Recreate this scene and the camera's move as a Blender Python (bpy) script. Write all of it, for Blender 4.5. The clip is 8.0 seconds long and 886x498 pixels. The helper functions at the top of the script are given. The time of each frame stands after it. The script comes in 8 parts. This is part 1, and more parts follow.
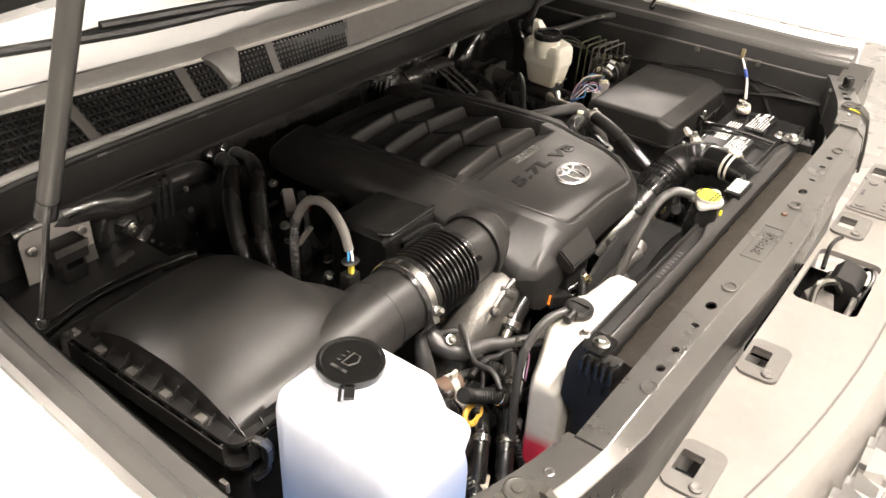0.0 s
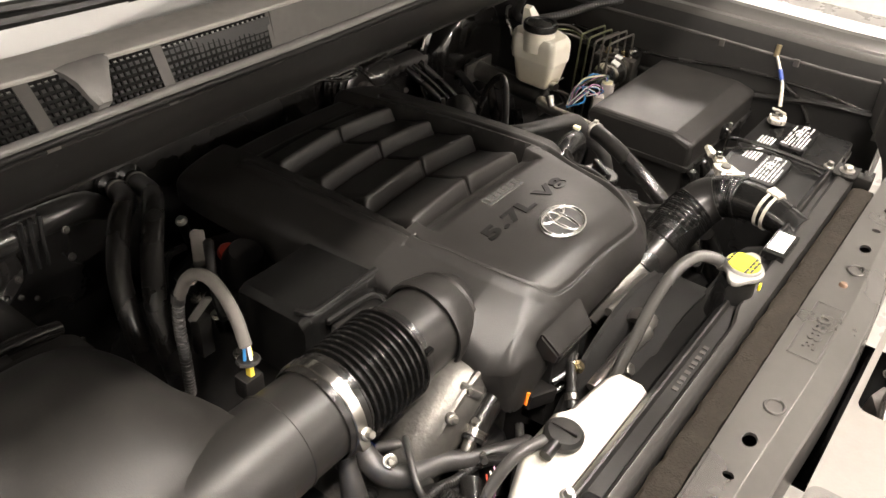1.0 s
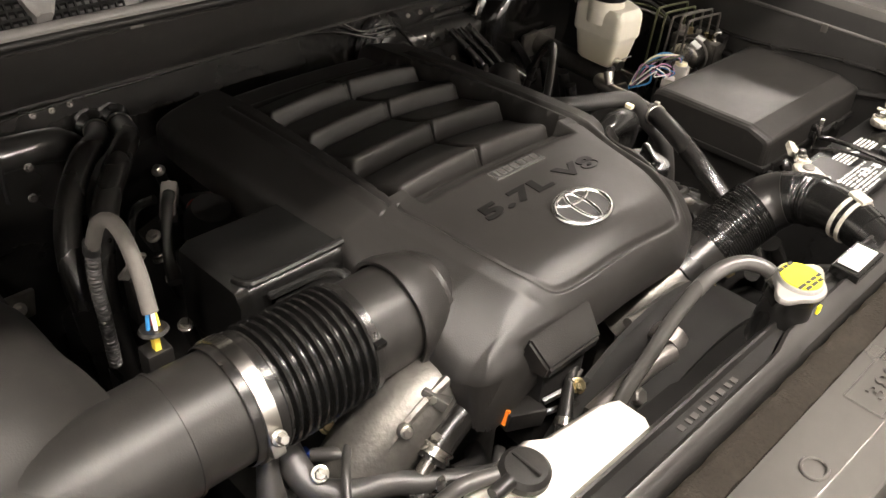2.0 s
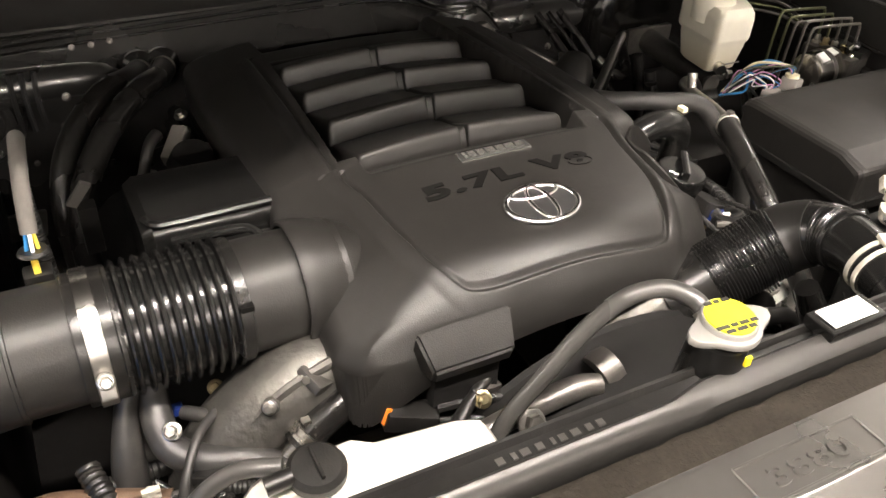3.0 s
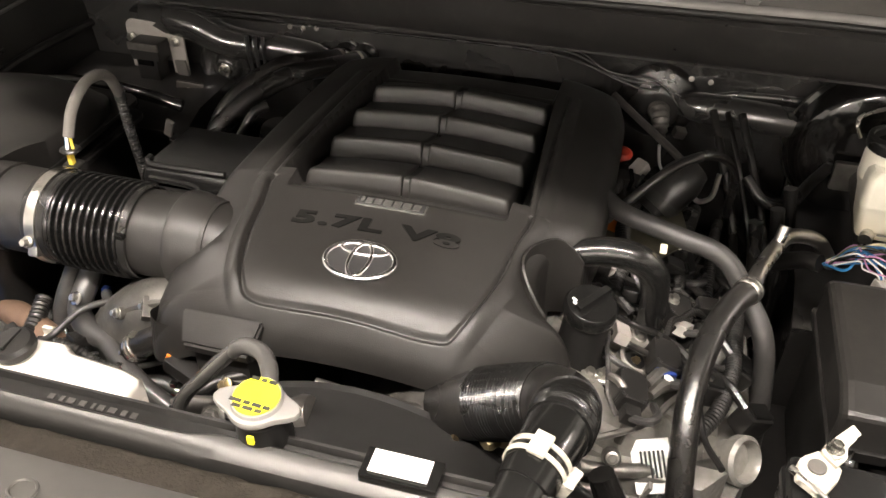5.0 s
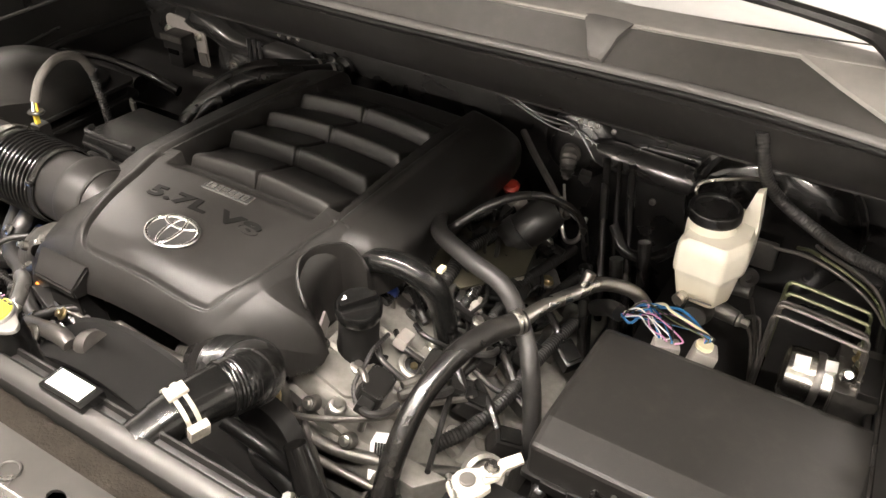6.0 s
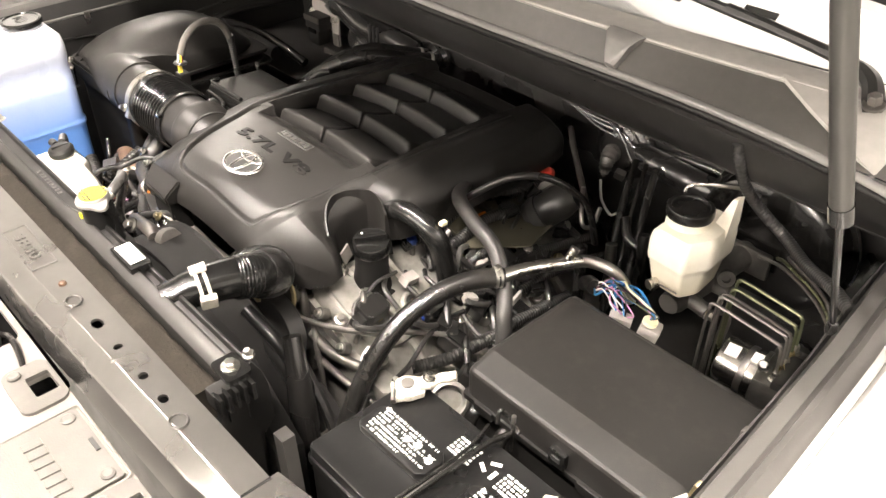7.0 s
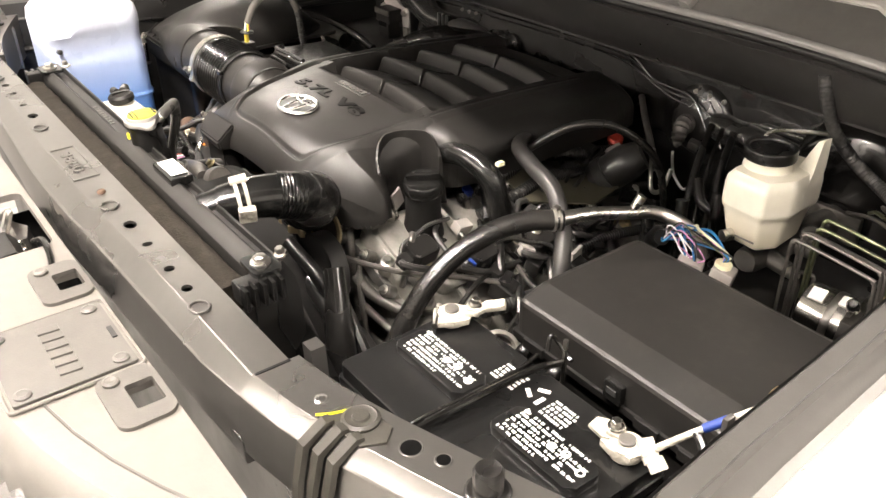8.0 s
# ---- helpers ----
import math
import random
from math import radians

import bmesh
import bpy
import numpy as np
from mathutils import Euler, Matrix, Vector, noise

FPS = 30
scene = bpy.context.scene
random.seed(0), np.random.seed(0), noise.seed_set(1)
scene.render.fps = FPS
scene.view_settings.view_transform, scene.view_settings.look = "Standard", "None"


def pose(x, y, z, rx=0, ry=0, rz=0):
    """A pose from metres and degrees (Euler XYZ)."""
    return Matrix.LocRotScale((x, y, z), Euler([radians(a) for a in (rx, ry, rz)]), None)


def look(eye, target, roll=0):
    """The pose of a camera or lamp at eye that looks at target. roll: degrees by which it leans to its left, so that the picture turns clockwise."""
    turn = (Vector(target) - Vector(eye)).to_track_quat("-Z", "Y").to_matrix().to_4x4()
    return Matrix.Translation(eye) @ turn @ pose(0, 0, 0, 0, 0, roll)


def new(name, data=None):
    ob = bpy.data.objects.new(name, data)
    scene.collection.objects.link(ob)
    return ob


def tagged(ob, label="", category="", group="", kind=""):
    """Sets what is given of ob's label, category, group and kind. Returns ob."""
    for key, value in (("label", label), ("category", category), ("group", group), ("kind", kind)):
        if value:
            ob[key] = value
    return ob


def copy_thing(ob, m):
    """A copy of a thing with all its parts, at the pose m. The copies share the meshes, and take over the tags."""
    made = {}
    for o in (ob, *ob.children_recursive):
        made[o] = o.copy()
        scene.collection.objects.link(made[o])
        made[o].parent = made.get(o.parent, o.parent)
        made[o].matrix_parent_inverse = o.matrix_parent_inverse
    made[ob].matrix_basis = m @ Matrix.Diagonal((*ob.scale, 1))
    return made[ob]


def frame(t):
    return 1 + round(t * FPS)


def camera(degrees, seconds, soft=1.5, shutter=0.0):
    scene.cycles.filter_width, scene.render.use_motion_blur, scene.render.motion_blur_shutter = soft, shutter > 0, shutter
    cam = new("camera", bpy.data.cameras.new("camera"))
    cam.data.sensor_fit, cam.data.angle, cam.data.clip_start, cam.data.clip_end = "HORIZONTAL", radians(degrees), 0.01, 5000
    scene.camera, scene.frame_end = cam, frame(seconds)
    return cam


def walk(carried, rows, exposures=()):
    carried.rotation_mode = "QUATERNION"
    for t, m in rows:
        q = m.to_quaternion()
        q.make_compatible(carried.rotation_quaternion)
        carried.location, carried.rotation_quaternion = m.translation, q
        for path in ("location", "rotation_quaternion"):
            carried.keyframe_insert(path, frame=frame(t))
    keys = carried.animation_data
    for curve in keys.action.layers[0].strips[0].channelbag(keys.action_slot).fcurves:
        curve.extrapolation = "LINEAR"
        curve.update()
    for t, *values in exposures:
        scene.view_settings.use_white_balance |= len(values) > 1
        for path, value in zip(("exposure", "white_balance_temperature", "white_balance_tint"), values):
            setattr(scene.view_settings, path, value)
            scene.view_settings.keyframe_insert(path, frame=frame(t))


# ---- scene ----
cam = camera(55.9, 8.0)
PATH = [
    (0, (-1.235, -0.231, 1.804), (0.139, 0.726, 0.711), 3.0),
    (0.5, (-1.079, -0.138, 1.792), (0.276, 0.803, 0.661), 3.1),
    (1, (-0.885, -0.071, 1.728), (0.451, 0.867, 0.572), 3.5),
    (1.5, (-0.769, -0.051, 1.649), (0.513, 0.957, 0.491), 4.0),
    (1.7, (-0.74, -0.064, 1.627), (0.507, 0.985, 0.466), 4.1),
    (2.8, (-0.487, -0.159, 1.556), (0.424, 1.172, 0.374), 4.3),
    (3, (-0.424, -0.209, 1.551), (0.363, 1.196, 0.366), 3.3),
    (3.5, (-0.28, -0.28, 1.555), (0.218, 1.242, 0.357), 2.5),
    (4, (-0.125, -0.294, 1.58), (0.038, 1.287, 0.367), 1.6),
    (4.2, (-0.054, -0.306, 1.586), (-0.027, 1.289, 0.38), 1.1),
    (5.3, (0.418, -0.305, 1.687), (-0.138, 1.175, 0.462), 0.4),
    (5.5, (0.518, -0.272, 1.691), (-0.12, 1.18, 0.473), 0.5),
    (6, (0.766, -0.21, 1.736), (-0.082, 1.149, 0.537), 0.3),
    (6.5, (0.933, -0.212, 1.778), (-0.108, 1.015, 0.59), 0.2),
    (7, (1.096, -0.214, 1.797), (-0.09, 0.882, 0.617), 0.3),
    (7.5, (1.18, -0.23, 1.735), (-0.098, 0.79, 0.583), 0.1),
    (8, (1.148, -0.221, 1.589), (-0.225, 0.807, 0.559), -0.5),
]
walk(cam, [(t, look(eye, target, roll)) for t, eye, target, roll in PATH],
     exposures=[(0.0, -0.44), (0.5, -0.24), (1.0, -0.60), (1.7, -0.62), (3.0, -0.6), (4.2, -0.5), (5.5, -0.5), (6.0, -0.35), (6.5, 0.0), (7.0, 0.12), (7.5, 0.0), (8.0, -0.30)])

# ---- world, lights, exposure ----
world = bpy.data.worlds.new("showroom_air")
scene.world = world
world.use_nodes = True
world.node_tree.nodes["Background"].inputs["Color"].default_value = (1.0, 0.90, 0.80, 1)
world.node_tree.nodes["Background"].inputs["Strength"].default_value = 0.02
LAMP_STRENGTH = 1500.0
scene.view_settings.exposure = 0.0


# ---- materials ----
def mat(name, color, rough=0.5, metal=0.0, vary=0.12, grain=60.0, bump=0.0, bump_scale=400.0, coat=0.0, dust=0.0,
        rough_vary=0.1, spec=0.5, relief=0.001):
    """A surface with two scales of colour and gloss variation and fine relief."""
    m = bpy.data.materials.new(name)
    m.use_nodes = True
    nt = m.node_tree
    N, L = nt.nodes, nt.links
    b = N["Principled BSDF"]
    b.inputs["Metallic"].default_value = metal
    b.inputs["Specular IOR Level"].default_value = spec
    if coat:
        b.inputs["Coat Weight"].default_value = coat
        b.inputs["Coat Roughness"].default_value = 0.05
    geo = N.new("ShaderNodeNewGeometry")
    big = N.new("ShaderNodeTexNoise")
    big.inputs["Scale"].default_value = 7.0
    big.inputs["Detail"].default_value = 4.0
    fine = N.new("ShaderNodeTexNoise")
    fine.inputs["Scale"].default_value = grain
    fine.inputs["Detail"].default_value = 3.0
    L.new(geo.outputs["Position"], big.inputs["Vector"])
    L.new(geo.outputs["Position"], fine.inputs["Vector"])
    add = N.new("ShaderNodeMath")
    add.operation = "ADD"
    L.new(big.outputs["Fac"], add.inputs[0])
    L.new(fine.outputs["Fac"], add.inputs[1])
    ramp = N.new("ShaderNodeMapRange")
    ramp.inputs["From Min"].default_value = 0.6
    ramp.inputs["From Max"].default_value = 1.4
    ramp.inputs["To Min"].default_value = 1 - vary
    ramp.inputs["To Max"].default_value = 1 + vary
    L.new(add.outputs[0], ramp.inputs["Value"])
    mul = N.new("ShaderNodeMix")
    mul.data_type = "RGBA"
    mul.blend_type = "MULTIPLY"
    mul.inputs["Factor"].default_value = 1.0
    mul.inputs["A"].default_value = (*color, 1)
    L.new(ramp.outputs[0], mul.inputs["B"])
    out = mul.outputs["Result"]
    if dust:
        speck = N.new("ShaderNodeTexNoise")
        speck.inputs["Scale"].default_value = 35.0
        speck.inputs["Detail"].default_value = 6.0
        speck.inputs["Roughness"].default_value = 0.7
        L.new(geo.outputs["Position"], speck.inputs["Vector"])
        cut = N.new("ShaderNodeMapRange")
        cut.inputs["From Min"].default_value = 0.52
        cut.inputs["From Max"].default_value = 0.75
        cut.inputs["To Max"].default_value = dust
        L.new(speck.outputs["Fac"], cut.inputs["Value"])
        mx = N.new("ShaderNodeMix")
        mx.data_type = "RGBA"
        L.new(cut.outputs[0], mx.inputs["Factor"])
        L.new(out, mx.inputs["A"])
        mx.inputs["B"].default_value = (0.30, 0.27, 0.23, 1)
        out = mx.outputs["Result"]
    L.new(out, b.inputs["Base Color"])
    rr = N.new("ShaderNodeMapRange")
    rr.inputs["From Min"].default_value = 0.3
    rr.inputs["From Max"].default_value = 0.7
    rr.inputs["To Min"].default_value = max(0.02, rough - rough_vary)
    rr.inputs["To Max"].default_value = min(1.0, rough + rough_vary)
    L.new(big.outputs["Fac"], rr.inputs["Value"])
    L.new(rr.outputs[0], b.inputs["Roughness"])
    if bump:
        bn = N.new("ShaderNodeTexNoise")
        bn.inputs["Scale"].default_value = bump_scale
        bn.inputs["Detail"].default_value = 2.0
        L.new(geo.outputs["Position"], bn.inputs["Vector"])
        bp = N.new("ShaderNodeBump")
        bp.inputs["Strength"].default_value = bump
        bp.inputs["Distance"].default_value = relief
        L.new(bn.outputs["Fac"], bp.inputs["Height"])
        L.new(bp.outputs["Normal"], b.inputs["Normal"])
    return m


def tank_mat(name, shell, fluid, level, blend, wobble=0.01):
    """Milky tank plastic with the coloured fluid showing through below its level."""
    m = mat(name, shell, rough=0.35, vary=0.05, bump=0.1, bump_scale=150)
    nt = m.node_tree
    N, L = nt.nodes, nt.links
    b = N["Principled BSDF"]
    geo = N.new("ShaderNodeNewGeometry")
    sep = N.new("ShaderNodeSeparateXYZ")
    L.new(geo.outputs["Position"], sep.inputs[0])
    n = N.new("ShaderNodeTexNoise")
    n.inputs["Scale"].default_value = 14
    L.new(geo.outputs["Position"], n.inputs["Vector"])
    sc = N.new("ShaderNodeMath")
    sc.operation = "MULTIPLY_ADD"
    sc.inputs[1].default_value = wobble
    L.new(n.outputs["Fac"], sc.inputs[0])
    L.new(sep.outputs["Z"], sc.inputs[2])
    r = N.new("ShaderNodeMapRange")
    r.inputs["From Min"].default_value = level - blend
    r.inputs["From Max"].default_value = level + blend
    r.inputs["To Min"].default_value = 1
    r.inputs["To Max"].default_value = 0
    L.new(sc.outputs[0], r.inputs["Value"])
    mx = N.new("ShaderNodeMix")
    mx.data_type = "RGBA"
    L.new(r.outputs[0], mx.inputs["Factor"])
    mx.inputs["B"].default_value = (*fluid, 1)
    old = b.inputs["Base Color"].links[0].from_socket
    L.new(old, mx.inputs["A"])
    L.new(mx.outputs["Result"], b.inputs["Base Color"])
    b.inputs["Subsurface Weight"].default_value = 0.25
    b.inputs["Subsurface Radius"].default_value = (0.03, 0.03, 0.03)
    return m


COVER = mat("matte_black_cover_plastic", (0.0135, 0.0127, 0.0119), 0.40, vary=0.10, bump=0.25, bump_scale=900, dust=0.012, spec=0.34)
LETTER = mat("satin_black_lettering", (0.004, 0.0038, 0.0036), 0.50, bump=0.1, spec=0.16)
DUCT = mat("satin_black_duct_plastic", (0.0125, 0.0118, 0.0110), 0.41, bump=0.15, bump_scale=700, dust=0.03, spec=0.36)
BLACK = mat("black_moulded_plastic", (0.0090, 0.0086, 0.0082), 0.38, bump=0.15, bump_scale=600, dust=0.03)
GLOSS = mat("glossy_black_plastic", (0.0065, 0.0064, 0.0062), 0.22, bump=0.05)
RUBBER = mat("black_rubber", (0.0090, 0.0086, 0.0082), 0.27, bump=0.2, bump_scale=500, dust=0.05)
DULLHOSE = mat("dull_black_hose_rubber", (0.0095, 0.0091, 0.0087), 0.5, bump=0.2, bump_scale=500, dust=0.03, spec=0.3)
GREYRUB = mat("grey_rubber_hose", (0.026, 0.0253, 0.0245), 0.42, bump=0.15, bump_scale=500, dust=0.1)
CLEARHOSE = mat("smoky_clear_hose", (0.048, 0.0465, 0.044), 0.28, bump=0.1)
LOOM = mat("grey_cloth_loom", (0.095, 0.088, 0.081), 0.8, vary=0.2, bump=0.5, bump_scale=900)
BODYBLACK = mat("black_painted_steel", (0.0075, 0.0072, 0.0069), 0.20, coat=0.6, bump=0.04, bump_scale=120, dust=0.02)
INNER = mat("dull_black_inner_panel", (0.018, 0.0173, 0.0166), 0.36, bump=0.08, bump_scale=150, dust=0.04)
FIREPAINT = mat("glossy_dark_firewall_paint", (0.065, 0.0635, 0.0615), 0.27, metal=0.6, coat=1.0, bump=0.03, bump_scale=90, rough_vary=0.06)
COWL = mat("dark_grey_cowl_plastic", (0.080, 0.076, 0.071), 0.52, bump=0.25, bump_scale=800, dust=0.06)
SEAL = mat("grey_weatherstrip_rubber", (0.20, 0.194, 0.187), 0.17, bump=0.1)
# Lighter copy of the cowl colour; light from behind is painted in.
COWLLIT = mat("lit_grey_cowl_edge", (0.42, 0.405, 0.38), 0.45, bump=0.2, bump_scale=700, dust=0.05)
VENT = mat("dull_black_vent_plastic", (0.008, 0.0077, 0.0074), 0.70, spec=0.18)
BAR = mat("grey_painted_support_steel", (0.215, 0.207, 0.197), 0.29, metal=0.86, coat=0.0, vary=0.05, rough_vary=0.03, bump=0.015, bump_scale=200)
LIP = mat("dark_grey_tank_lip", (0.040, 0.0387, 0.0368), 0.38, rough_vary=0.03, metal=0.6, bump=0.03, bump_scale=200)
RAIL = mat("dark_grey_fender_rail", (0.11, 0.106, 0.101), 0.32, metal=0.5, vary=0.05, rough_vary=0.03, bump=0.1)
STRUTM = mat("satin_grey_strut_enamel", (0.10, 0.098, 0.092), 0.34, metal=0.6, vary=0.06, rough_vary=0.03)
# Near-black that paints the shade inside holes and openings.
VOID = mat("recess_shade_black", (0.002, 0.002, 0.002), 0.9, spec=0.05)
STRAP = mat("dark_olive_strap_rubber", (0.030, 0.028, 0.023), 0.5, vary=0.2, bump=0.2, bump_scale=400)
GRILLECOVER = mat("pale_grey_painted_plastic", (0.17, 0.159, 0.146), 0.42, vary=0.07, bump=0.1, bump_scale=300, dust=0.1)
PLATE = mat("warm_grey_plate", (0.095, 0.090, 0.083), 0.42, vary=0.08, bump=0.2, bump_scale=500, dust=0.08)
WHITE = mat("white_car_paint", (0.82, 0.82, 0.80), 0.3, vary=0.02, coat=0.8)
FOAM = mat("brown_grey_foam_strip", (0.020, 0.0172, 0.0140), 0.95, vary=0.35, grain=220, bump=1.0, bump_scale=320, dust=0.04, spec=0.1)
ALU = mat("cast_aluminium", (0.135, 0.129, 0.119), 0.45, metal=0.8, vary=0.30, bump=0.7, bump_scale=140, dust=0.10, relief=0.0014)
HEAD = mat("dusty_cast_head", (0.25, 0.24, 0.221), 0.42, metal=0.45, vary=0.28, grain=80, bump=0.5, bump_scale=120, dust=0.12, relief=0.0018)
STEEL = mat("zinc_plated_steel", (0.62, 0.60, 0.56), 0.28, metal=1.0, vary=0.15, bump=0.1)
CAPSILVER = mat("satin_silver_cap_steel", (0.47, 0.46, 0.44), 0.38, metal=0.8, vary=0.08, bump=0.1)
BRASS = mat("yellow_passivated_steel", (0.55, 0.46, 0.28), 0.3, metal=1.0, vary=0.2)
CHROME = mat("bright_chrome", (0.88, 0.87, 0.86), 0.20, metal=1.0, vary=0.04, rough_vary=0.04)
DARKSTEEL = mat("dark_tarnished_steel", (0.16, 0.15, 0.14), 0.4, metal=0.8, vary=0.3, bump=0.3, dust=0.1)
RUST = mat("rusty_brown_pipe", (0.12, 0.075, 0.05), 0.6, metal=0.3, vary=0.3, bump=0.3)
CREAM = tank_mat("milky_cream_plastic", (0.90, 0.86, 0.74), (0.86, 0.79, 0.62), 1.03, 0.03)
WASHER = tank_mat("milky_washer_tank", (0.86, 0.87, 0.90), (0.13, 0.30, 0.72), 1.055, 0.115)
COOLANT = tank_mat("milky_coolant_tank", (0.60, 0.575, 0.52), (0.55, 0.03, 0.06), 0.905, 0.012, 0.02)
LEADWHITE = mat("whitish_lead_terminal", (0.52, 0.49, 0.42), 0.6, metal=0.1, vary=0.25, grain=120, bump=1.0, bump_scale=110, relief=0.005)
BATTERY = mat("black_battery_case", (0.009, 0.009, 0.009), 0.30, bump=0.1, dust=0.03)
YELLOW = mat("yellow_cap_label", (0.90, 0.76, 0.02), 0.5, vary=0.03)
BADGE = mat("satin_silver_badge", (0.62, 0.61, 0.59), 0.24, metal=0.95, vary=0.05)
APRON = mat("black_apron_paint", (0.0115, 0.0110, 0.0105), 0.36, bump=0.08, bump_scale=120, dust=0.02)
LABELWHITE = mat("white_sticker", (0.82, 0.82, 0.80), 0.5, vary=0.03)
PRINT = mat("white_print", (0.92, 0.92, 0.90), 0.5, vary=0.05)
# Black for print and tape, and for sheets that paint shade.
INK = mat("black_print_and_shade", (0.02, 0.02, 0.02), 0.5)
ORANGE = mat("orange_plastic", (0.75, 0.20, 0.02), 0.4)
RED = mat("red_plastic", (0.36, 0.035, 0.02), 0.4)
BLUE = mat("blue_plastic", (0.012, 0.035, 0.20), 0.45)
OCHRE = mat("ochre_dipstick_plastic", (0.62, 0.36, 0.06), 0.4)
GREYCONN = mat("grey_connector_plastic", (0.31, 0.29, 0.27), 0.5, bump=0.1)
OLIVE = mat("olive_dull_plastic", (0.050, 0.046, 0.031), 0.5, bump=0.1)
WIREWHITE = mat("cream_wire", (0.78, 0.72, 0.50), 0.4)
WIREBLUE = mat("blue_wire", (0.03, 0.18, 0.42), 0.4)
WIREPINK = mat("violet_pink_wire", (0.55, 0.25, 0.45), 0.4)
WIREYEL = mat("yellow_wire", (0.80, 0.60, 0.08), 0.4)
GREENTUBE = mat("green_yellow_plated_tube", (0.15, 0.16, 0.095), 0.3, metal=0.8)
# White that stands in for the windscreen's bright reflection.
GLAREWHITE = mat("white_glare_sheet", (0.85, 0.85, 0.83), 0.6, vary=0.02)
FLOORM = mat("pale_polished_floor", (0.30, 0.29, 0.275), 0.3, vary=0.08, grain=20)
WALLWHITE = mat("white_bounce_wall_paint", (0.78, 0.78, 0.77), 0.7, vary=0.03)
WALLGREY = mat("grey_wall_side_paint", (0.42, 0.415, 0.40), 0.7, vary=0.03)
WALLM = mat("grey_wall_paint", (0.22, 0.215, 0.205), 0.8, vary=0.03)
HOODPAD = mat("black_hood_insulation", (0.016, 0.0155, 0.015), 0.9, vary=0.2, bump=0.6, bump_scale=300)
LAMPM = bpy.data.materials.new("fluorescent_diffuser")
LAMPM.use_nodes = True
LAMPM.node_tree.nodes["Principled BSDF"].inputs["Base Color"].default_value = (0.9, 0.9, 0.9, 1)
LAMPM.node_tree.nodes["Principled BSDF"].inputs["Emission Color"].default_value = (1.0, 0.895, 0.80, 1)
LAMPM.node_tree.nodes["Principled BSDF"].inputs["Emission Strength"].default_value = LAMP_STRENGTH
GLASS = bpy.data.materials.new("windscreen_glass")
GLASS.use_nodes = True
GLASS.node_tree.nodes["Principled BSDF"].inputs["Transmission Weight"].default_value = 1.0
GLASS.node_tree.nodes["Principled BSDF"].inputs["Roughness"].default_value = 0.02
GLASS.node_tree.nodes["Principled BSDF"].inputs["IOR"].default_value = 1.45


# ---- mesh helpers ----
def link_mesh(name, bm, material, sharp=38.0):
    bmesh.ops.recalc_face_normals(bm, faces=bm.faces)
    lim = radians(sharp)
    for f in bm.faces:
        f.smooth = True
    for e in bm.edges:
        e.smooth = e.is_boundary or (e.is_manifold and e.calc_face_angle(0.0) < lim)
    me = bpy.data.meshes.new(name)
    bm.to_mesh(me)
    bm.free()
    me.materials.append(material)
    ob = new(name, me)
    if len(me.polygons) < 3000:
        mod = ob.modifiers.new("weighted_normals", "WEIGHTED_NORMAL")
        mod.keep_sharp = True
    return ob


def part(name, bm, material, parent, label="", sharp=38.0):
    ob = link_mesh(name, bm, material, sharp)
    ob.parent = parent
    if parent.parent is None:
        ob.matrix_parent_inverse = parent.matrix_basis.inverted()
    if label:
        tagged(ob, label)
    return ob


def thing(name, loc, label, category, group="", kind=""):
    ob = new(name)
    ob.empty_display_size = 0.02
    ob.matrix_basis = Matrix.Translation(loc)
    return tagged(ob, label, category, group, kind)


def solo(name, bm, material, label, category, group="", kind="", sharp=38.0):
    """A thing that is one mesh, its origin at the middle of its base."""
    xs = [v.co for v in bm.verts]
    lo = [min(c[i] for c in xs) for i in range(3)]
    hi = [max(c[i] for c in xs) for i in range(3)]
    o = Vector(((lo[0] + hi[0]) / 2, (lo[1] + hi[1]) / 2, lo[2]))
    bmesh.ops.translate(bm, verts=bm.verts, vec=-o)
    ob = link_mesh(name, bm, material, sharp)
    ob.matrix_basis = Matrix.Translation(o)
    return tagged(ob, label, category, group, kind)


def B():
    return bmesh.new()


def box(bm, c, s, bev=0.0, rot=None, seg=2):
    r = bmesh.ops.create_cube(bm, size=1.0)
    vs = r["verts"]
    m = Matrix.Translation(c) @ (rot or Matrix()) @ Matrix.Diagonal((*s, 1))
    bmesh.ops.transform(bm, matrix=m, verts=vs)
    if bev:
        es = list({e for v in vs for e in v.link_edges})
        bmesh.ops.bevel(bm, geom=es, offset=bev, segments=seg, affect="EDGES", profile=0.6)
    return bm


def rot(rx=0, ry=0, rz=0):
    return pose(0, 0, 0, rx, ry, rz)


def smooth_path(pts, per=8, closed=False):
    P = [Vector(p) for p in pts]
    n = len(P)
    out = []
    for i in range(n if closed else n - 1):
        a, b = P[i], P[(i + 1) % n]
        p0 = P[i - 1] if (i > 0 or closed) else a * 2 - b
        p3 = P[(i + 2) % n] if (i + 2 < n or closed) else b * 2 - a
        for k in range(per):
            t = k / per
            out.append(0.5 * ((2 * a) + (b - p0) * t + (2 * p0 - 5 * a + 4 * b - p3) * t * t + (3 * a - p0 - 3 * b + p3) * t ** 3))
    if not closed:
        out.append(P[-1])
    return out


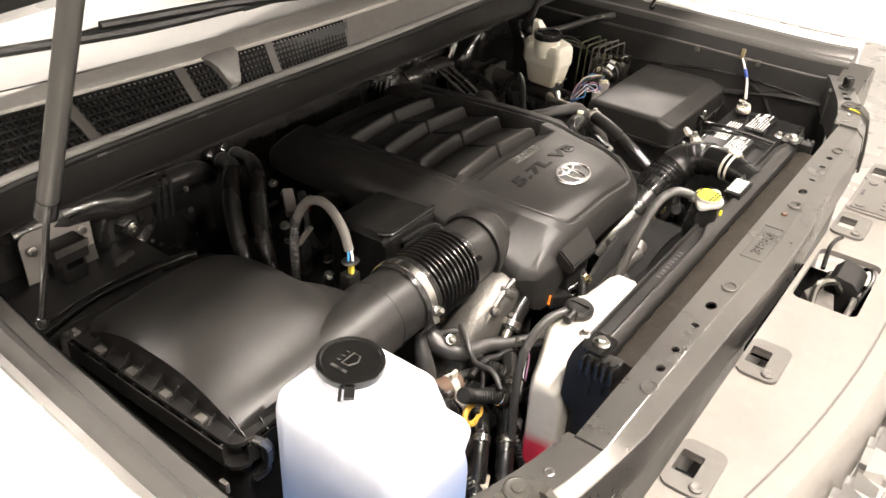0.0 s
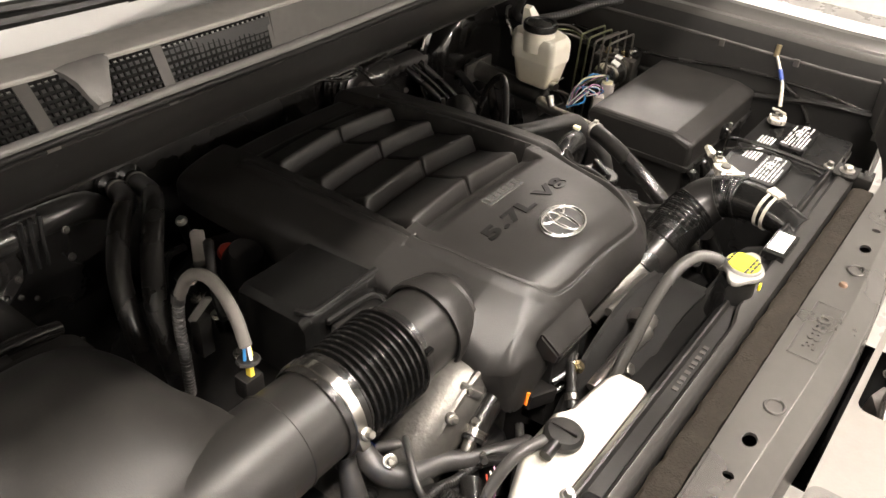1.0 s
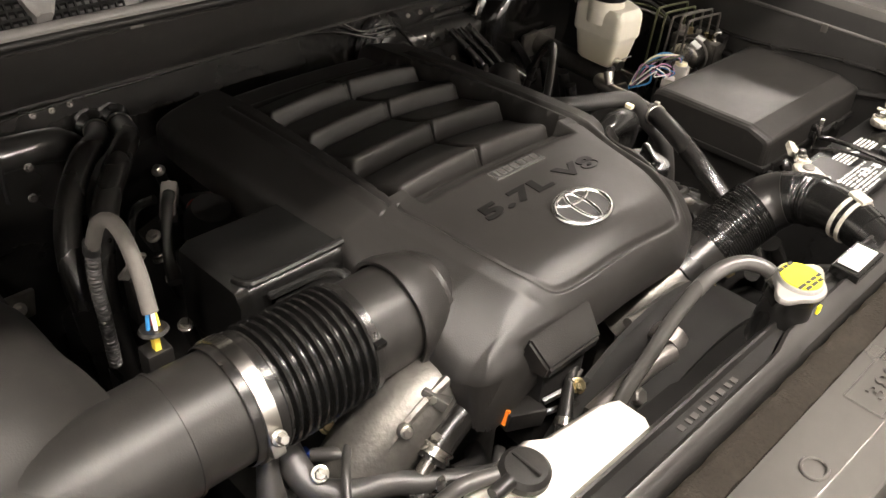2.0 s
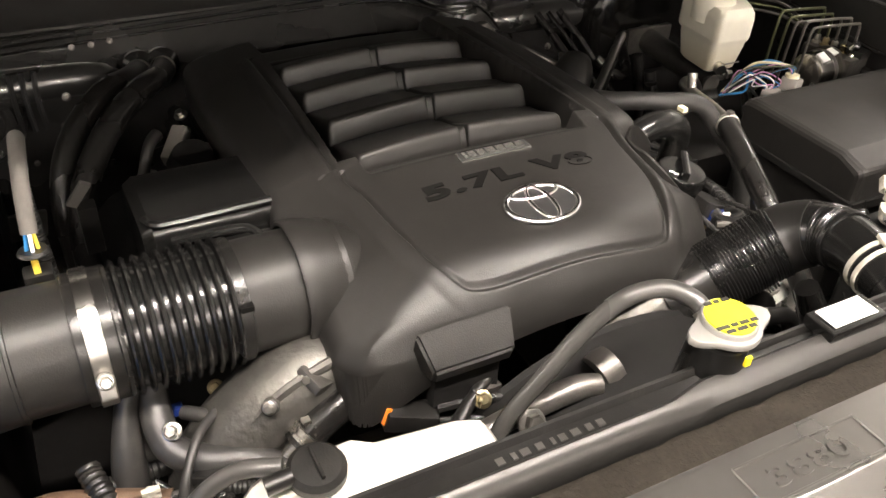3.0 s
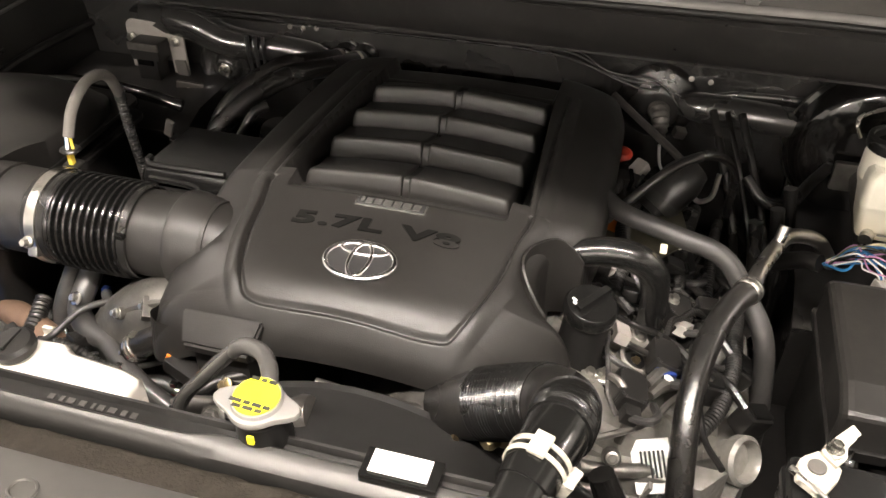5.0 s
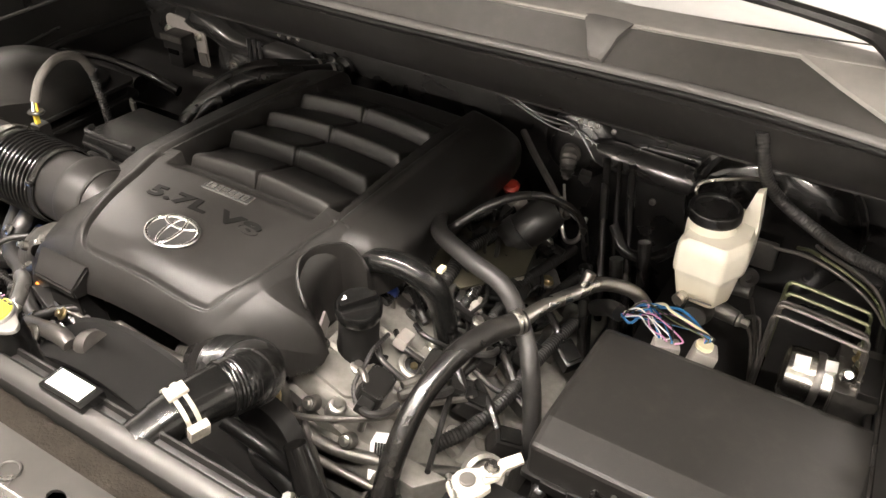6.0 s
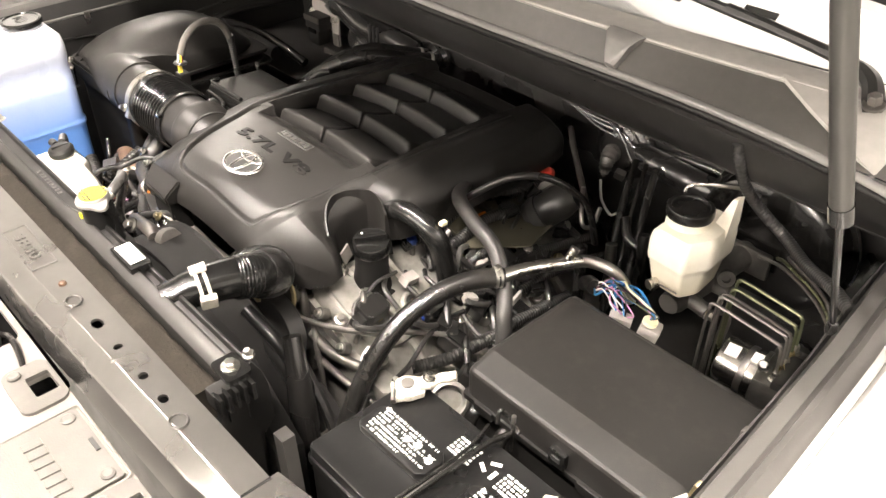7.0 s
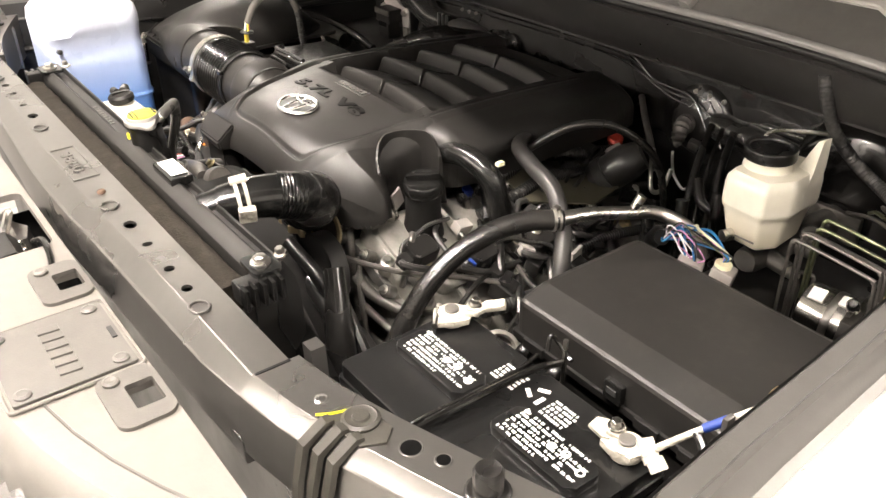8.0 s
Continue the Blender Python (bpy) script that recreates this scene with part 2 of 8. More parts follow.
def tube(bm, pts, r, seg=10, per=8, ribs=0.0, rib_len=0.008, caps=True, smooth=True, ends=None):
    """A round tube along a smooth line through pts. r: one radius or one for each point; ribs: height of its corrugation."""
    path = smooth_path(pts, per) if smooth else [Vector(p) for p in pts]
    if ribs:
        fine = []
        for a, b in zip(path, path[1:]):
            k = max(1, int((b - a).length / (rib_len / 4)))
            fine += [a.lerp(b, j / k) for j in range(k)]
        path = fine + [path[-1]]
    dist = [0.0]
    for a, b in zip(path, path[1:]):
        dist.append(dist[-1] + (b - a).length)
    if isinstance(r, (int, float)):
        rad = [r] * len(path)
    else:
        rad = [float(np.interp(i / (len(path) - 1), np.linspace(0, 1, len(r)), r)) for i in range(len(path))]
    tang = [(path[min(i + 1, len(path) - 1)] - path[max(i - 1, 0)]).normalized() for i in range(len(path))]
    up = Vector((0, 0, 1)) if abs(tang[0].z) < 0.9 else Vector((1, 0, 0))
    side = tang[0].cross(up).normalized()
    rings = []
    for i, p in enumerate(path):
        side = (side - tang[i] * side.dot(tang[i])).normalized()
        nrm = side.cross(tang[i])
        rr = rad[i] + (ribs * math.sin(2 * math.pi * dist[i] / rib_len) if ribs else 0)
        rings.append([bm.verts.new(p + rr * (math.cos(a) * side + math.sin(a) * nrm)) for a in (2 * math.pi * k / seg for k in range(seg))])
    for A, C in zip(rings, rings[1:]):
        for k in range(seg):
            bm.faces.new((A[k], A[(k + 1) % seg], C[(k + 1) % seg], C[k]))
    if caps:
        bm.faces.new(list(reversed(rings[0])))
        bm.faces.new(rings[-1])
    return bm


def lathe(bm, prof, o, axis=(0, 0, 1), seg=24, close=True):
    """A body turned round an axis through o: prof is a list of (radius, height)."""
    q = Vector((0, 0, 1)).rotation_difference(Vector(axis)).to_matrix()
    rings = []
    for r, h in prof:
        rings.append([bm.verts.new(Vector(o) + q @ Vector((r * math.cos(a), r * math.sin(a), h))) for a in (2 * math.pi * k / seg for k in range(seg))])
    for A, C in zip(rings, rings[1:]):
        for k in range(seg):
            bm.faces.new((A[k], A[(k + 1) % seg], C[(k + 1) % seg], C[k]))
    if close:
        if prof[0][0] > 1e-6:
            bm.faces.new(list(reversed(rings[0])))
        if prof[-1][0] > 1e-6:
            bm.faces.new(rings[-1])
    return bm


def prism(bm, outline, h, m=None, bev=0.0, seg=2):
    """An outline in x and y, made h thick upwards, under the pose m."""
    vs = [bm.verts.new((x, y, 0)) for x, y in outline]
    f = bm.faces.new(vs)
    r = bmesh.ops.extrude_face_region(bm, geom=[f])
    top = [v for v in r["geom"] if isinstance(v, bmesh.types.BMVert)]
    bmesh.ops.translate(bm, verts=top, vec=(0, 0, h))
    allv = vs + top
    if bev:
        es = list({e for v in allv for e in v.link_edges})
        res = bmesh.ops.bevel(bm, geom=es, offset=bev, segments=seg, affect="EDGES", profile=0.6)
        allv = list({v for f in res["faces"] for v in f.verts} | {v for v in allv if v.is_valid})
    if m is not None:
        bmesh.ops.transform(bm, matrix=m, verts=[v for v in allv if v.is_valid])
    return bm


def rounded(x0, y0, x1, y1, r, n=5):
    pts = []
    for cx, cy, a0 in ((x1 - r, y1 - r, 0), (x0 + r, y1 - r, 90), (x0 + r, y0 + r, 180), (x1 - r, y0 + r, 270)):
        for k in range(n + 1):
            a = radians(a0 + 90 * k / n)
            pts.append((cx + r * math.cos(a), cy + r * math.sin(a)))
    return pts


def loft(bm, sections, closed=True, caps=True):
    rows = [[bm.verts.new(p) for p in s] for s in sections]
    n = len(rows[0])
    for A, C in zip(rows, rows[1:]):
        for k in range(n if closed else n - 1):
            bm.faces.new((A[k], A[(k + 1) % n], C[(k + 1) % n], C[k]))
    if caps and closed:
        bm.faces.new(list(reversed(rows[0])))
        bm.faces.new(rows[-1])
    return bm


def sheet_with_holes(bm, outer, holes, z, depth):
    """A flat sheet with holes through it, their rims turned down by depth."""
    edges = []
    rims = []
    for loop in [outer] + holes:
        vs = [bm.verts.new((x, y, z)) for x, y in loop]
        es = [bm.edges.new((vs[i], vs[(i + 1) % len(vs)])) for i in range(len(vs))]
        edges += es
        rims.append(es)
    bmesh.ops.triangle_fill(bm, use_beauty=True, use_dissolve=False, edges=edges)
    for es in rims:
        r = bmesh.ops.extrude_edge_only(bm, edges=es)
        bmesh.ops.translate(bm, verts=[v for v in r["geom"] if isinstance(v, bmesh.types.BMVert)], vec=(0, 0, -depth))
    return bm


def ring_pts(cx, cy, rx, ry=None, n=16):
    ry = ry or rx
    return [(cx + rx * math.cos(2 * math.pi * k / n), cy + ry * math.sin(2 * math.pi * k / n)) for k in range(n)]


def hexbolt(bm, o, r=0.007, h=0.006, axis=(0, 0, 1), flange=True):
    if flange:
        lathe(bm, [(r * 1.5, 0), (r * 1.5, h * 0.25), (r * 1.15, h * 0.4)], o, axis, 14)
    q = Vector(axis).normalized()
    lathe(bm, [(r, h * 0.3), (r, h), (r * 0.8, h * 1.15)], o, axis, 6)
    return bm


def text_mesh(body, size, m, depth=0.002, shear=0.0, space=1.0, width=None, bold=0.018):
    cu = bpy.data.curves.new("lettering", "FONT")
    cu.body, cu.size, cu.extrude, cu.shear, cu.space_character = body, size, depth, shear, space
    cu.align_x, cu.align_y = "CENTER", "CENTER"
    cu.offset = size * bold
    tmp = bpy.data.objects.new("lettering", cu)
    me = bpy.data.meshes.new_from_object(tmp)
    bpy.data.objects.remove(tmp)
    bm = B()
    bm.from_mesh(me)
    if width:
        xs = [v.co.x for v in bm.verts]
        k = width / (max(xs) - min(xs))
        bmesh.ops.scale(bm, vec=(k, 1, 1), verts=bm.verts)
    bmesh.ops.transform(bm, matrix=m, verts=bm.verts)
    return bm


# ---- the showroom, added to close the place and light the bay ----
def room():
    bm = B()
    box(bm, (0, 1, -0.05), (12, 14, 0.1))
    solo("floor", bm, FLOORM, "pale polished showroom floor under the truck", "floor", kind="structure")
    # Front and side walls are added white so they bounce light inwards.
    for name, c, s in (("wall_front", (0, -5.05, 1.7), (12, 0.1, 3.4)), ("wall_back", (0, 7.05, 1.7), (12, 0.1, 3.4)),
                       ("wall_west", (-5.05, 1, 1.7), (0.1, 12, 3.4)), ("wall_east", (5.05, 1, 1.7), (0.1, 12, 3.4))):
        back = name == "wall_back"
        solo(name, box(B(), c, s), WALLGREY if back else WALLWHITE, "plain grey painted showroom wall" if back else "white showroom wall, added to bounce light into the bay", "wall", kind="structure")
    solo("ceiling", box(B(), (0, 1, 3.45), (12, 14, 0.1)), WALLM, "plain grey showroom ceiling", "ceiling", kind="structure")
    first = None
    # Out-of-view lamps; all past the first three added to brighten walls and cowl.
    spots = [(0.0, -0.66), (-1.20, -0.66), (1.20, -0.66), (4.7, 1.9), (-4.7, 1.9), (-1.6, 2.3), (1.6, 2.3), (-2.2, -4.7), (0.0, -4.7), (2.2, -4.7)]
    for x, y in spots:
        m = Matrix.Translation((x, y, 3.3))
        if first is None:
            first = thing("unseen_ceiling_light", (x, y, 3.3), "long white fluorescent ceiling light, added out of view", "ceiling light", "ceiling lights")
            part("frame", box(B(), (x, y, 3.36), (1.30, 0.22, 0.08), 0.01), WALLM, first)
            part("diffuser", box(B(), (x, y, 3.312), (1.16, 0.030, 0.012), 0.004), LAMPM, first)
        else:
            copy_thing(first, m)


room()


# ---- body of the truck round the engine bay ----
def fender(sx):
    """The fender with its inner rail; sx is the side."""
    t = thing("fender", (sx * 0.95, 0.5, 0.75), "white painted front fender with a grey inner rail", "fender", "front fenders")
    ys = [0.10, 0.16, 0.24, 0.40, 0.60, 0.80, 1.00, 1.30]
    xin = [0.905, 0.895, 0.888, 0.880, 0.868, 0.850, 0.845, 0.845]

    def rows(prof, ya=0):
        secs = []
        for y, xi in zip(ys, xin):
            rise = 0.03 * max(0, y - 0.2)
            secs.append([(sx * (xi + dx), y, z + rise) for dx, z in prof])
        return secs
    part("inner_rail", loft(B(), rows([(0, 1.098), (0.0, 1.118), (0.006, 1.128), (0.024, 1.128), (0.030, 1.136), (0.034, 1.148),
                                       (0.042, 1.152), (0.050, 1.146), (0.056, 1.136), (0.066, 1.134), (0.066, 1.098)])), RAIL, t, "dark grey pressed steel rail with a rounded ridge")
    out = [[(sx * x, y, z + 0.03 * max(0, y - 0.2)) for x, z in
            ((xi + 0.067, 1.10), (xi + 0.067, 1.140), (xi + 0.074, 1.150), (xi + 0.12, 1.148), (1.00 + 0.0 * y, 1.12), (1.035, 1.05), (1.045, 0.90), (1.03, 0.75), (1.0, 0.75))]
           for y, xi in zip(ys, xin)]
    part("outer_panel", loft(B(), out), WHITE, t)
    part("inner_apron", loft(B(), [[(sx * (xi - 0.004), y, 1.115 + 0.03 * max(0, y - 0.2)), (sx * (xi - 0.02), y, 1.06), (sx * (xi - 0.03), y, 0.90), (sx * (xi - 0.06), y, 0.55),
                                    (sx * (xi - 0.05), y, 0.55), (sx * (xi + 0.0), y, 0.90), (sx * (xi + 0.002), y, 1.06)] for y, xi in zip(ys, xin)]), APRON, t)
    part("apron_ledge", tube(B(), [(sx * (xi - 0.012), y, 1.082 + 0.03 * max(0, y - 0.2)) for y, xi in zip(ys, xin)], 0.0035, 8), RAIL, t)
    part("apron_bead", tube(B(), [(sx * (xi - 0.026), y, 1.00 + 0.02 * math.sin(9 * y)) for y, xi in zip(ys, xin)], 0.008, 8), APRON, t)
    part("apron_wire", tube(B(), [(sx * (xi - 0.024), y, 1.035 - 0.012 * math.sin(14 * y)) for y, xi in list(zip(ys, xin))[1:6]], 0.0035, 8), RUBBER, t)
    for y in (0.30, 0.46, 0.62):
        part("clip", box(B(), (sx * 0.862, y, 1.085), (0.006, 0.012, 0.016), 0.002), DARKSTEEL, t)
    # front lamp corner
    part("corner_plate", loft(B(), [[(sx * x, 0.05 + 0.02 * k, z) for x, z in ((0.80, 1.085), (0.86, 1.10), (0.93, 1.12), (0.97, 1.10), (0.97, 1.0), (0.80, 1.0))] for k in range(4)]), BAR, t)


fender(1)
fender(-1)


def support_bar():
    t = thing("radiator_support_bar", (0, 0, 1.0), "grey painted steel support bar with punched holes", "support bar", kind="structure")
    hx = [(0.22, 0.011, 0.0075), (0.345, 0.0065, 0.006), (0.394, 0.0075, 0.006), (0.278, 0.005, 0.006)]
    holes = []
    for x, rx, ry in hx:
        for s in (1, -1):
            holes.append(ring_pts(s * x, 0.004, rx, ry, 14))
    bx = [-0.575 + 1.15 * k / 46 for k in range(47)]

    def fold(x):
        return float(np.interp(abs(x), [0.0, 0.06, 0.12, 0.20, 0.30, 0.50, 0.58], [-0.0175, -0.0170, -0.0155, -0.0125, -0.0095, -0.0045, -0.0040]))

    def brow(x):
        return float(np.interp(abs(x), [0.0, 0.06, 0.12, 0.20, 0.30, 0.50, 0.58], [-0.0455, -0.0450, -0.0430, -0.0390, -0.0355, -0.0290, -0.0190]))
    outer = [(x, fold(x)) for x in bx] + [(0.575, 0.030), (-0.575, 0.030)]
    part("top", sheet_with_holes(B(), outer, holes, 1.100, 0.004), BAR, t)
    part("front_bevel", loft(B(), [[(x, fold(x), 1.1), (x, fold(x) - 0.002, 1.0995), (x, brow(x) + 0.002, 1.0865), (x, brow(x), 1.084), (x, brow(x) - 0.003, 1.06), (x, brow(x) - 0.004, 1.02),
                                    (x, brow(x) + 0.004, 1.02), (x, brow(x) + 0.006, 1.08), (x, fold(x) + 0.001, 1.095)] for x in bx]), BAR, t, sharp=18)
    part("rear_face", box(B(), (0, 0.031, 1.075), (1.15, 0.003, 0.05)), BAR, t)
    part("lower_channel", box(B(), (0, -0.002, 1.02), (1.15, 0.05, 0.03), 0.004), INNER, t)
    for s in (1, -1):
        secs = []
        for x, y, dz in ((0.570, -0.004, 0.002), (0.60, 0.0, 0.002), (0.63, 0.005, 0.002), (0.66, 0.012, 0.002), (0.70, 0.023, 0.002), (0.76, 0.044, 0.0), (0.84, 0.074, -0.003), (0.92, 0.105, -0.010)):
            p = [(0.046, 1.100), (0.0, 1.1005), (-0.002, 1.0995), (-0.015, 1.087), (-0.017, 1.084), (-0.022, 1.05), (-0.022, 1.02), (-0.01, 1.01), (0.046, 1.01)]
            secs.append([(s * x, y + q, z + dz) for q, z in p])
        part("end_section", loft(B(), secs), BAR, t, sharp=24)
        # No hole is cut here: black discs paint its shade on top.
        for x, y, r in ((0.732, 0.056, 0.009), (0.759, 0.069, 0.006)):
            part("hole", lathe(B(), [(r, 0), (r, 0.0008), (r * 0.9, 0.001)], (s * x, y, 1.1006), seg=16), VOID, t)
            part("hole_rim", lathe(B(), [(r, 0.0), (r + 0.001, 0.0012), (r + 0.002, 0.0)], (s * x, y, 1.1006), seg=18, close=False), BAR, t)
        part("rivet", lathe(B(), [(0.007, 0), (0.007, 0.001), (0.005, 0.0018), (0.004, 0.001), (0.001, 0.001)], (s * 0.637, 0.028, 1.1015), seg=14), BAR, t)
        # joint edge
        part("joint_gap", box(B(), (s * 0.572, 0.014, 1.1012), (0.003, 0.036, 0.004)), VENT, t)
        for x in (0.158, 0.437):
            bm = B()
            pts = [(s * x + 0.012 * math.cos(a), 0.0 + 0.010 * math.sin(a), 1.1015) for a in (2 * math.pi * k / 20 for k in range(21))]
            tube(bm, pts, 0.0016, 6, smooth=False, caps=False)
            part("embossed_ring", bm, BAR, t)
    # raised number field
    bm = B()
    for a, b in (((-0.060, -0.014), (0.058, -0.014)), ((0.058, -0.014), (0.058, 0.019)), ((-0.060, -0.014), (-0.060, 0.019)), ((-0.060, 0.019), (0.058, 0.019))):
        tube(bm, [(*a, 1.1006), (*b, 1.1006)], 0.0012, 6, smooth=False)
    part("embossed_frame", bm, BAR, t)
    part("rusty_plug", lathe(B(), [(0.0055, 0), (0.0055, 0.002), (0.004, 0.004), (0.0, 0.0045)], (0.113, 0.004, 1.1), seg=14), RUST, t, "rusty brown plug")
    part("embossed_number", text_mesh("3880", 0.022, pose(-0.004, 0.001, 1.1008), 0.0012, width=0.074), BAR, t)
    return t


support_bar()

bm = B()
secs = []
for i in range(150):
    x = -0.405 + 0.81 * i / 149
    w = 0.002 * noise.noise((x * 40, 0, 0))
    v = 0.0015 * noise.noise((x * 95, 3, 0))
    secs.append([(x, 0.0335, 1.04), (x, 0.0335 + w, 1.086), (x, 0.036 + w, 1.0905 + w), (x, 0.044, 1.092 + v), (x, 0.053, 1.092 - w), (x, 0.062, 1.091 + v), (x, 0.0665 - w, 1.087), (x, 0.067, 1.04)])
solo("foam_strip", loft(bm, secs), FOAM, "brown-grey foam sealing strip behind the support bar", "foam strip")


def cap_plug(x, y, z, s=1.0):
    t = thing("hood_bumper", (x, y, z), "round black rubber hood bumper on the support bar", "rubber bumper", "hood bumpers")
    part("base", lathe(B(), [(0.026 * s, 0), (0.026 * s, 0.004), (0.02 * s, 0.007)], (x, y, z), seg=20), RUBBER, t)
    part("stop", lathe(B(), [(0.017 * s, 0.004), (0.017 * s, 0.024), (0.014 * s, 0.028), (0.004, 0.026)], (x, y, z), seg=20), RUBBER, t)


cap_plug(0.806, 0.076, 1.098, 0.72)
cap_plug(-0.806, 0.076, 1.098, 0.72)
for s in (1, -1):
    t = thing("ribbed_strap", (s * 0.685, 0.01, 1.03), "ribbed dark rubber strap folded over the support bar", "rubber strap", "straps on the support bar")
    for k in range(3):
        x = 0.667 + 0.0165 * k
        y = float(np.interp(x, [0.60, 0.66, 0.70, 0.76], [0.0, 0.012, 0.023, 0.044]))
        secs = []
        for dy, z, dx in ((0.006, 1.1035, 0.0), (-0.001, 1.1045, 0.0), (-0.019, 1.089, 0.002), (-0.027, 1.05, 0.004), (-0.032, 1.01, 0.004), (-0.034, 0.97, 0.004)):
            up = Vector((0, -0.0045, 0.0035)) if z < 1.1 else Vector((0, 0, 0.004))
            c = Vector((s * (x - dx), y + dy, z))
            w = Vector((0.0062, 0, 0))
            secs.append([c - w, c - w * 0.8 + up, c + w * 0.8 + up, c + w])
        part("rib", loft(B(), secs), STRAP, t)
    part("patch", prism(B(), [(-0.028, -0.020), (0.024, -0.012), (0.034, 0.008), (0.022, 0.022), (-0.010, 0.020), (-0.026, 0.004)], 0.003, Matrix.Translation((s * 0.684, 0.034, 1.1015)) @ Matrix.Diagonal((s, 1, 1, 1)), 0.001), STRAP, t)
    part("round_boss", lathe(B(), [(0.017, 0), (0.017, 0.003), (0.014, 0.005), (0.012, 0.004), (0.008, 0.004), (0.007, 0.006), (0.001, 0.006)], (s * 0.682, 0.040, 1.1035), seg=24), STRAP, t)
    if s > 0:
        part("paint_mark", tube(B(), [(0.655, 0.012, 1.1055), (0.662, 0.024, 1.1055), (0.668, 0.042, 1.1055), (0.676, 0.054, 1.1050)], 0.0011, 6), YELLOW, t, "thin yellow paint mark")


def front_cover():
    t = thing("grille_top_cover", (0, -0.15, 1.0), "pale grey plastic cover above the grille", "grille cover")
    outer = []
    n = 24
    for k in range(n + 1):
        x = -0.66 + 1.32 * k / n
        outer.append((x, -0.235 + 0.22 * x * x + 0.35 * max(0, abs(x) - 0.5) ** 1.5))
    outer += [(0.66, -0.06), (-0.66, -0.06)]
    holes = [rounded(-0.050, -0.166, 0.128, -0.068, 0.014)]
    for x in (0.235, 0.485, -0.235, -0.485):
        holes.append(rounded(x - 0.024, -0.096, x + 0.020, -0.066, 0.004))
    part("top", sheet_with_holes(B(), outer, holes, 1.058, 0.010), GRILLECOVER, t)
    front = outer[:n + 1]
    secs = [[(x, y, 1.058), (x, y - 0.008, 1.050), (x, y - 0.018, 1.03), (x, y - 0.022, 0.96), (x, y - 0.014, 0.96), (x, y - 0.010, 1.03), (x, y, 1.046)] for x, y in front]
    part("front_lip", loft(B(), secs), GRILLECOVER, t)
    bm = B()
    tube(bm, [(x, y + 0.03, 1.0585) for x, y in front], 0.0018, 6, smooth=False)
    part("seam", bm, PLATE, t)
    for x in (0.235, 0.485, -0.235, -0.485):
        pad = B()
        sheet_with_holes(pad, rounded(x - 0.048, -0.118, x + 0.040, -0.061, 0.014), [rounded(x - 0.022, -0.095, x + 0.018, -0.067, 0.003)], 1.0625, 0.006)
        p = part("bracket_pad", pad, PLATE, t, "grey pad with a dark square opening")
        # Black sheet below the cut opening paints its shade.
        part("opening_shade_sheet", box(B(), (x - 0.002, -0.081, 1.02), (0.05, 0.036, 0.004)), INK, p)
        part("push_fastener", lathe(B(), [(0.0085, 0), (0.0085, 0.003), (0.006, 0.0042), (0.002, 0.003)], (x - 0.034, -0.103, 1.0625), seg=16), PLATE, p)
    # bolted plate
    pl = part("bolted_plate", prism(B(), rounded(0.300, -0.188, 0.432, -0.068, 0.004), 0.004, pose(0, 0, 1.060), 0.0012), PLATE, t, "grey bolted plate with raised block marks")
    bm = B()
    fr = rounded(0.295, -0.193, 0.437, -0.063, 0.006)
    tube(bm, [(x, y, 1.061) for x, y in fr + fr[:1]], 0.002, 6, smooth=False)
    part("border", bm, GRILLECOVER, pl)
    for x, y in ((0.314, -0.082), (0.420, -0.082), (0.314, -0.176), (0.420, -0.176)):
        bm = lathe(B(), [(0.0085, 0), (0.0085, 0.002), (0.0055, 0.0034), (0.003, 0.0026)], (x, y, 1.064), seg=16)
        part("screw", bm, PLATE, pl)
    for k in range(6):
        part("raised_mark", box(B(), (0.3255 + 0.0162 * k, -0.128, 1.0648), (0.0125, 0.022, 0.0026), 0.0008, rot(0, 0, -4)), PLATE, pl)
    part("slot", box(B(), (0.37, -0.075, 1.0645), (0.022, 0.005, 0.002)), INK, pl)
    return t


front_cover()


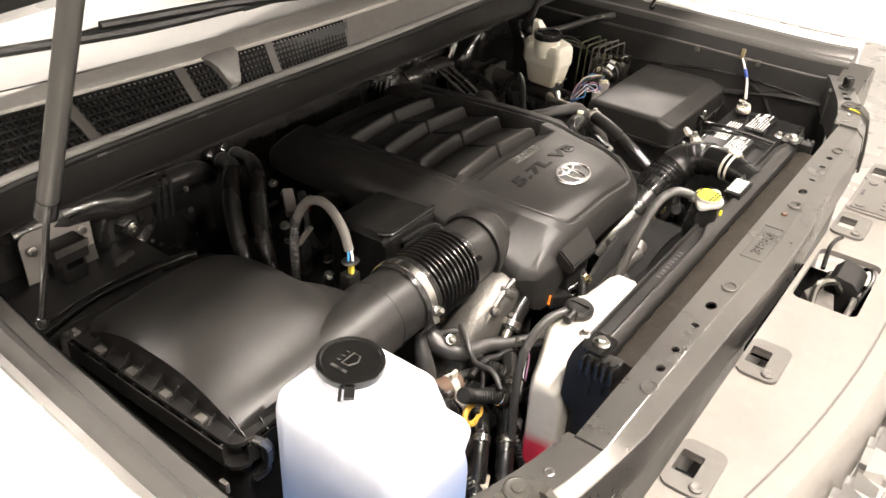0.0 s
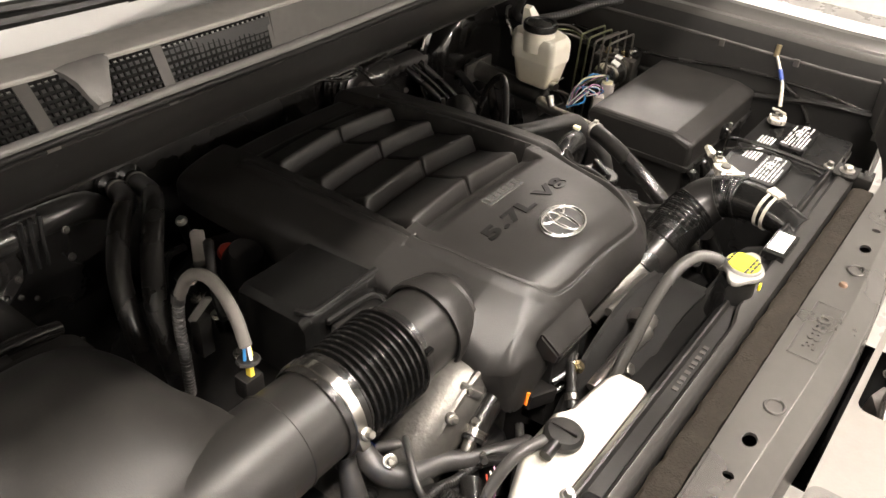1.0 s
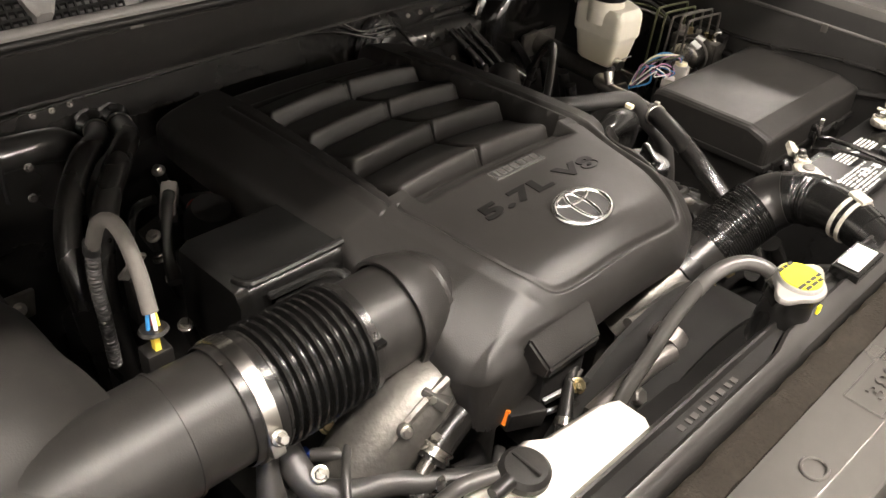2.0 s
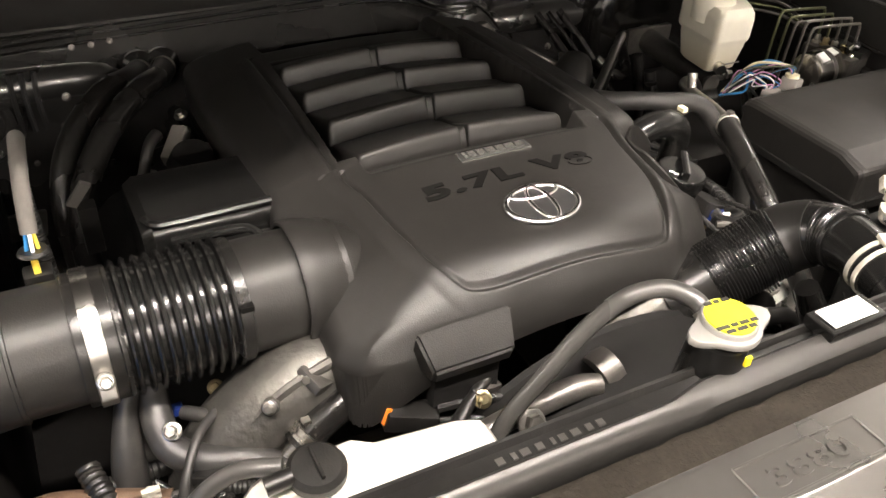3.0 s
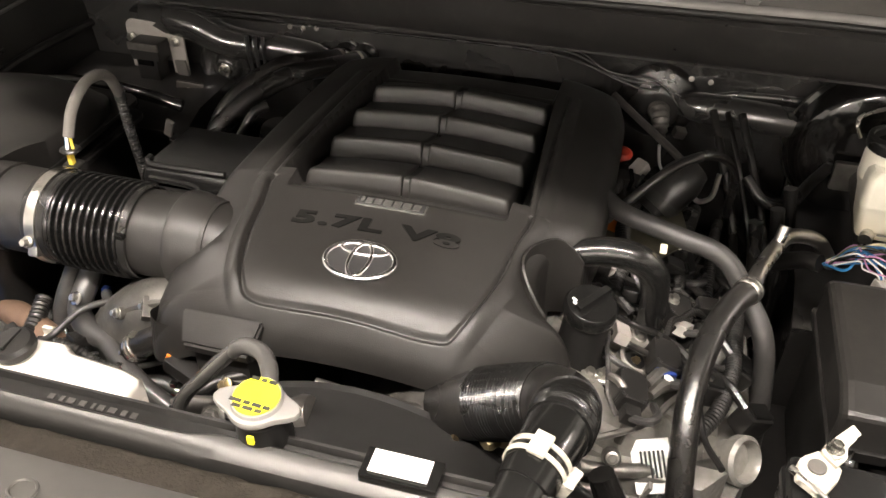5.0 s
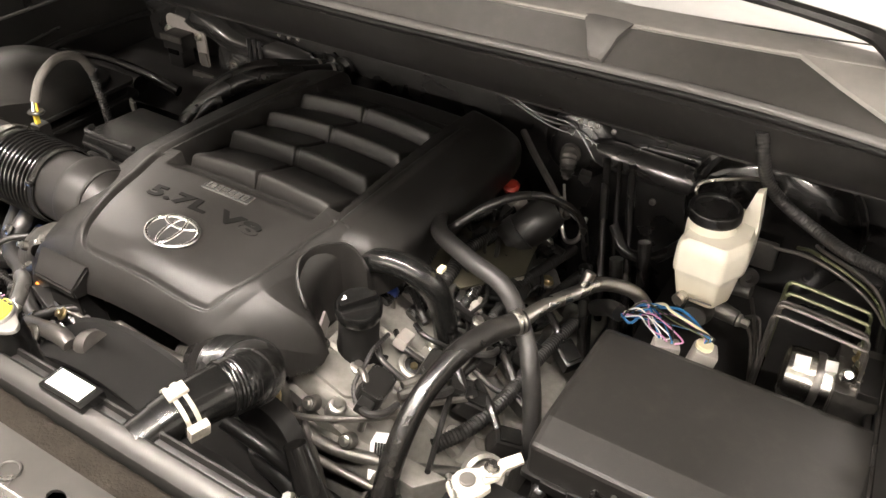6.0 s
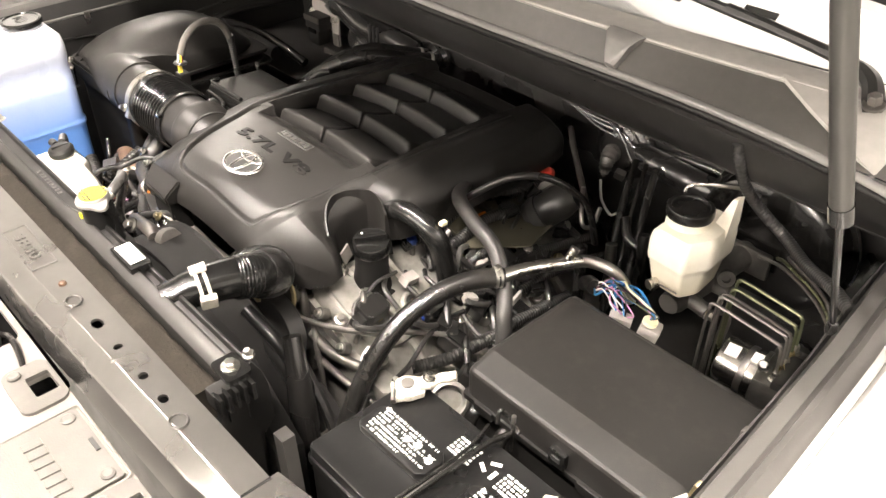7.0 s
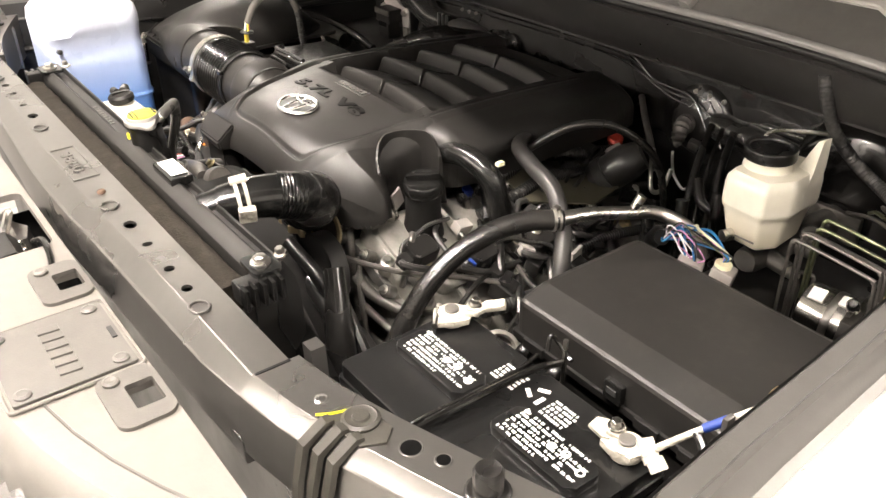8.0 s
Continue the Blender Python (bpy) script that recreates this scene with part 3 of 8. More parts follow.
def hood_latch():
    t = thing("hood_latch", (0.02, -0.10, 0.98), "dark steel hood latch in the cover's opening", "hood latch")
    # Black floor and wall added to give the opening its shade.
    part("latch_shade_floor", box(B(), (0.02, -0.115, 0.985), (0.30, 0.15, 0.012), 0.003), VOID, t)
    part("latch_shade_wall", box(B(), (0.02, -0.183, 1.02), (0.27, 0.006, 0.07), 0.002), VOID, t)
    part("striker_plate", box(B(), (0.075, -0.128, 1.006), (0.05, 0.045, 0.03), 0.004, rot(0, 0, 15)), DARKSTEEL, t)
    part("return_spring_arm", tube(B(), [(-0.085, -0.145, 1.0), (-0.05, -0.15, 1.035), (0.0, -0.15, 1.04), (0.04, -0.145, 1.02)], 0.005, 8), DARKSTEEL, t)
    part("wire_loop", tube(B(), [(0.05, -0.15, 1.0), (0.08, -0.16, 1.04), (0.11, -0.15, 1.045), (0.13, -0.13, 1.02)], 0.0035, 8), RUBBER, t)
    part("body", prism(B(), [(-0.03, -0.015), (0.035, -0.022), (0.045, 0.01), (0.02, 0.028), (-0.028, 0.022)], 0.04, pose(-0.02, -0.105, 0.992, 8, 0, 20), 0.003), DARKSTEEL, t)
    part("hook", tube(B(), [(-0.055, -0.10, 1.03), (-0.02, -0.095, 1.055), (0.02, -0.11, 1.05), (0.035, -0.125, 1.03)], 0.006, 8), STEEL, t)
    sp = [(0.03 + 0.05 * k / 40, -0.10 + 0.007 * math.cos(k * 1.2), 1.03 + 0.007 * math.sin(k * 1.2)) for k in range(41)]
    part("spring", tube(B(), sp, 0.0013, 5, smooth=False), STEEL, t)
    part("release_cable", tube(B(), [(0.06, -0.085, 1.045), (0.11, -0.08, 1.065), (0.17, -0.09, 1.05), (0.20, -0.12, 0.99)], 0.004, 8), RUBBER, t)
    part("lever", box(B(), (-0.06, -0.105, 1.035), (0.05, 0.012, 0.006), 0.002, rot(0, 20, 30)), DARKSTEEL, t)
    part("bolt", hexbolt(B(), (-0.075, -0.09, 0.992), 0.008, 0.008), STEEL, t)
    part("bolt", hexbolt(B(), (0.10, -0.09, 0.992), 0.008, 0.008), STEEL, t)
    part("latch_housing", loft(B(), [[(x, -0.150, 0.99), (x, -0.150, 1.040), (x, -0.138, 1.052), (x, -0.112, 1.056), (x, -0.100, 1.040), (x, -0.100, 0.99)] for x in (0.032, 0.036, 0.092, 0.096)]), BLACK, t, "black pressed latch housing")
    for ob in t.children:
        if ob.name.split(".")[0] not in ("latch_shade_floor", "latch_shade_wall"):
            ob.matrix_basis = Matrix.Translation((0.022, 0.0, 0.0)) @ ob.matrix_basis


hood_latch()


def front_grille():
    t = thing("front_grille", (0, -0.28, 0.70), "bright honeycomb grille below the cover", "grille")
    part("backing", box(B(), (0, -0.19, 0.83), (1.2, 0.01, 0.30)), INK, t)
    cell = B()
    pts = [(0.034 * math.cos(radians(60 * k)), 0.034 * math.sin(radians(60 * k))) for k in range(6)]
    inn = [(0.72 * x, 0.72 * y) for x, y in pts]
    r = [[cell.verts.new((x, 0, y)) for x, y in pts], [cell.verts.new((x, -0.03, y)) for x, y in inn],
         [cell.verts.new((x * 0.95, 0.01, y * 0.95)) for x, y in inn]]
    for A, C in zip(r, r[1:]):
        for k in range(6):
            cell.faces.new((A[k], A[(k + 1) % 6], C[(k + 1) % 6], C[k]))
    c0 = part("honeycomb_cell", cell, CHROME, t, sharp=10)
    for row in range(5):
        for k in range(-9, 10):
            x = k * 0.0612
            z = 0.99 - row * 0.0535 - (0.0267 if k % 2 else 0)
            y = -0.268 + 0.22 * x * x
            m = Matrix.Translation((x, y, z))
            o = c0 if (row == 0 and k == -9) else c0.copy()
            if o is not c0:
                scene.collection.objects.link(o)
            o.matrix_basis = m
    return t


front_grille()


def cowl():
    t = thing("cowl_panel", (0, 0.9, 1.2), "dark grey plastic cowl panel below the windscreen", "cowl panel")
    xs = [-1.0 + 2.0 * k / 40 for k in range(41)]

    def back(x):
        a = abs(x)
        return 0.812 + 0.176 * a * a

    def topz(x):
        a = abs(x)
        return 1.310 - 0.030 * a * a
    # solid panel on the driver's half
    half = [-0.095] + [x for x in xs if x > -0.095]
    part("panel", loft(B(), [[(x, 0.799, 1.252), (x, back(x) - 0.004, topz(x) - 0.004), (x, back(x), topz(x)), (x, back(x) + 0.004, topz(x) - 0.004), (x, back(x), topz(x) - 0.03), (x, 0.812, 1.243)] for x in half]), COWL, t)
    left = [x for x in xs if x < -0.10] + [-0.097]
    # Black sheet that paints the shade below the vent mesh.
    part("vent_shade_sheet", loft(B(), [[(x, 0.800, 1.238), (x, back(x) - 0.004, topz(x) - 0.010), (x, back(x) + 0.004, topz(x) - 0.012), (x, 0.802, 1.23)] for x in left]), INK, t)
    # lattice of the vents
    def on(x, f, lift=0.0):
        return Vector((x, 0.799 + (back(x) - 0.799) * f, 1.250 + (topz(x) - 1.250) * f + lift))
    panels = [(-0.99, -0.80), (-0.785, -0.645), (-0.628, -0.462), (-0.444, -0.288), (-0.272, -0.102)]
    for a, b in panels:
        bm = B()
        n = int((b - a) / 0.0085)
        for k in range(n + 1):
            x = a + (b - a) * k / n
            p, q = on(x, 0.03), on(x, 0.93)
            d = Vector((0.0011, 0, 0))
            up = Vector((0, -0.003, 0.004))
            loft(bm, [[p - d, p + d, p + d - up, p - d - up], [q - d, q + d, q + d - up, q - d - up]])
        for f in (0.10, 0.24, 0.38, 0.52, 0.66, 0.80, 0.93):
            p, q = on(a, f), on(b, f)
            d = Vector((0, 0.0012, 0.0013))
            up = Vector((0, -0.003, 0.004))
            loft(bm, [[p - d, p + d, p + d - up, p - d - up], [q - d, q + d, q + d - up, q - d - up]])
        part("vent_lattice", bm, VENT, t, "black square-mesh vent")
    for a, b in ((-0.80, -0.785), (-0.645, -0.628), (-0.462, -0.444), (-0.288, -0.272), (-1.0, -0.99), (-0.102, -0.088)):
        part("vent_frame", loft(B(), [[on(x, 0.0, 0.002), on(x, 1.0, 0.002), on(x, 1.0, -0.02), on(x, 0.0, -0.02)] for x in (a, b)]), COWL, t)
    # Edge and bead take the lightened colour in place of light from behind.
    part("rear_edge", loft(B(), [[(x, back(x) - 0.006, topz(x) - 0.002), (x, back(x), topz(x) + 0.003), (x, back(x) + 0.02, topz(x) + 0.004), (x, back(x) + 0.062, topz(x) + 0.004),
                                  (x, back(x) + 0.062, topz(x) - 0.006), (x, back(x) + 0.004, topz(x) - 0.008)] for x in xs]), COWLLIT, t, "rear edge of the cowl, coloured paler as if lit")
    part("edge_bead", tube(B(), [(x, back(x) - 0.002, topz(x) + 0.001) for x in xs], 0.0026, 8, smooth=False), COWLLIT, t, "rounded bead along the edge, its bright line coloured in")
    for s in (1,):
        part("corner_piece", loft(B(), [[(s * x, y, z), (s * x, y + w, z + 0.35 * w), (s * x, y + w, z + 0.35 * w - 0.006), (s * x, y, z - 0.006)] for x, y, z, w in ((0.616, 0.879, 1.303, 0.004), (0.68, 0.850, 1.284, 0.042), (0.74, 0.825, 1.268, 0.075), (0.80, 0.800, 1.252, 0.105))]), COWLLIT, t, "pale corner piece of the cowl")
    for s in (1, -1):
        x = s * 0.378
        bm = B()
        secs = []
        for f, w, y, z in ((0.0, 0.035, 0.835, 1.3095), (0.35, 0.030, 0.822, 1.306), (0.6, 0.022, 0.812, 1.296), (0.85, 0.015, 0.802, 1.277), (1.0, 0.009, 0.796, 1.266)):
            secs.append([(x - w + s * 0.0, y, z), (x - w * 0.6, y - 0.004, z + 0.004), (x + w * 0.6, y - 0.004, z + 0.004), (x + w, y, z), (x + w * 0.8, y + 0.012, z - 0.014), (x - w * 0.8, y + 0.012, z - 0.014)])
        part("tongue", loft(bm, secs), SEAL, t, "pale grey pointed tongue over the seal")
    # washer-nozzle and wiper-arm cut on the driver's side
    return t


cowl()

bm = B()
pts = [(-0.93, 0.72, 1.225), (-0.86, 0.785, 1.24), (-0.75, 0.80, 1.25), (-0.4, 0.803, 1.25), (0, 0.797, 1.25), (0.3, 0.802, 1.252), (0.52, 0.806, 1.253), (0.72, 0.800, 1.248), (0.86, 0.782, 1.238), (0.93, 0.72, 1.225)]
t = thing("hood_seal", (0, 0.8, 1.24), "grey rubber hood seal along the cowl edge", "rubber seal")
part("bulb", tube(bm, pts, 0.0070, 12), SEAL, t)
part("channel", tube(B(), [(x, y - 0.003, z - 0.009) for x, y, z in pts], 0.0065, 10), DULLHOSE, t)


def firewall():
    t = thing("firewall", (0, 1.0, 0.5), "black painted firewall under the cowl", "firewall", kind="structure")
    xs = [-0.92 + 1.84 * k / 20 for k in range(21)]
    part("cowl_front", loft(B(), [[(x, 0.806, 1.236), (x, 0.800, 1.23), (x, 0.806, 1.20), (x, 0.822, 1.165), (x, 0.835, 1.155), (x, 0.842, 1.16), (x, 0.82, 1.236)] for x in xs]), INNER, t)
    part("cowl_underside", loft(B(), [[(x, 0.83, 1.155), (x, 1.04, 1.13), (x, 1.04, 1.14), (x, 0.83, 1.165)] for x in xs]), INNER, t)
    part("wall", loft(B(), [[(x, 1.035, 1.14), (x, 1.028, 1.09), (x, 1.03, 0.9), (x, 1.0, 0.5), (x, 1.05, 0.5), (x, 1.05, 1.14)] for x in xs]), FIREPAINT, t)
    for k, (dy, dz) in enumerate(((0, 0), (0.006, -0.012), (0.004, -0.022))):
        part("brake_line", tube(B(), [(-0.6, 0.99 + dy, 1.085 + dz), (-0.3, 0.985 + dy, 1.095 + dz), (0.0, 0.985 + dy, 1.10 + dz), (0.13, 0.98 + dy, 1.095 + dz), (0.2 + 0.02 * k, 0.98 + dy, 1.06 + dz), (0.28 + 0.02 * k, 0.985 + dy, 1.05 + dz), (0.33 + 0.015 * k, 0.98 + dy, 1.0 + dz)], 0.0022, 6), BODYBLACK, t)
    # pressed channel on the passenger's side
    part("pressed_channel", tube(B(), [(-0.70, 1.02, 1.03), (-0.58, 1.0, 1.045), (-0.50, 0.995, 1.02), (-0.40, 0.998, 1.018), (-0.33, 1.0, 1.01), (-0.29, 1.01, 0.98)], [0.03, 0.034, 0.03, 0.024, 0.024, 0.018], 14), FIREPAINT, t)
    part("pressed_channel", tube(B(), [(0.30, 1.01, 1.005), (0.36, 0.995, 1.01), (0.46, 0.995, 1.005), (0.58, 1.0, 1.0)], [0.018, 0.026, 0.026, 0.02], 14), FIREPAINT, t)
    part("boss", lathe(B(), [(0.068, 0), (0.062, 0.012), (0.054, 0.017), (0.046, 0.014), (0.038, 0.008), (0.028, 0.010), (0.020, 0.022), (0.012, 0.026)], (-0.505, 1.0, 0.972), (0, -1, 0), 36), FIREPAINT, t)
    part("boss_bolt", hexbolt(B(), (-0.505, 0.974, 0.972), 0.009, 0.012, (0, -1, 0)), STEEL, t)
    for x in (-0.445, -0.43, -0.415):
        part("clip_band", tube(B(), [(x, 0.966, 1.05), (x - 0.002, 0.968, 1.01), (x, 0.975, 0.96)], 0.004, 6), INK, t)
    for x, y, z in ((-0.36, 0.97, 1.075), (-0.335, 0.97, 1.075), (-0.31, 0.97, 1.077), (0.30, 0.97, 1.07), (0.33, 0.97, 1.07), (0.36, 0.97, 1.068), (-0.47, 0.97, 0.93), (-0.44, 0.99, 0.90)):
        part("stud", hexbolt(B(), (x, y, z), 0.0030, 0.004, (0, -1, 0.3)), DARKSTEEL, t)
    for x, y, z in ((-0.381, 0.970, 1.005), (-0.391, 0.950, 0.971), (-0.46, 0.985, 0.95), (-0.55, 0.985, 0.915), (-0.60, 0.98, 0.95), (0.44, 0.985, 0.95), (0.52, 0.99, 0.97)):
        part("bolt", hexbolt(B(), (x, y, z), 0.0042, 0.005, (0, -1, 0.3)), DARKSTEEL, t)
    # hairpin pressing beside the brake servo
    part("pressed_ridge", tube(B(), [(0.53, 1.018, 1.032), (0.45, 1.018, 1.031), (0.39, 1.018, 1.026), (0.372, 1.018, 1.010), (0.39, 1.018, 0.999), (0.44, 1.018, 0.996), (0.49, 1.018, 0.994)], 0.0062, 10), FIREPAINT, t)


firewall()


def bay_floor():
    bm = B()
    box(bm, (0, 0.55, 0.52), (1.7, 1.1, 0.02))
    solo("splash_floor", bm, INNER, "dark splash shield low under the engine", "splash shield", kind="structure")
    solo("front_shield", box(B(), (0, 0.03, 0.74), (1.7, 0.02, 0.52)), INNER, "dark shield below the support bar", "front shield", kind="structure")


bay_floor()


def windscreen():
    t = thing("windscreen", (0, 1.3, 1.2), "windscreen with a white sheet added behind for its bright reflection", "windscreen", kind="structure")
    secs = []
    for k in range(13):
        x = -0.78 + 1.56 * k / 12
        b = 0.05 * (x / 0.78) ** 2
        b = 0.14 * x * x
        secs.append([(x, 0.878 + b, 1.306), (x, 1.56 + b, 1.80), (x, 1.564 + b, 1.796), (x, 0.882 + b, 1.302)])
    g = part("glass", loft(B(), secs), GLASS, t)
    g.visible_shadow = False
    # Sheet added behind the glass; its white paints the windscreen's reflection.
    part("sunshade", loft(B(), [[(p[0][0], p[0][1] + 0.02, p[0][2] - 0.03), (p[0][0], p[1][1] + 0.02, p[1][2] - 0.03), (p[0][0], p[1][1] + 0.024, p[1][2] - 0.034), (p[0][0], p[0][1] + 0.024, p[0][2] - 0.034)] for p in secs]), GLAREWHITE, t, "white sheet standing in for the windscreen's bright reflection")
    for s in (1, -1):
        for k in range(5):
            bm = box(B(), (s * (0.22 + 0.075 * k), 0.918 + 0.012 * k, 1.334 + 0.003 * k), (0.055, 0.012, 0.003), 0.001, rot(38, 0, 0))
            part("printed_edge_block", bm, INK, t)
    return t


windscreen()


def wiper(pts, blade, pivot, label):
    t = thing("windscreen_wiper", pivot, label, "wiper", "windscreen wipers")
    part("arm", tube(B(), pts, [0.016, 0.014, 0.010, 0.008], 8), BLACK, t)
    part("blade_frame", tube(B(), blade, [0.004, 0.008, 0.010, 0.008, 0.004], 8), BLACK, t)
    part("blade", tube(B(), [(x, y + 0.006, z - 0.008) for x, y, z in blade], 0.004, 6), RUBBER, t)
    part("pivot_nut", hexbolt(B(), pivot, 0.010, 0.016, (0, -0.3, 1)), DARKSTEEL, t)


wiper([(0.060, 0.870, 1.325), (-0.06, 0.893, 1.334), (-0.27, 0.930, 1.345), (-0.50, 0.965, 1.352)],
      [(-0.02, 0.905, 1.334), (-0.25, 0.925, 1.336), (-0.45, 0.947, 1.338), (-0.65, 0.985, 1.345), (-0.85, 1.03, 1.355)], (0.060, 0.868, 1.322), "black wiper arm and blade resting above the vents")
wiper([(0.745, 0.885, 1.300), (0.715, 0.925, 1.316), (0.66, 0.945, 1.324), (0.47, 0.958, 1.342)],
      [(0.66, 0.948, 1.326), (0.5, 0.955, 1.336), (0.35, 0.962, 1.348), (0.15, 0.975, 1.360), (0.0, 0.99, 1.37)], (0.745, 0.882, 1.302), "black wiper arm with a bent elbow on the driver's side")


def hood():
    t = thing("hood", (0, 0.9, 1.3), "white hood propped open, black insulation below", "hood")
    a = radians(37)
    d = Vector((0, -math.cos(a), math.sin(a)))
    nrm = Vector((0, -math.sin(a), -math.cos(a)))
    o = Vector((0, 0.985, 1.372))
    secs_o, secs_i = [], []
    for k in range(15):
        x = -0.93 + 1.86 * k / 14
        row = []
        for f in (0.0, 0.3, 0.6, 0.9, 1.25):
            bow = -0.04 * (1 - (x / 0.9) ** 2) - 0.03 * (1 - ((f - 0.55) / 0.6) ** 2)
            row.append(o + Vector((x, 0, 0)) + d * f + nrm * bow)
        secs_o.append(row + [p + nrm * 0.012 for p in reversed(row)])
        if abs(x) < 0.85:
            inner = [row[0].lerp(row[1], 0.25)] + row[1:]
            secs_i.append([p + nrm * 0.014 for p in inner] + [p + nrm * 0.026 for p in reversed(inner)])
    part("outer_skin", loft(B(), secs_o), WHITE, t)
    part("insulation_pad", loft(B(), secs_i), HOODPAD, t, "black felt insulation pad")
    return t


hood()


def strut(s):
    t = thing("hood_strut", (s * 0.87, 0.60, 1.16), "black gas strut holding the hood open", "gas strut", "hood struts")
    a, b, c = Vector((s * 0.868, 0.605, 1.165)), Vector((s * 0.853, 0.560, 1.325)), Vector((s * 0.81, 0.386, 1.78))
    d = (c - b).normalized()
    part("rod", tube(B(), [a, b + d * 0.02], 0.0042, 10, smooth=False), BODYBLACK, t)
    part("cylinder", tube(B(), [b, b + d * 0.004, b + d * 0.03, c], [0.010, 0.0118, 0.0118, 0.0118], 16, smooth=False), STRUTM, t, "satin dark grey gas cylinder")
    part("collar", tube(B(), [b - d * 0.004, b + d * 0.020], 0.0130, 16, smooth=False), BODYBLACK, t)
    part("ball_joint", lathe(B(), [(0.006, 0), (0.008, 0.006), (0.006, 0.014), (0.003, 0.016)], a - Vector((0, 0, 0.012)), seg=14), BODYBLACK, t)
    part("top_joint", lathe(B(), [(0.012, 0), (0.014, 0.01), (0.01, 0.03)], c, d, 14), DARKSTEEL, t)


strut(1)
strut(-1)


# ---- engine cover ----
CROWN_Y, CROWN_Z = (0.24, 0.27, 0.30, 0.35, 0.40, 0.46, 0.53, 0.60, 0.70, 0.84, 0.93), (1.083, 1.090, 1.096, 1.102, 1.106, 1.1085, 1.108, 1.106, 1.101, 1.090, 1.080)

CROWN = np.polyfit(CROWN_Y, CROWN_Z, 4)


def crown(y):
    return float(np.polyval(CROWN, y))


def bow(y):
    """How strongly the cover falls away to its sides."""
    return np.interp(y, (0.30, 0.36, 0.50), (1.0, 0.60, 0.15))


def cover_top(x, y):
    a = max(0.0, abs(x) - 0.13)
    return crown(y) - 1.6 * a * a - float(bow(y)) * x * x


def engine_cover():
    t = thing("engine_cover", (0, 0.58, 0.95), "matte black plastic V8 engine cover with eight louvres", "engine cover")
    out = smooth_path([(-0.240, 0.292, 0), (-0.230, 0.270, 0), (-0.200, 0.263, 0), (-0.10, 0.263, 0), (0.05, 0.263, 0), (0.14, 0.271, 0), (0.205, 0.305, 0), (0.238, 0.350, 0), (0.228, 0.372, 0), (0.196, 0.388, 0), (0.185, 0.425, 0),
                       (0.196, 0.460, 0), (0.230, 0.478, 0), (0.245, 0.52, 0), (0.247, 0.62, 0), (0.246, 0.75, 0), (0.238, 0.87, 0), (0.20, 0.905, 0), (0.0, 0.915, 0), (-0.20, 0.905, 0), (-0.236, 0.87, 0),
                       (-0.240, 0.70, 0), (-0.240, 0.50, 0), (-0.240, 0.36, 0)], 6, True)
    O = np.array([(p.x, p.y) for p in out])
    # rounded panel with the emblem
    pan = smooth_path([(-0.096, 0.291, 0), (0.0, 0.287, 0), (0.098, 0.288, 0), (0.124, 0.305, 0), (0.147, 0.365, 0), (0.155, 0.43, 0), (0.160, 0.490, 0), (0.08, 0.493, 0), (0.0, 0.494, 0), (-0.08, 0.493, 0), (-0.158, 0.489, 0), (-0.153, 0.43, 0), (-0.143, 0.365, 0), (-0.124, 0.312, 0)], 7, True)
    PN = np.array([(p.x, p.y) for p in pan])

    def signed(P, loop):
        """Distance of each point to a closed outline, positive inside, and the nearest point on it."""
        A, E = loop, np.roll(loop, -1, 0) - loop
        dist, near, ins = [], [], []
        for Q in np.array_split(P, max(1, len(P) // 4000)):
            w = Q[:, None, :] - A[None]
            u = np.clip((w * E).sum(2) / (E * E).sum(1), 0, 1)
            q = A[None] + u[:, :, None] * E[None]
            d = np.hypot(Q[:, None, 0] - q[:, :, 0], Q[:, None, 1] - q[:, :, 1])
            i = d.argmin(1)
            k = np.arange(len(Q))
            B2 = A + E
            cond = (A[None, :, 1] > Q[:, None, 1]) != (B2[None, :, 1] > Q[:, None, 1])
            ey = np.where(np.abs(E[:, 1]) < 1e-12, 1e-12, E[:, 1])
            xs = A[None, :, 0] + (Q[:, None, 1] - A[None, :, 1]) * (E[:, 0] / ey)[None]
            ins.append((cond & (Q[:, None, 0] < xs)).sum(1) % 2 == 1)
            dist.append(d[k, i])
            near.append(q[k, i])
        dist, near, ins = np.concatenate(dist), np.concatenate(near), np.concatenate(ins)
        return np.where(ins, dist, -dist), near

    def heights(P, d):
        x, y = P[:, 0], P[:, 1]
        over = np.maximum(0.0, np.abs(x) - 0.13)
        z = np.polyval(CROWN, y) - 1.6 * over * over - bow(y) * x * x
        # rounding towards the rim, wider at the front
        R = np.interp(y, (0.34, 0.46), (0.064, 0.030))
        R = R + (0.017 - R) * np.clip((-x - 0.11) / 0.10, 0, 1) ** 2 * np.clip((y - 0.262) / 0.05, 0, 1)
        k = np.clip(1 - d / R, 0, 1)
        z = z - R * 0.95 * (1 - np.sqrt(np.maximum(0.0, 1 - k * k)))
        pd = -signed(P, PN)[0]
        z = z - 0.0010 * np.clip(-pd / 0.006, 0, 1)
        # the panel dips towards the first louvre
        dip = np.clip((y - 0.462) / 0.040, 0, 1)
        z = z - np.where(np.abs(x) < 0.138, 0.021 * dip * dip * (3 - 2 * dip) * np.clip((0.138 - np.abs(x)) / 0.006, 0, 1), 0)
        front = y < 0.486
        g = np.clip(1 - np.abs(pd) / 0.0046, 0, 1)
        z = z - np.where(front, 0.0040 * g * g * (3 - 2 * g), 0)
        # raised crescent beside the panel
        side = np.clip((np.abs(x) - 0.112) / 0.030, 0, 1)
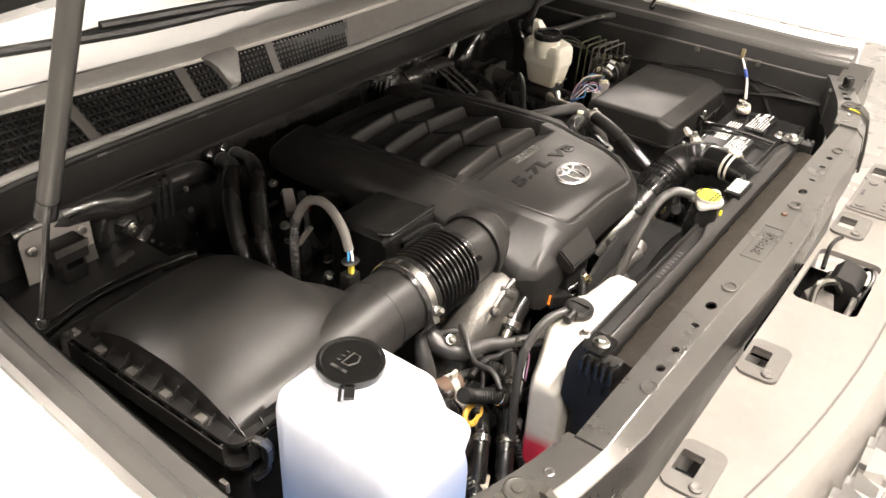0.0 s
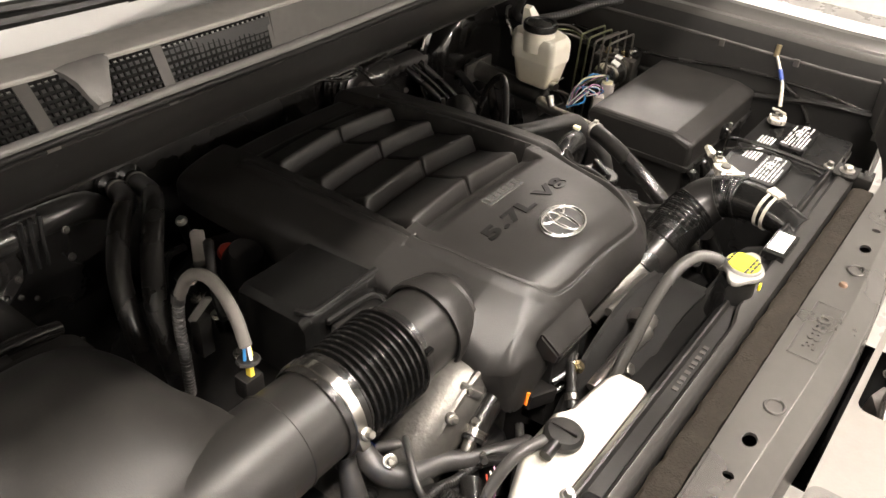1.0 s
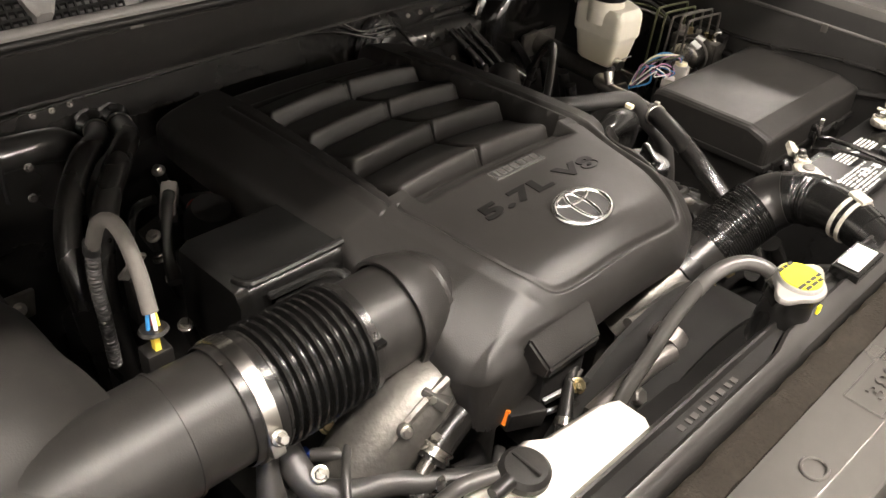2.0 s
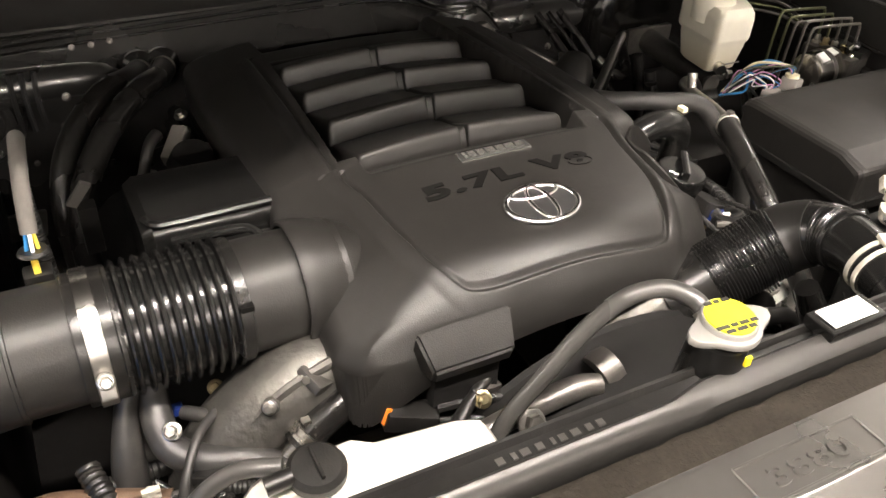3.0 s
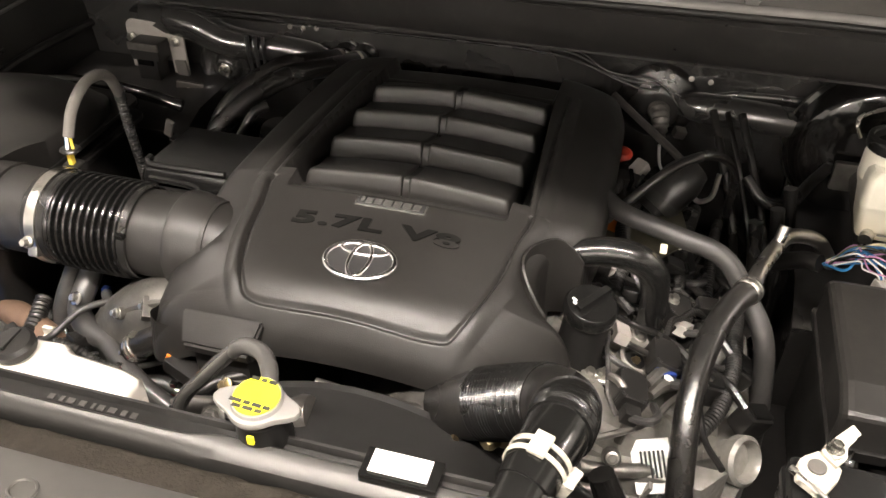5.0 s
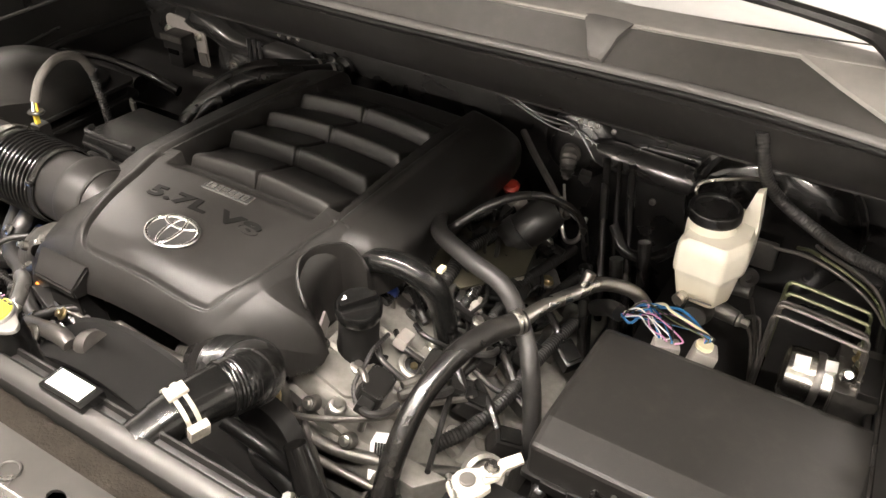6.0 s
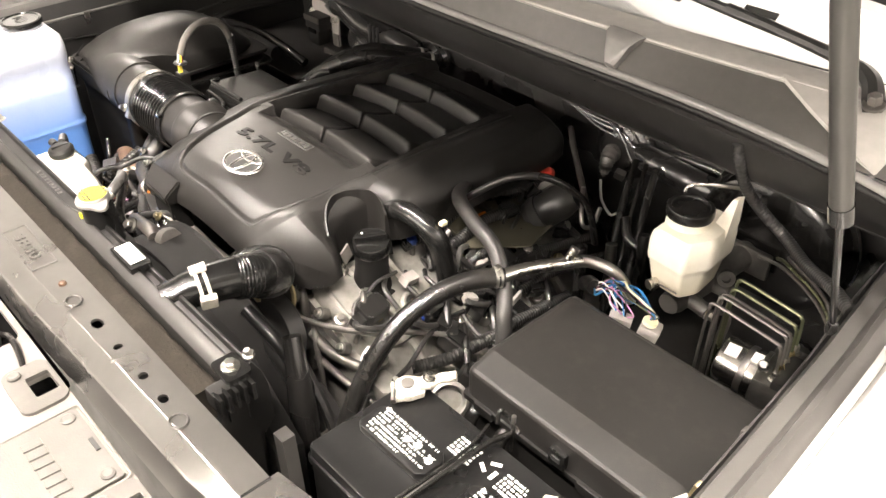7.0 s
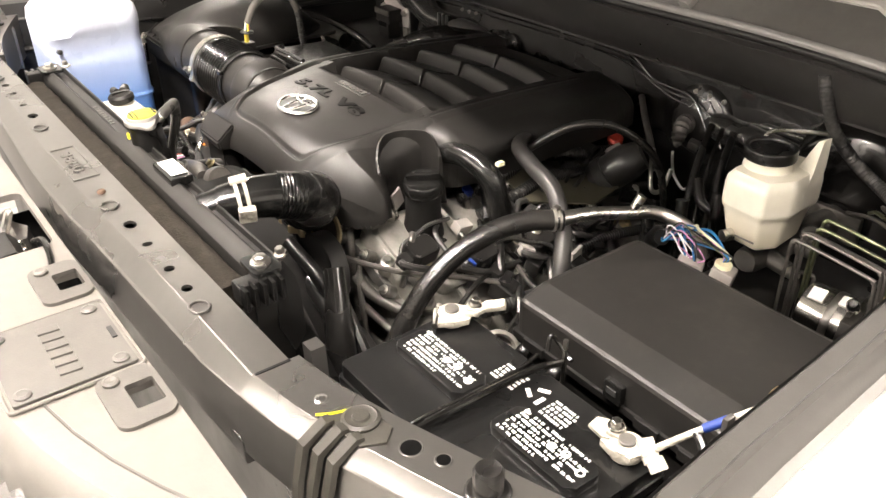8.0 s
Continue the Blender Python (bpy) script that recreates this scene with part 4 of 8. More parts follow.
        z = z + np.where(front & (pd > 0) & (pd < 0.020), 0.0048 * side * side * (3 - 2 * side) * np.sin(np.pi * np.clip(pd / 0.020, 0, 1) ** 0.7), 0)
        # well that holds the louvres
        xl = 0.138 + 0.02 * (0.8 - y) / 0.3
        w = np.minimum(xl - np.abs(x), np.minimum(y - 0.5015, 0.815 - y))
        z = z - np.where(w > 0, 0.050 * np.clip(w / 0.006, 0, 1), 0)
        # crease that runs back from the panel's corners
        e = np.abs(x) - (0.166 - 0.03 * (y - 0.49))
        back = (y >= 0.486) & (y < 0.82)
        z = z - np.where(back & (np.abs(e) < 0.004), 0.003 * (1 - np.abs(e) / 0.004), 0)
        z = z + np.where(back & (e > 0) & (e < 0.02), 0.0030 * np.sin(np.pi * np.clip(e / 0.02, 0, 1)), 0)
        # raised lip at the back
        lip = (y > 0.818) & (y < 0.845) & (np.abs(x) < 0.137)
        return z + np.where(lip, 0.004 * np.sin(np.pi * np.clip((y - 0.818) / 0.027, 0, 1)), 0)

    bm = B()
    step = 0.0013
    nx, ny = int(0.51 / step) + 1, int(0.68 / step) + 1
    gx, gy = np.meshgrid(-0.255 + step * np.arange(nx), 0.245 + step * np.arange(ny), indexing="ij")
    P = np.stack([gx.ravel(), gy.ravel()], 1)
    d, near = signed(P, O)
    P = np.where((d > 0)[:, None], P, near)
    keep = d > -step * 1.05
    z = heights(P, np.maximum(d, 0.0))
    grid = [bm.verts.new((P[i, 0], P[i, 1], z[i])) if keep[i] else None for i in range(len(P))]
    for i in range(nx - 1):
        for j in range(ny - 1):
            k = i * ny + j
            c = (grid[k], grid[k + ny], grid[k + ny + 1], grid[k + 1])
            if all(c):
                bm.faces.new(c)
    bmesh.ops.remove_doubles(bm, verts=bm.verts, dist=0.0004)
    rim = [e for e in bm.edges if e.is_boundary]
    r = bmesh.ops.extrude_edge_only(bm, edges=rim)
    for v in [v for v in r["geom"] if isinstance(v, bmesh.types.BMVert)]:
        front = max(0.0, min(1.0, (0.40 - v.co.y) / 0.12))
        left = max(0.0, min(1.0, (v.co.x - 0.06) / 0.15)) * front
        v.co.z = 0.992 + 0.030 * front + 0.020 * left - 0.02 * (1 - front) + (0.035 if v.co.x > 0.1 and v.co.y > 0.46 else 0.0) + 0.05 * max(0.0, min(1.0, (v.co.y - 0.60) / 0.10)) * (1.0 if v.co.x < -0.1 else 0.0)
        v.co.y += 0.012 * front
    part("shell", bm, COVER, t, sharp=60)
    # louvres: four steps, each with a steep front and a top that falls away behind it
    rows = [(0.505, 0.585, 1.1055, 1.082), (0.590, 0.670, 1.1060, 1.081), (0.675, 0.755, 1.1020, 1.078), (0.760, 0.816, 1.0980, 1.075)]

    def step_section(x, y0, y1, zt, zb, tuck):
        f = 0.45 * x * x
        lo = zb - 0.025 - f
        end = max(zb - 0.003, zt - 0.30 * (y1 - y0)) - f
        top = zt - tuck - f
        return [(x, y0 - 0.003, lo), (x, y0 - 0.003, min(zb - 0.004 - f, top - 0.002)), (x, y0 + 0.0055, max(top - 0.006, lo + 0.004)), (x, y0 + 0.0075, top - 0.0018), (x, y0 + 0.0105, top - 0.0003), (x, y0 + 0.0150, top - 0.0008),
                (x, (y0 + y1) / 2, (top + end) / 2 + 0.0005), (x, y1, min(end, top - 0.004)), (x, y1, lo)]
    for y0, y1, zt, zb in rows:
        for s in (1, -1):
            secs = [step_section(s * x, y0 + 0.004 * (1 - x / 0.13), y1, zt, zb, tuck) for x, tuck in ((0.0045, 0.006), (0.0062, 0.0016), (0.0085, 0.0), (0.03, 0.0), (0.06, 0.0), (0.09, 0.0), (0.115, 0.0), (0.126, 0.0005), (0.1295, 0.003), (0.1320, 0.009), (0.1345, 0.020))]
            part("louvre", loft(B(), secs), COVER, t, sharp=50)
        part("centre_step", loft(B(), [step_section(x, y0 + 0.008, y1, zt - 0.0055, zb, 0.0) for x in (-0.0062, 0.0, 0.0062)]), COVER, t, sharp=50)
    # collar over the intake pipe
    secs = []
    for x, r in ((-0.247, 0.0575), (-0.2475, 0.0610), (-0.244, 0.0625), (-0.234, 0.0622), (-0.216, 0.0580), (-0.192, 0.0500), (-0.168, 0.0380)):
        secs.append([(x, 0.402 + r * math.cos(a), 1.043 + r * math.sin(a)) for a in (math.pi * (-0.25 + 1.5 * k / 24) for k in range(25))])
    part("pipe_collar", loft(B(), secs, closed=False, caps=False), COVER, t, sharp=60)
    # lug on the front
    bm = B()
    top = [(-0.178, 0.272, 1.060), (-0.081, 0.272, 1.063), (-0.089, 0.243, 1.034), (-0.171, 0.245, 1.032)]
    bot = [(-0.176, 0.285, 1.016), (-0.083, 0.282, 1.016), (-0.090, 0.247, 1.018), (-0.170, 0.249, 1.016)]
    loft(bm, [bot, top])
    bmesh.ops.bevel(bm, geom=list(bm.edges), offset=0.003, segments=2, affect="EDGES")
    part("front_lug", bm, COVER, t, "square lug moulded into the front")
    part("lug_foot", loft(B(), [[(-0.164, 0.256, z), (-0.098, 0.254, z), (-0.096, 0.288, z), (-0.166, 0.288, z)] for z in (0.90, 1.017)]), VENT, t, "black foot below the lug")
    # emblem: plain chrome ovals
    slope = math.degrees(math.atan2(crown(0.37) - crown(0.33), 0.04))
    em = pose(0.0, 0.352, cover_top(0, 0.352) - 0.0005, slope, 0, 0)

    def oval(rx, ry, cx=0.0, cy=0.0, w=0.003, h=0.0034):
        bm = B()
        n = 48
        secs = []
        for k in range(n):
            a = 2 * math.pi * k / n
            c, s = math.cos(a), math.sin(a)
            secs.append([em @ Vector((cx + (rx + o) * c, cy + (ry + o) * s, z)) for o, z in [(-w * math.cos(q), h * math.sin(q)) for q in (math.pi * i / 8 for i in range(9))]])
        secs.append(secs[0])
        loft(bm, secs, closed=False, caps=False)
        return bm
    e = part("emblem", oval(0.0392, 0.0275, w=0.0034), CHROME, t, "chrome oval badge of plain ovals")
    part("inner_oval", oval(0.026, 0.0085, 0, 0.0165, w=0.0027), CHROME, e)
    part("inner_oval", oval(0.0115, 0.0255, 0, 0.0, w=0.0028), CHROME, e)
    part("badge_ground", prism(B(), [(0.038 * math.cos(2 * math.pi * k / 32), 0.026 * math.sin(2 * math.pi * k / 32)) for k in range(32)], 0.0012, em), INK, e)
    bm = text_mesh("5.7L V8", 0.029, pose(-0.003, 0.409, crown(0.409) - 0.0022, 4, 0, 0), 0.0026, space=1.12, width=0.200, bold=0.045)
    for v in bm.verts:
        v.co.z -= float(bow(v.co.y)) * v.co.x ** 2
    part("engine_lettering", bm, LETTER, t, "raised black engine size lettering")
    bd = pose(0.002, 0.4535, crown(0.4535) - 0.0042, 1, 0, 0)
    b = part("name_badge", prism(B(), rounded(-0.043, -0.0092, 0.043, 0.0092, 0.0015), 0.004, bd, 0.0008), BADGE, t, "small dark badge with silver bars")
    part("badge_field", prism(B(), rounded(-0.0415, -0.0078, 0.0415, 0.0078, 0.001), 0.0046, bd), INK, b)
    x = -0.037
    for w in (0.004, 0.008, 0.009, 0.010, 0.009, 0.010, 0.009):
        part("silver_bar", prism(B(), rounded(x, -0.0056, x + w, 0.0056, 0.0008), 0.0056, bd), BADGE, b)
        x += w + 0.0024
    return t


engine_cover()


# ---- air intake ----
PY, PZ = 0.402, 1.043


def intake():
    t = thing("intake_duct", (-0.37, PY, 0.98), "black air intake duct with a ribbed bellows", "intake duct")
    part("outlet_pipe", tube(B(), [(-0.200, PY, PZ), (-0.312, PY, PZ)], 0.0545, 36, smooth=False), DUCT, t)
    n = 11
    x0, x1 = 0.306, 0.414
    prof = [(0.0555, 0.0)]
    pitch = (x1 - x0) / n
    for k in range(n):
        b = k * pitch
        r = 0.0625 if k < n - 1 else 0.0605
        prof += [(0.0555, b + pitch * 0.10), (r - 0.0012, b + pitch * 0.24), (r, b + pitch * 0.42), (r - 0.0012, b + pitch * 0.60), (0.0555, b + pitch * 0.76)]
    prof += [(0.0555, x1 - x0)]
    part("bellows", lathe(B(), prof, (-x0, PY, PZ), (-1, 0, 0), 40, close=False), GLOSS, t, "glossy black ribbed rubber bellows")
    part("cuff", lathe(B(), [(0.0585, 0), (0.0600, 0.002), (0.0600, 0.036), (0.0585, 0.038)], (-0.404, PY, PZ), (-1, 0, 0), 40, close=False), RUBBER, t)
    part("front_cuff", lathe(B(), [(0.0575, 0), (0.0590, 0.001), (0.0590, 0.011), (0.0575, 0.012)], (-0.297, PY, PZ), (-1, 0, 0), 40, close=False), RUBBER, t)
    c = part("hose_clamp", lathe(B(), [(0.0602, 0), (0.0622, 0.0005), (0.0622, 0.0145), (0.0602, 0.015)], (-0.4185, PY, PZ), (-1, 0, 0), 48, close=False), STEEL, t, "bright worm-drive hose clamp")
    ang = radians(206)
    o = Vector((-0.426, PY + 0.066 * math.cos(ang), PZ + 0.066 * math.sin(ang) + 0.030))
    part("screw_housing", box(B(), o + Vector((0, 0.002, -0.008)), (0.014, 0.012, 0.026), 0.003, rot(-25, 0, 0)), STEEL, c)
    part("screw_head", hexbolt(B(), o + Vector((0, -0.006, 0.004)), 0.0052, 0.010, (0.0, -0.85, 0.5)), STEEL, c)
    part("inlet_pipe", tube(B(), [(-0.43, PY, PZ), (-0.505, PY + 0.001, PZ)], 0.0560, 36, smooth=False), DUCT, t)
    for a in (150, 250, 20):
        bm = box(B(), (-0.302, PY + 0.060 * math.cos(radians(a)), PZ + 0.060 * math.sin(radians(a))), (0.012, 0.008, 0.006), 0.001)
        part("locking_tab", bm, GLOSS, t)


intake()

AX0, AX1, AY0, AY1, AZ = -0.790, -0.520, 0.372, 0.735, 1.030


def airbox():
    t = thing("air_filter_box", ((AX0 + AX1) / 2, (AY0 + AY1) / 2, 0.70), "black plastic air filter box with a domed lid", "air filter box")
    x0, x1, yb = AX0 + 0.020, AX1 - 0.004, AY1 - 0.014
    bm = B()
    n = 56
    g = []
    for i in range(n + 1):
        row = []
        for j in range(n + 1):
            u, v = -1 + 2 * i / n, -1 + 2 * j / n
            x = x0 + (x1 - x0) * (u + 1) / 2 * (1 - 0.10 * max(0.0, v) ** 6)
            q = (x - x0) / (x1 - x0)
            # the front edge bulges out with the duct
            yf = AY0 + 0.014 + (PY - 0.058 - AY0 - 0.014) * q * q * (3 - 2 * q)
            y = yf + (yb - yf) * (v + 1) / 2 * (1 - 0.08 * abs(u) ** 6)
            # dome that springs from an arched edge
            across = max(0.0, 1 - abs(v) ** 2.6)
            dome = 0.008 + across * (0.046 + 0.040 * (1 - ((u - 0.25) / 1.25) ** 2)) * (1 - 0.50 * max(0.0, u) ** 4)
            # duct that grows out of the front corner
            yc = yf + 0.030 + (PY - yf - 0.030) * q
            w = (0.030 + 0.029 * q) * (1.0 if y < yc else 2.3)
            duct = 0.006 + (0.012 + (PZ + 0.0575 - AZ - 0.018) * q ** 0.75) * math.sqrt(max(0.0, 1 - min(1.0, abs(y - yc) / w) ** 2))
            z = AZ + 0.008 * math.log(math.exp(dome / 0.008) + math.exp(duct / 0.008)) - 0.0045
            row.append(bm.verts.new((x, y, z)))
        g.append(row)
    for i in range(n):
        for j in range(n):
            bm.faces.new((g[i][j], g[i + 1][j], g[i + 1][j + 1], g[i][j + 1]))
    rim = [e for e in bm.edges if e.is_boundary]
    r = bmesh.ops.extrude_edge_only(bm, edges=rim)
    for v in [v for v in r["geom"] if isinstance(v, bmesh.types.BMVert)]:
        v.co.z = AZ - 0.002
    part("lid", bm, DUCT, t, "satin black domed lid", sharp=50)
    # outlet that swells out of the lid and takes the pipe
    neck = smooth_path([(-0.492, 0.0578, 0.0578), (-0.515, 0.0582, 0.0580), (-0.545, 0.0580, 0.0575), (-0.585, 0.0540, 0.0540), (-0.630, 0.0440, 0.0440)], 4)
    secs = []
    for x, ry, rz in neck:
        f = (-0.492 - x) / 0.23
        yc, zc = PY + 0.001 + 0.010 * f * f, PZ - 0.012 * f
        secs.append([(x, yc + ry * math.cos(a), zc + rz * math.sin(a)) for a in (2 * math.pi * k / 40 for k in range(40))])
    part("outlet_neck", loft(B(), secs), DUCT, t, sharp=50)
    part("outlet_seam", lathe(B(), [(0.0560, 0), (0.0588, 0.0008), (0.0588, 0.0036), (0.0578, 0.0044)], (-0.489, PY + 0.001, PZ), (-1, 0, 0), 40, close=False), DUCT, t)
    part("flange", prism(B(), rounded(AX0, AY0, AX1, AY1, 0.02), 0.008, pose(0, 0, AZ - 0.004), 0.002), BLACK, t)
    part("lower_flange", prism(B(), rounded(AX0 - 0.006, AY0 - 0.006, AX1, AY1 + 0.006, 0.02), 0.008, pose(0, 0, AZ - 0.034), 0.002), BLACK, t)
    part("base", prism(B(), rounded(AX0 + 0.008, AY0 + 0.008, AX1 - 0.006, AY1 - 0.008, 0.03), 0.31, pose(0, 0, 0.70), 0.004), BLACK, t)
    for k in range(10):
        y = AY0 + 0.022 + k * 0.0345
        v = (k - 4.5) / 5.2
        pts = [(AX0 - 0.006, AZ - 0.028), (AX0 - 0.004, AZ - 0.002), (AX0 + 0.026, AZ + 0.004 + 0.024 * (1 - abs(v) ** 2.4)), (AX0 + 0.05, AZ + 0.004), (AX0 + 0.05, AZ - 0.028)]
        part("fin", loft(B(), [[(x, y + d, z) for x, z in pts] for d in (-0.0011, 0.0011)]), DUCT, t)
    for k in range(8):
        x = AX0 + 0.022 + k * 0.031
        pts = [(AY0 - 0.006, AZ - 0.028), (AY0 - 0.004, AZ - 0.002), (AY0 + 0.030, AZ + 0.026), (AY0 + 0.036, AZ - 0.028)]
        part("fin", loft(B(), [[(x + d, y, z) for y, z in pts] for d in (-0.0011, 0.0011)]), DUCT, t)
    part("fin_rail", box(B(), (AX0 - 0.006, (AY0 + AY1) / 2, AZ - 0.015), (0.0022, AY1 - AY0 - 0.03, 0.030), 0.0006), DUCT, t)
    part("fin_rail", box(B(), ((AX0 + AX1) / 2 - 0.01, AY0 - 0.006, AZ - 0.015), (AX1 - AX0 - 0.05, 0.0022, 0.030), 0.0006), DUCT, t)
    for y in (0.43, 0.50, 0.57, 0.64, 0.70):
        part("seal_block", box(B(), (AX0 + 0.008, y + 0.012, AZ + 0.006), (0.012, 0.014, 0.006), 0.001), PLATE, t)
    part("latch_clip", tube(B(), [(-0.765, AY0 - 0.004, AZ + 0.006), (-0.752, AY0 - 0.014, AZ - 0.012), (-0.755, AY0 - 0.014, AZ - 0.045), (-0.768, AY0 - 0.006, AZ - 0.062)], [0.006, 0.008, 0.008, 0.005], 8), STEEL, t, "bright spring latch clip")
    part("latch_clip", tube(B(), [(AX0 + 0.0, AY1 - 0.03, AZ + 0.010), (AX0 - 0.006, AY1 - 0.02, AZ + 0.004), (AX0 - 0.008, AY1 - 0.02, AZ - 0.03)], 0.006, 8), STEEL, t, "bright spring latch clip")
    part("rear_duct", tube(B(), [(-0.80, 0.79, 0.985), (-0.70, 0.79, 0.988), (-0.58, 0.785, 0.985)], 0.018, 16), BLACK, t)


airbox()


# ---- fluid tanks at the front ----
def washer_tank():
    t = thing("washer_fluid_tank", (-0.70, 0.22, 0.75), "milky white washer tank with blue fluid", "washer tank")
    bm = B()
    secs = []
    x0, x1, y0, y1 = -0.776, -0.634, 0.128, 0.325

    def plan(z, grow, ch):
        ring = rounded(x0 - grow, y0 - grow, x1 + grow, y1 + grow, 0.028 - min(0.02, max(0, -grow)), 5)
        out = []
        for (xa, ya), (xb, yb) in zip(ring, ring[1:] + ring[:1]):
            far = math.hypot(xb - xa, yb - ya) > 0.05
            for i in range(14 if far else 1):
                f = i / 14
                out.append((xa + (xb - xa) * f, ya + (yb - ya) * f, z))
        return out
    for z, gr in ((0.75, -0.006), (0.76, 0.0), (0.94, 0.0), (0.945, 0.003), (0.953, 0.003), (0.958, 0.0), (1.026, 0.0), (1.044, 0.0), (1.072, 0.0), (1.098, 0.0), (1.118, 0.0), (1.138, -0.004), (1.150, -0.016), (1.154, -0.030)):
        secs.append(plan(z, gr, 0))
    loft(bm, secs)
    # front inner shoulder is lower
    for v in bm.verts:
        k = max(0.0, min(1.0, (0.198 - v.co.y) / 0.022)) * max(0.0, min(1.0, (v.co.x + 0.715) / 0.05))
        if v.co.z > 1.09:
            v.co.z = 1.09 + (v.co.z - 1.09) * (1 - 0.80 * k)
        step = -0.012 + 0.012 * max(0.0, min(1.0, (1.10 - v.co.z) / 0.02)) - 0.010 * max(0.0, min(1.0, (1.06 - v.co.z) / 0.02))
        if v.co.x > -0.69:
            v.co.x -= step * min(1.0, (v.co.x + 0.69) / 0.03)
    part("tank", bm, WASHER, t, sharp=45)
    part("filler_neck", lathe(B(), [(0.036, -0.02), (0.036, 0.012), (0.033, 0.014)], (-0.692, 0.268, 1.150), (0.0, -0.05, 1), 28), WASHER, t)
    cap = part("cap", lathe(B(), [(0.040, 0), (0.041, 0.006), (0.040, 0.010), (0.036, 0.0112), (0.034, 0.0092), (0.012, 0.0092)], (-0.692, 0.268, 1.160), (0.0, -0.05, 1), 36), GLOSS, t, "round black snap cap with a raised symbol")
    part("hinge_tab", box(B(), (-0.728, 0.238, 1.162), (0.022, 0.012, 0.005), 0.001, rot(0, 0, 38)), BLACK, cap)
    part("hinge_tab", box(B(), (-0.735, 0.246, 1.160), (0.022, 0.004, 0.004), 0.001, rot(0, 0, 38)), BLACK, cap)
    bm = B()
    tube(bm, [(-0.702, 0.262, 1.1700), (-0.692, 0.257, 1.1703), (-0.682, 0.262, 1.1700), (-0.681, 0.272, 1.1695), (-0.703, 0.272, 1.1695), (-0.702, 0.262, 1.1700)], 0.0009, 5, smooth=False)
    for k in range(3):
        tube(bm, [(-0.700 + 0.008 * k, 0.276, 1.1695), (-0.702 + 0.009 * k, 0.283, 1.1690)], 0.0009, 5, smooth=False)
    for k in range(2):
        box(bm, (-0.712 + 0.0, 0.262 - 0.009 * k + 0.01, 1.1697), (0.004, 0.016 - 0.004 * k, 0.0008))
    part("symbol", bm, RAIL, cap)
    part("strap_rib", lathe(B(), [(0.005, 0), (0.005, 0.014), (0.003, 0.016)], (-0.630, 0.15, 1.07), (1, 0, 0.2), 10), BLACK, t)
    return t


washer_tank()


def coolant_tank():
    t = thing("coolant_tank", (-0.29, 0.16, 0.72), "milky white coolant tank with pink coolant", "coolant tank")
    bm = B()
    secs = []
    for x, y0, y1, z0, z1 in ((-0.418, 0.128, 0.170, 0.74, 0.985), (-0.408, 0.120, 0.178, 0.73, 1.005), (-0.380, 0.120, 0.184, 0.73, 1.020), (-0.350, 0.122, 0.192, 0.73, 1.050), (-0.335, 0.124, 0.196, 0.73, 1.056),
                              (-0.270, 0.126, 0.196, 0.73, 1.058), (-0.255, 0.126, 0.186, 0.80, 1.058), (-0.190, 0.126, 0.180, 0.90, 1.058), (-0.172, 0.128, 0.176, 0.92, 1.055), (-0.166, 0.134, 0.170, 0.93, 1.048)):
        r = 0.010
        secs.append([(x, y0, z0), (x, y1, z0), (x, y1, z1 - r), (x, y1 - r, z1), (x, y0 + r, z1), (x, y0, z1 - r)])
    loft(bm, secs)
    part("tank", bm, COOLANT, t, sharp=50)
    part("neck", lathe(B(), [(0.019, -0.01), (0.019, 0.008)], (-0.307, 0.166, 1.058), (0, -0.1, 1), 20), COOLANT, t)
    cap = part("cap", lathe(B(), [(0.020, 0), (0.022, 0.003), (0.022, 0.010), (0.018, 0.014), (0.006, 0.0155)], (-0.307, 0.166, 1.060), (0, -0.1, 1), 24), DULLHOSE, t, "black push-on cap")
    part("cap_rib", box(B(), (-0.307, 0.165, 1.0755), (0.003, 0.030, 0.004), 0.001), DULLHOSE, cap)
    part("spout", tube(B(), [(-0.325, 0.165, 1.070), (-0.345, 0.165, 1.068)], 0.007, 10, smooth=False), BLACK, cap)
    part("vent_hose", tube(B(), [(-0.328, 0.176, 1.070), (-0.360, 0.190, 1.064), (-0.392, 0.199, 1.032), (-0.410, 0.199, 0.985), (-0.416, 0.195, 0.92), (-0.416, 0.192, 0.82)], 0.0068, 12), CLEARHOSE, t, "smoky grey vent hose")


coolant_tank()


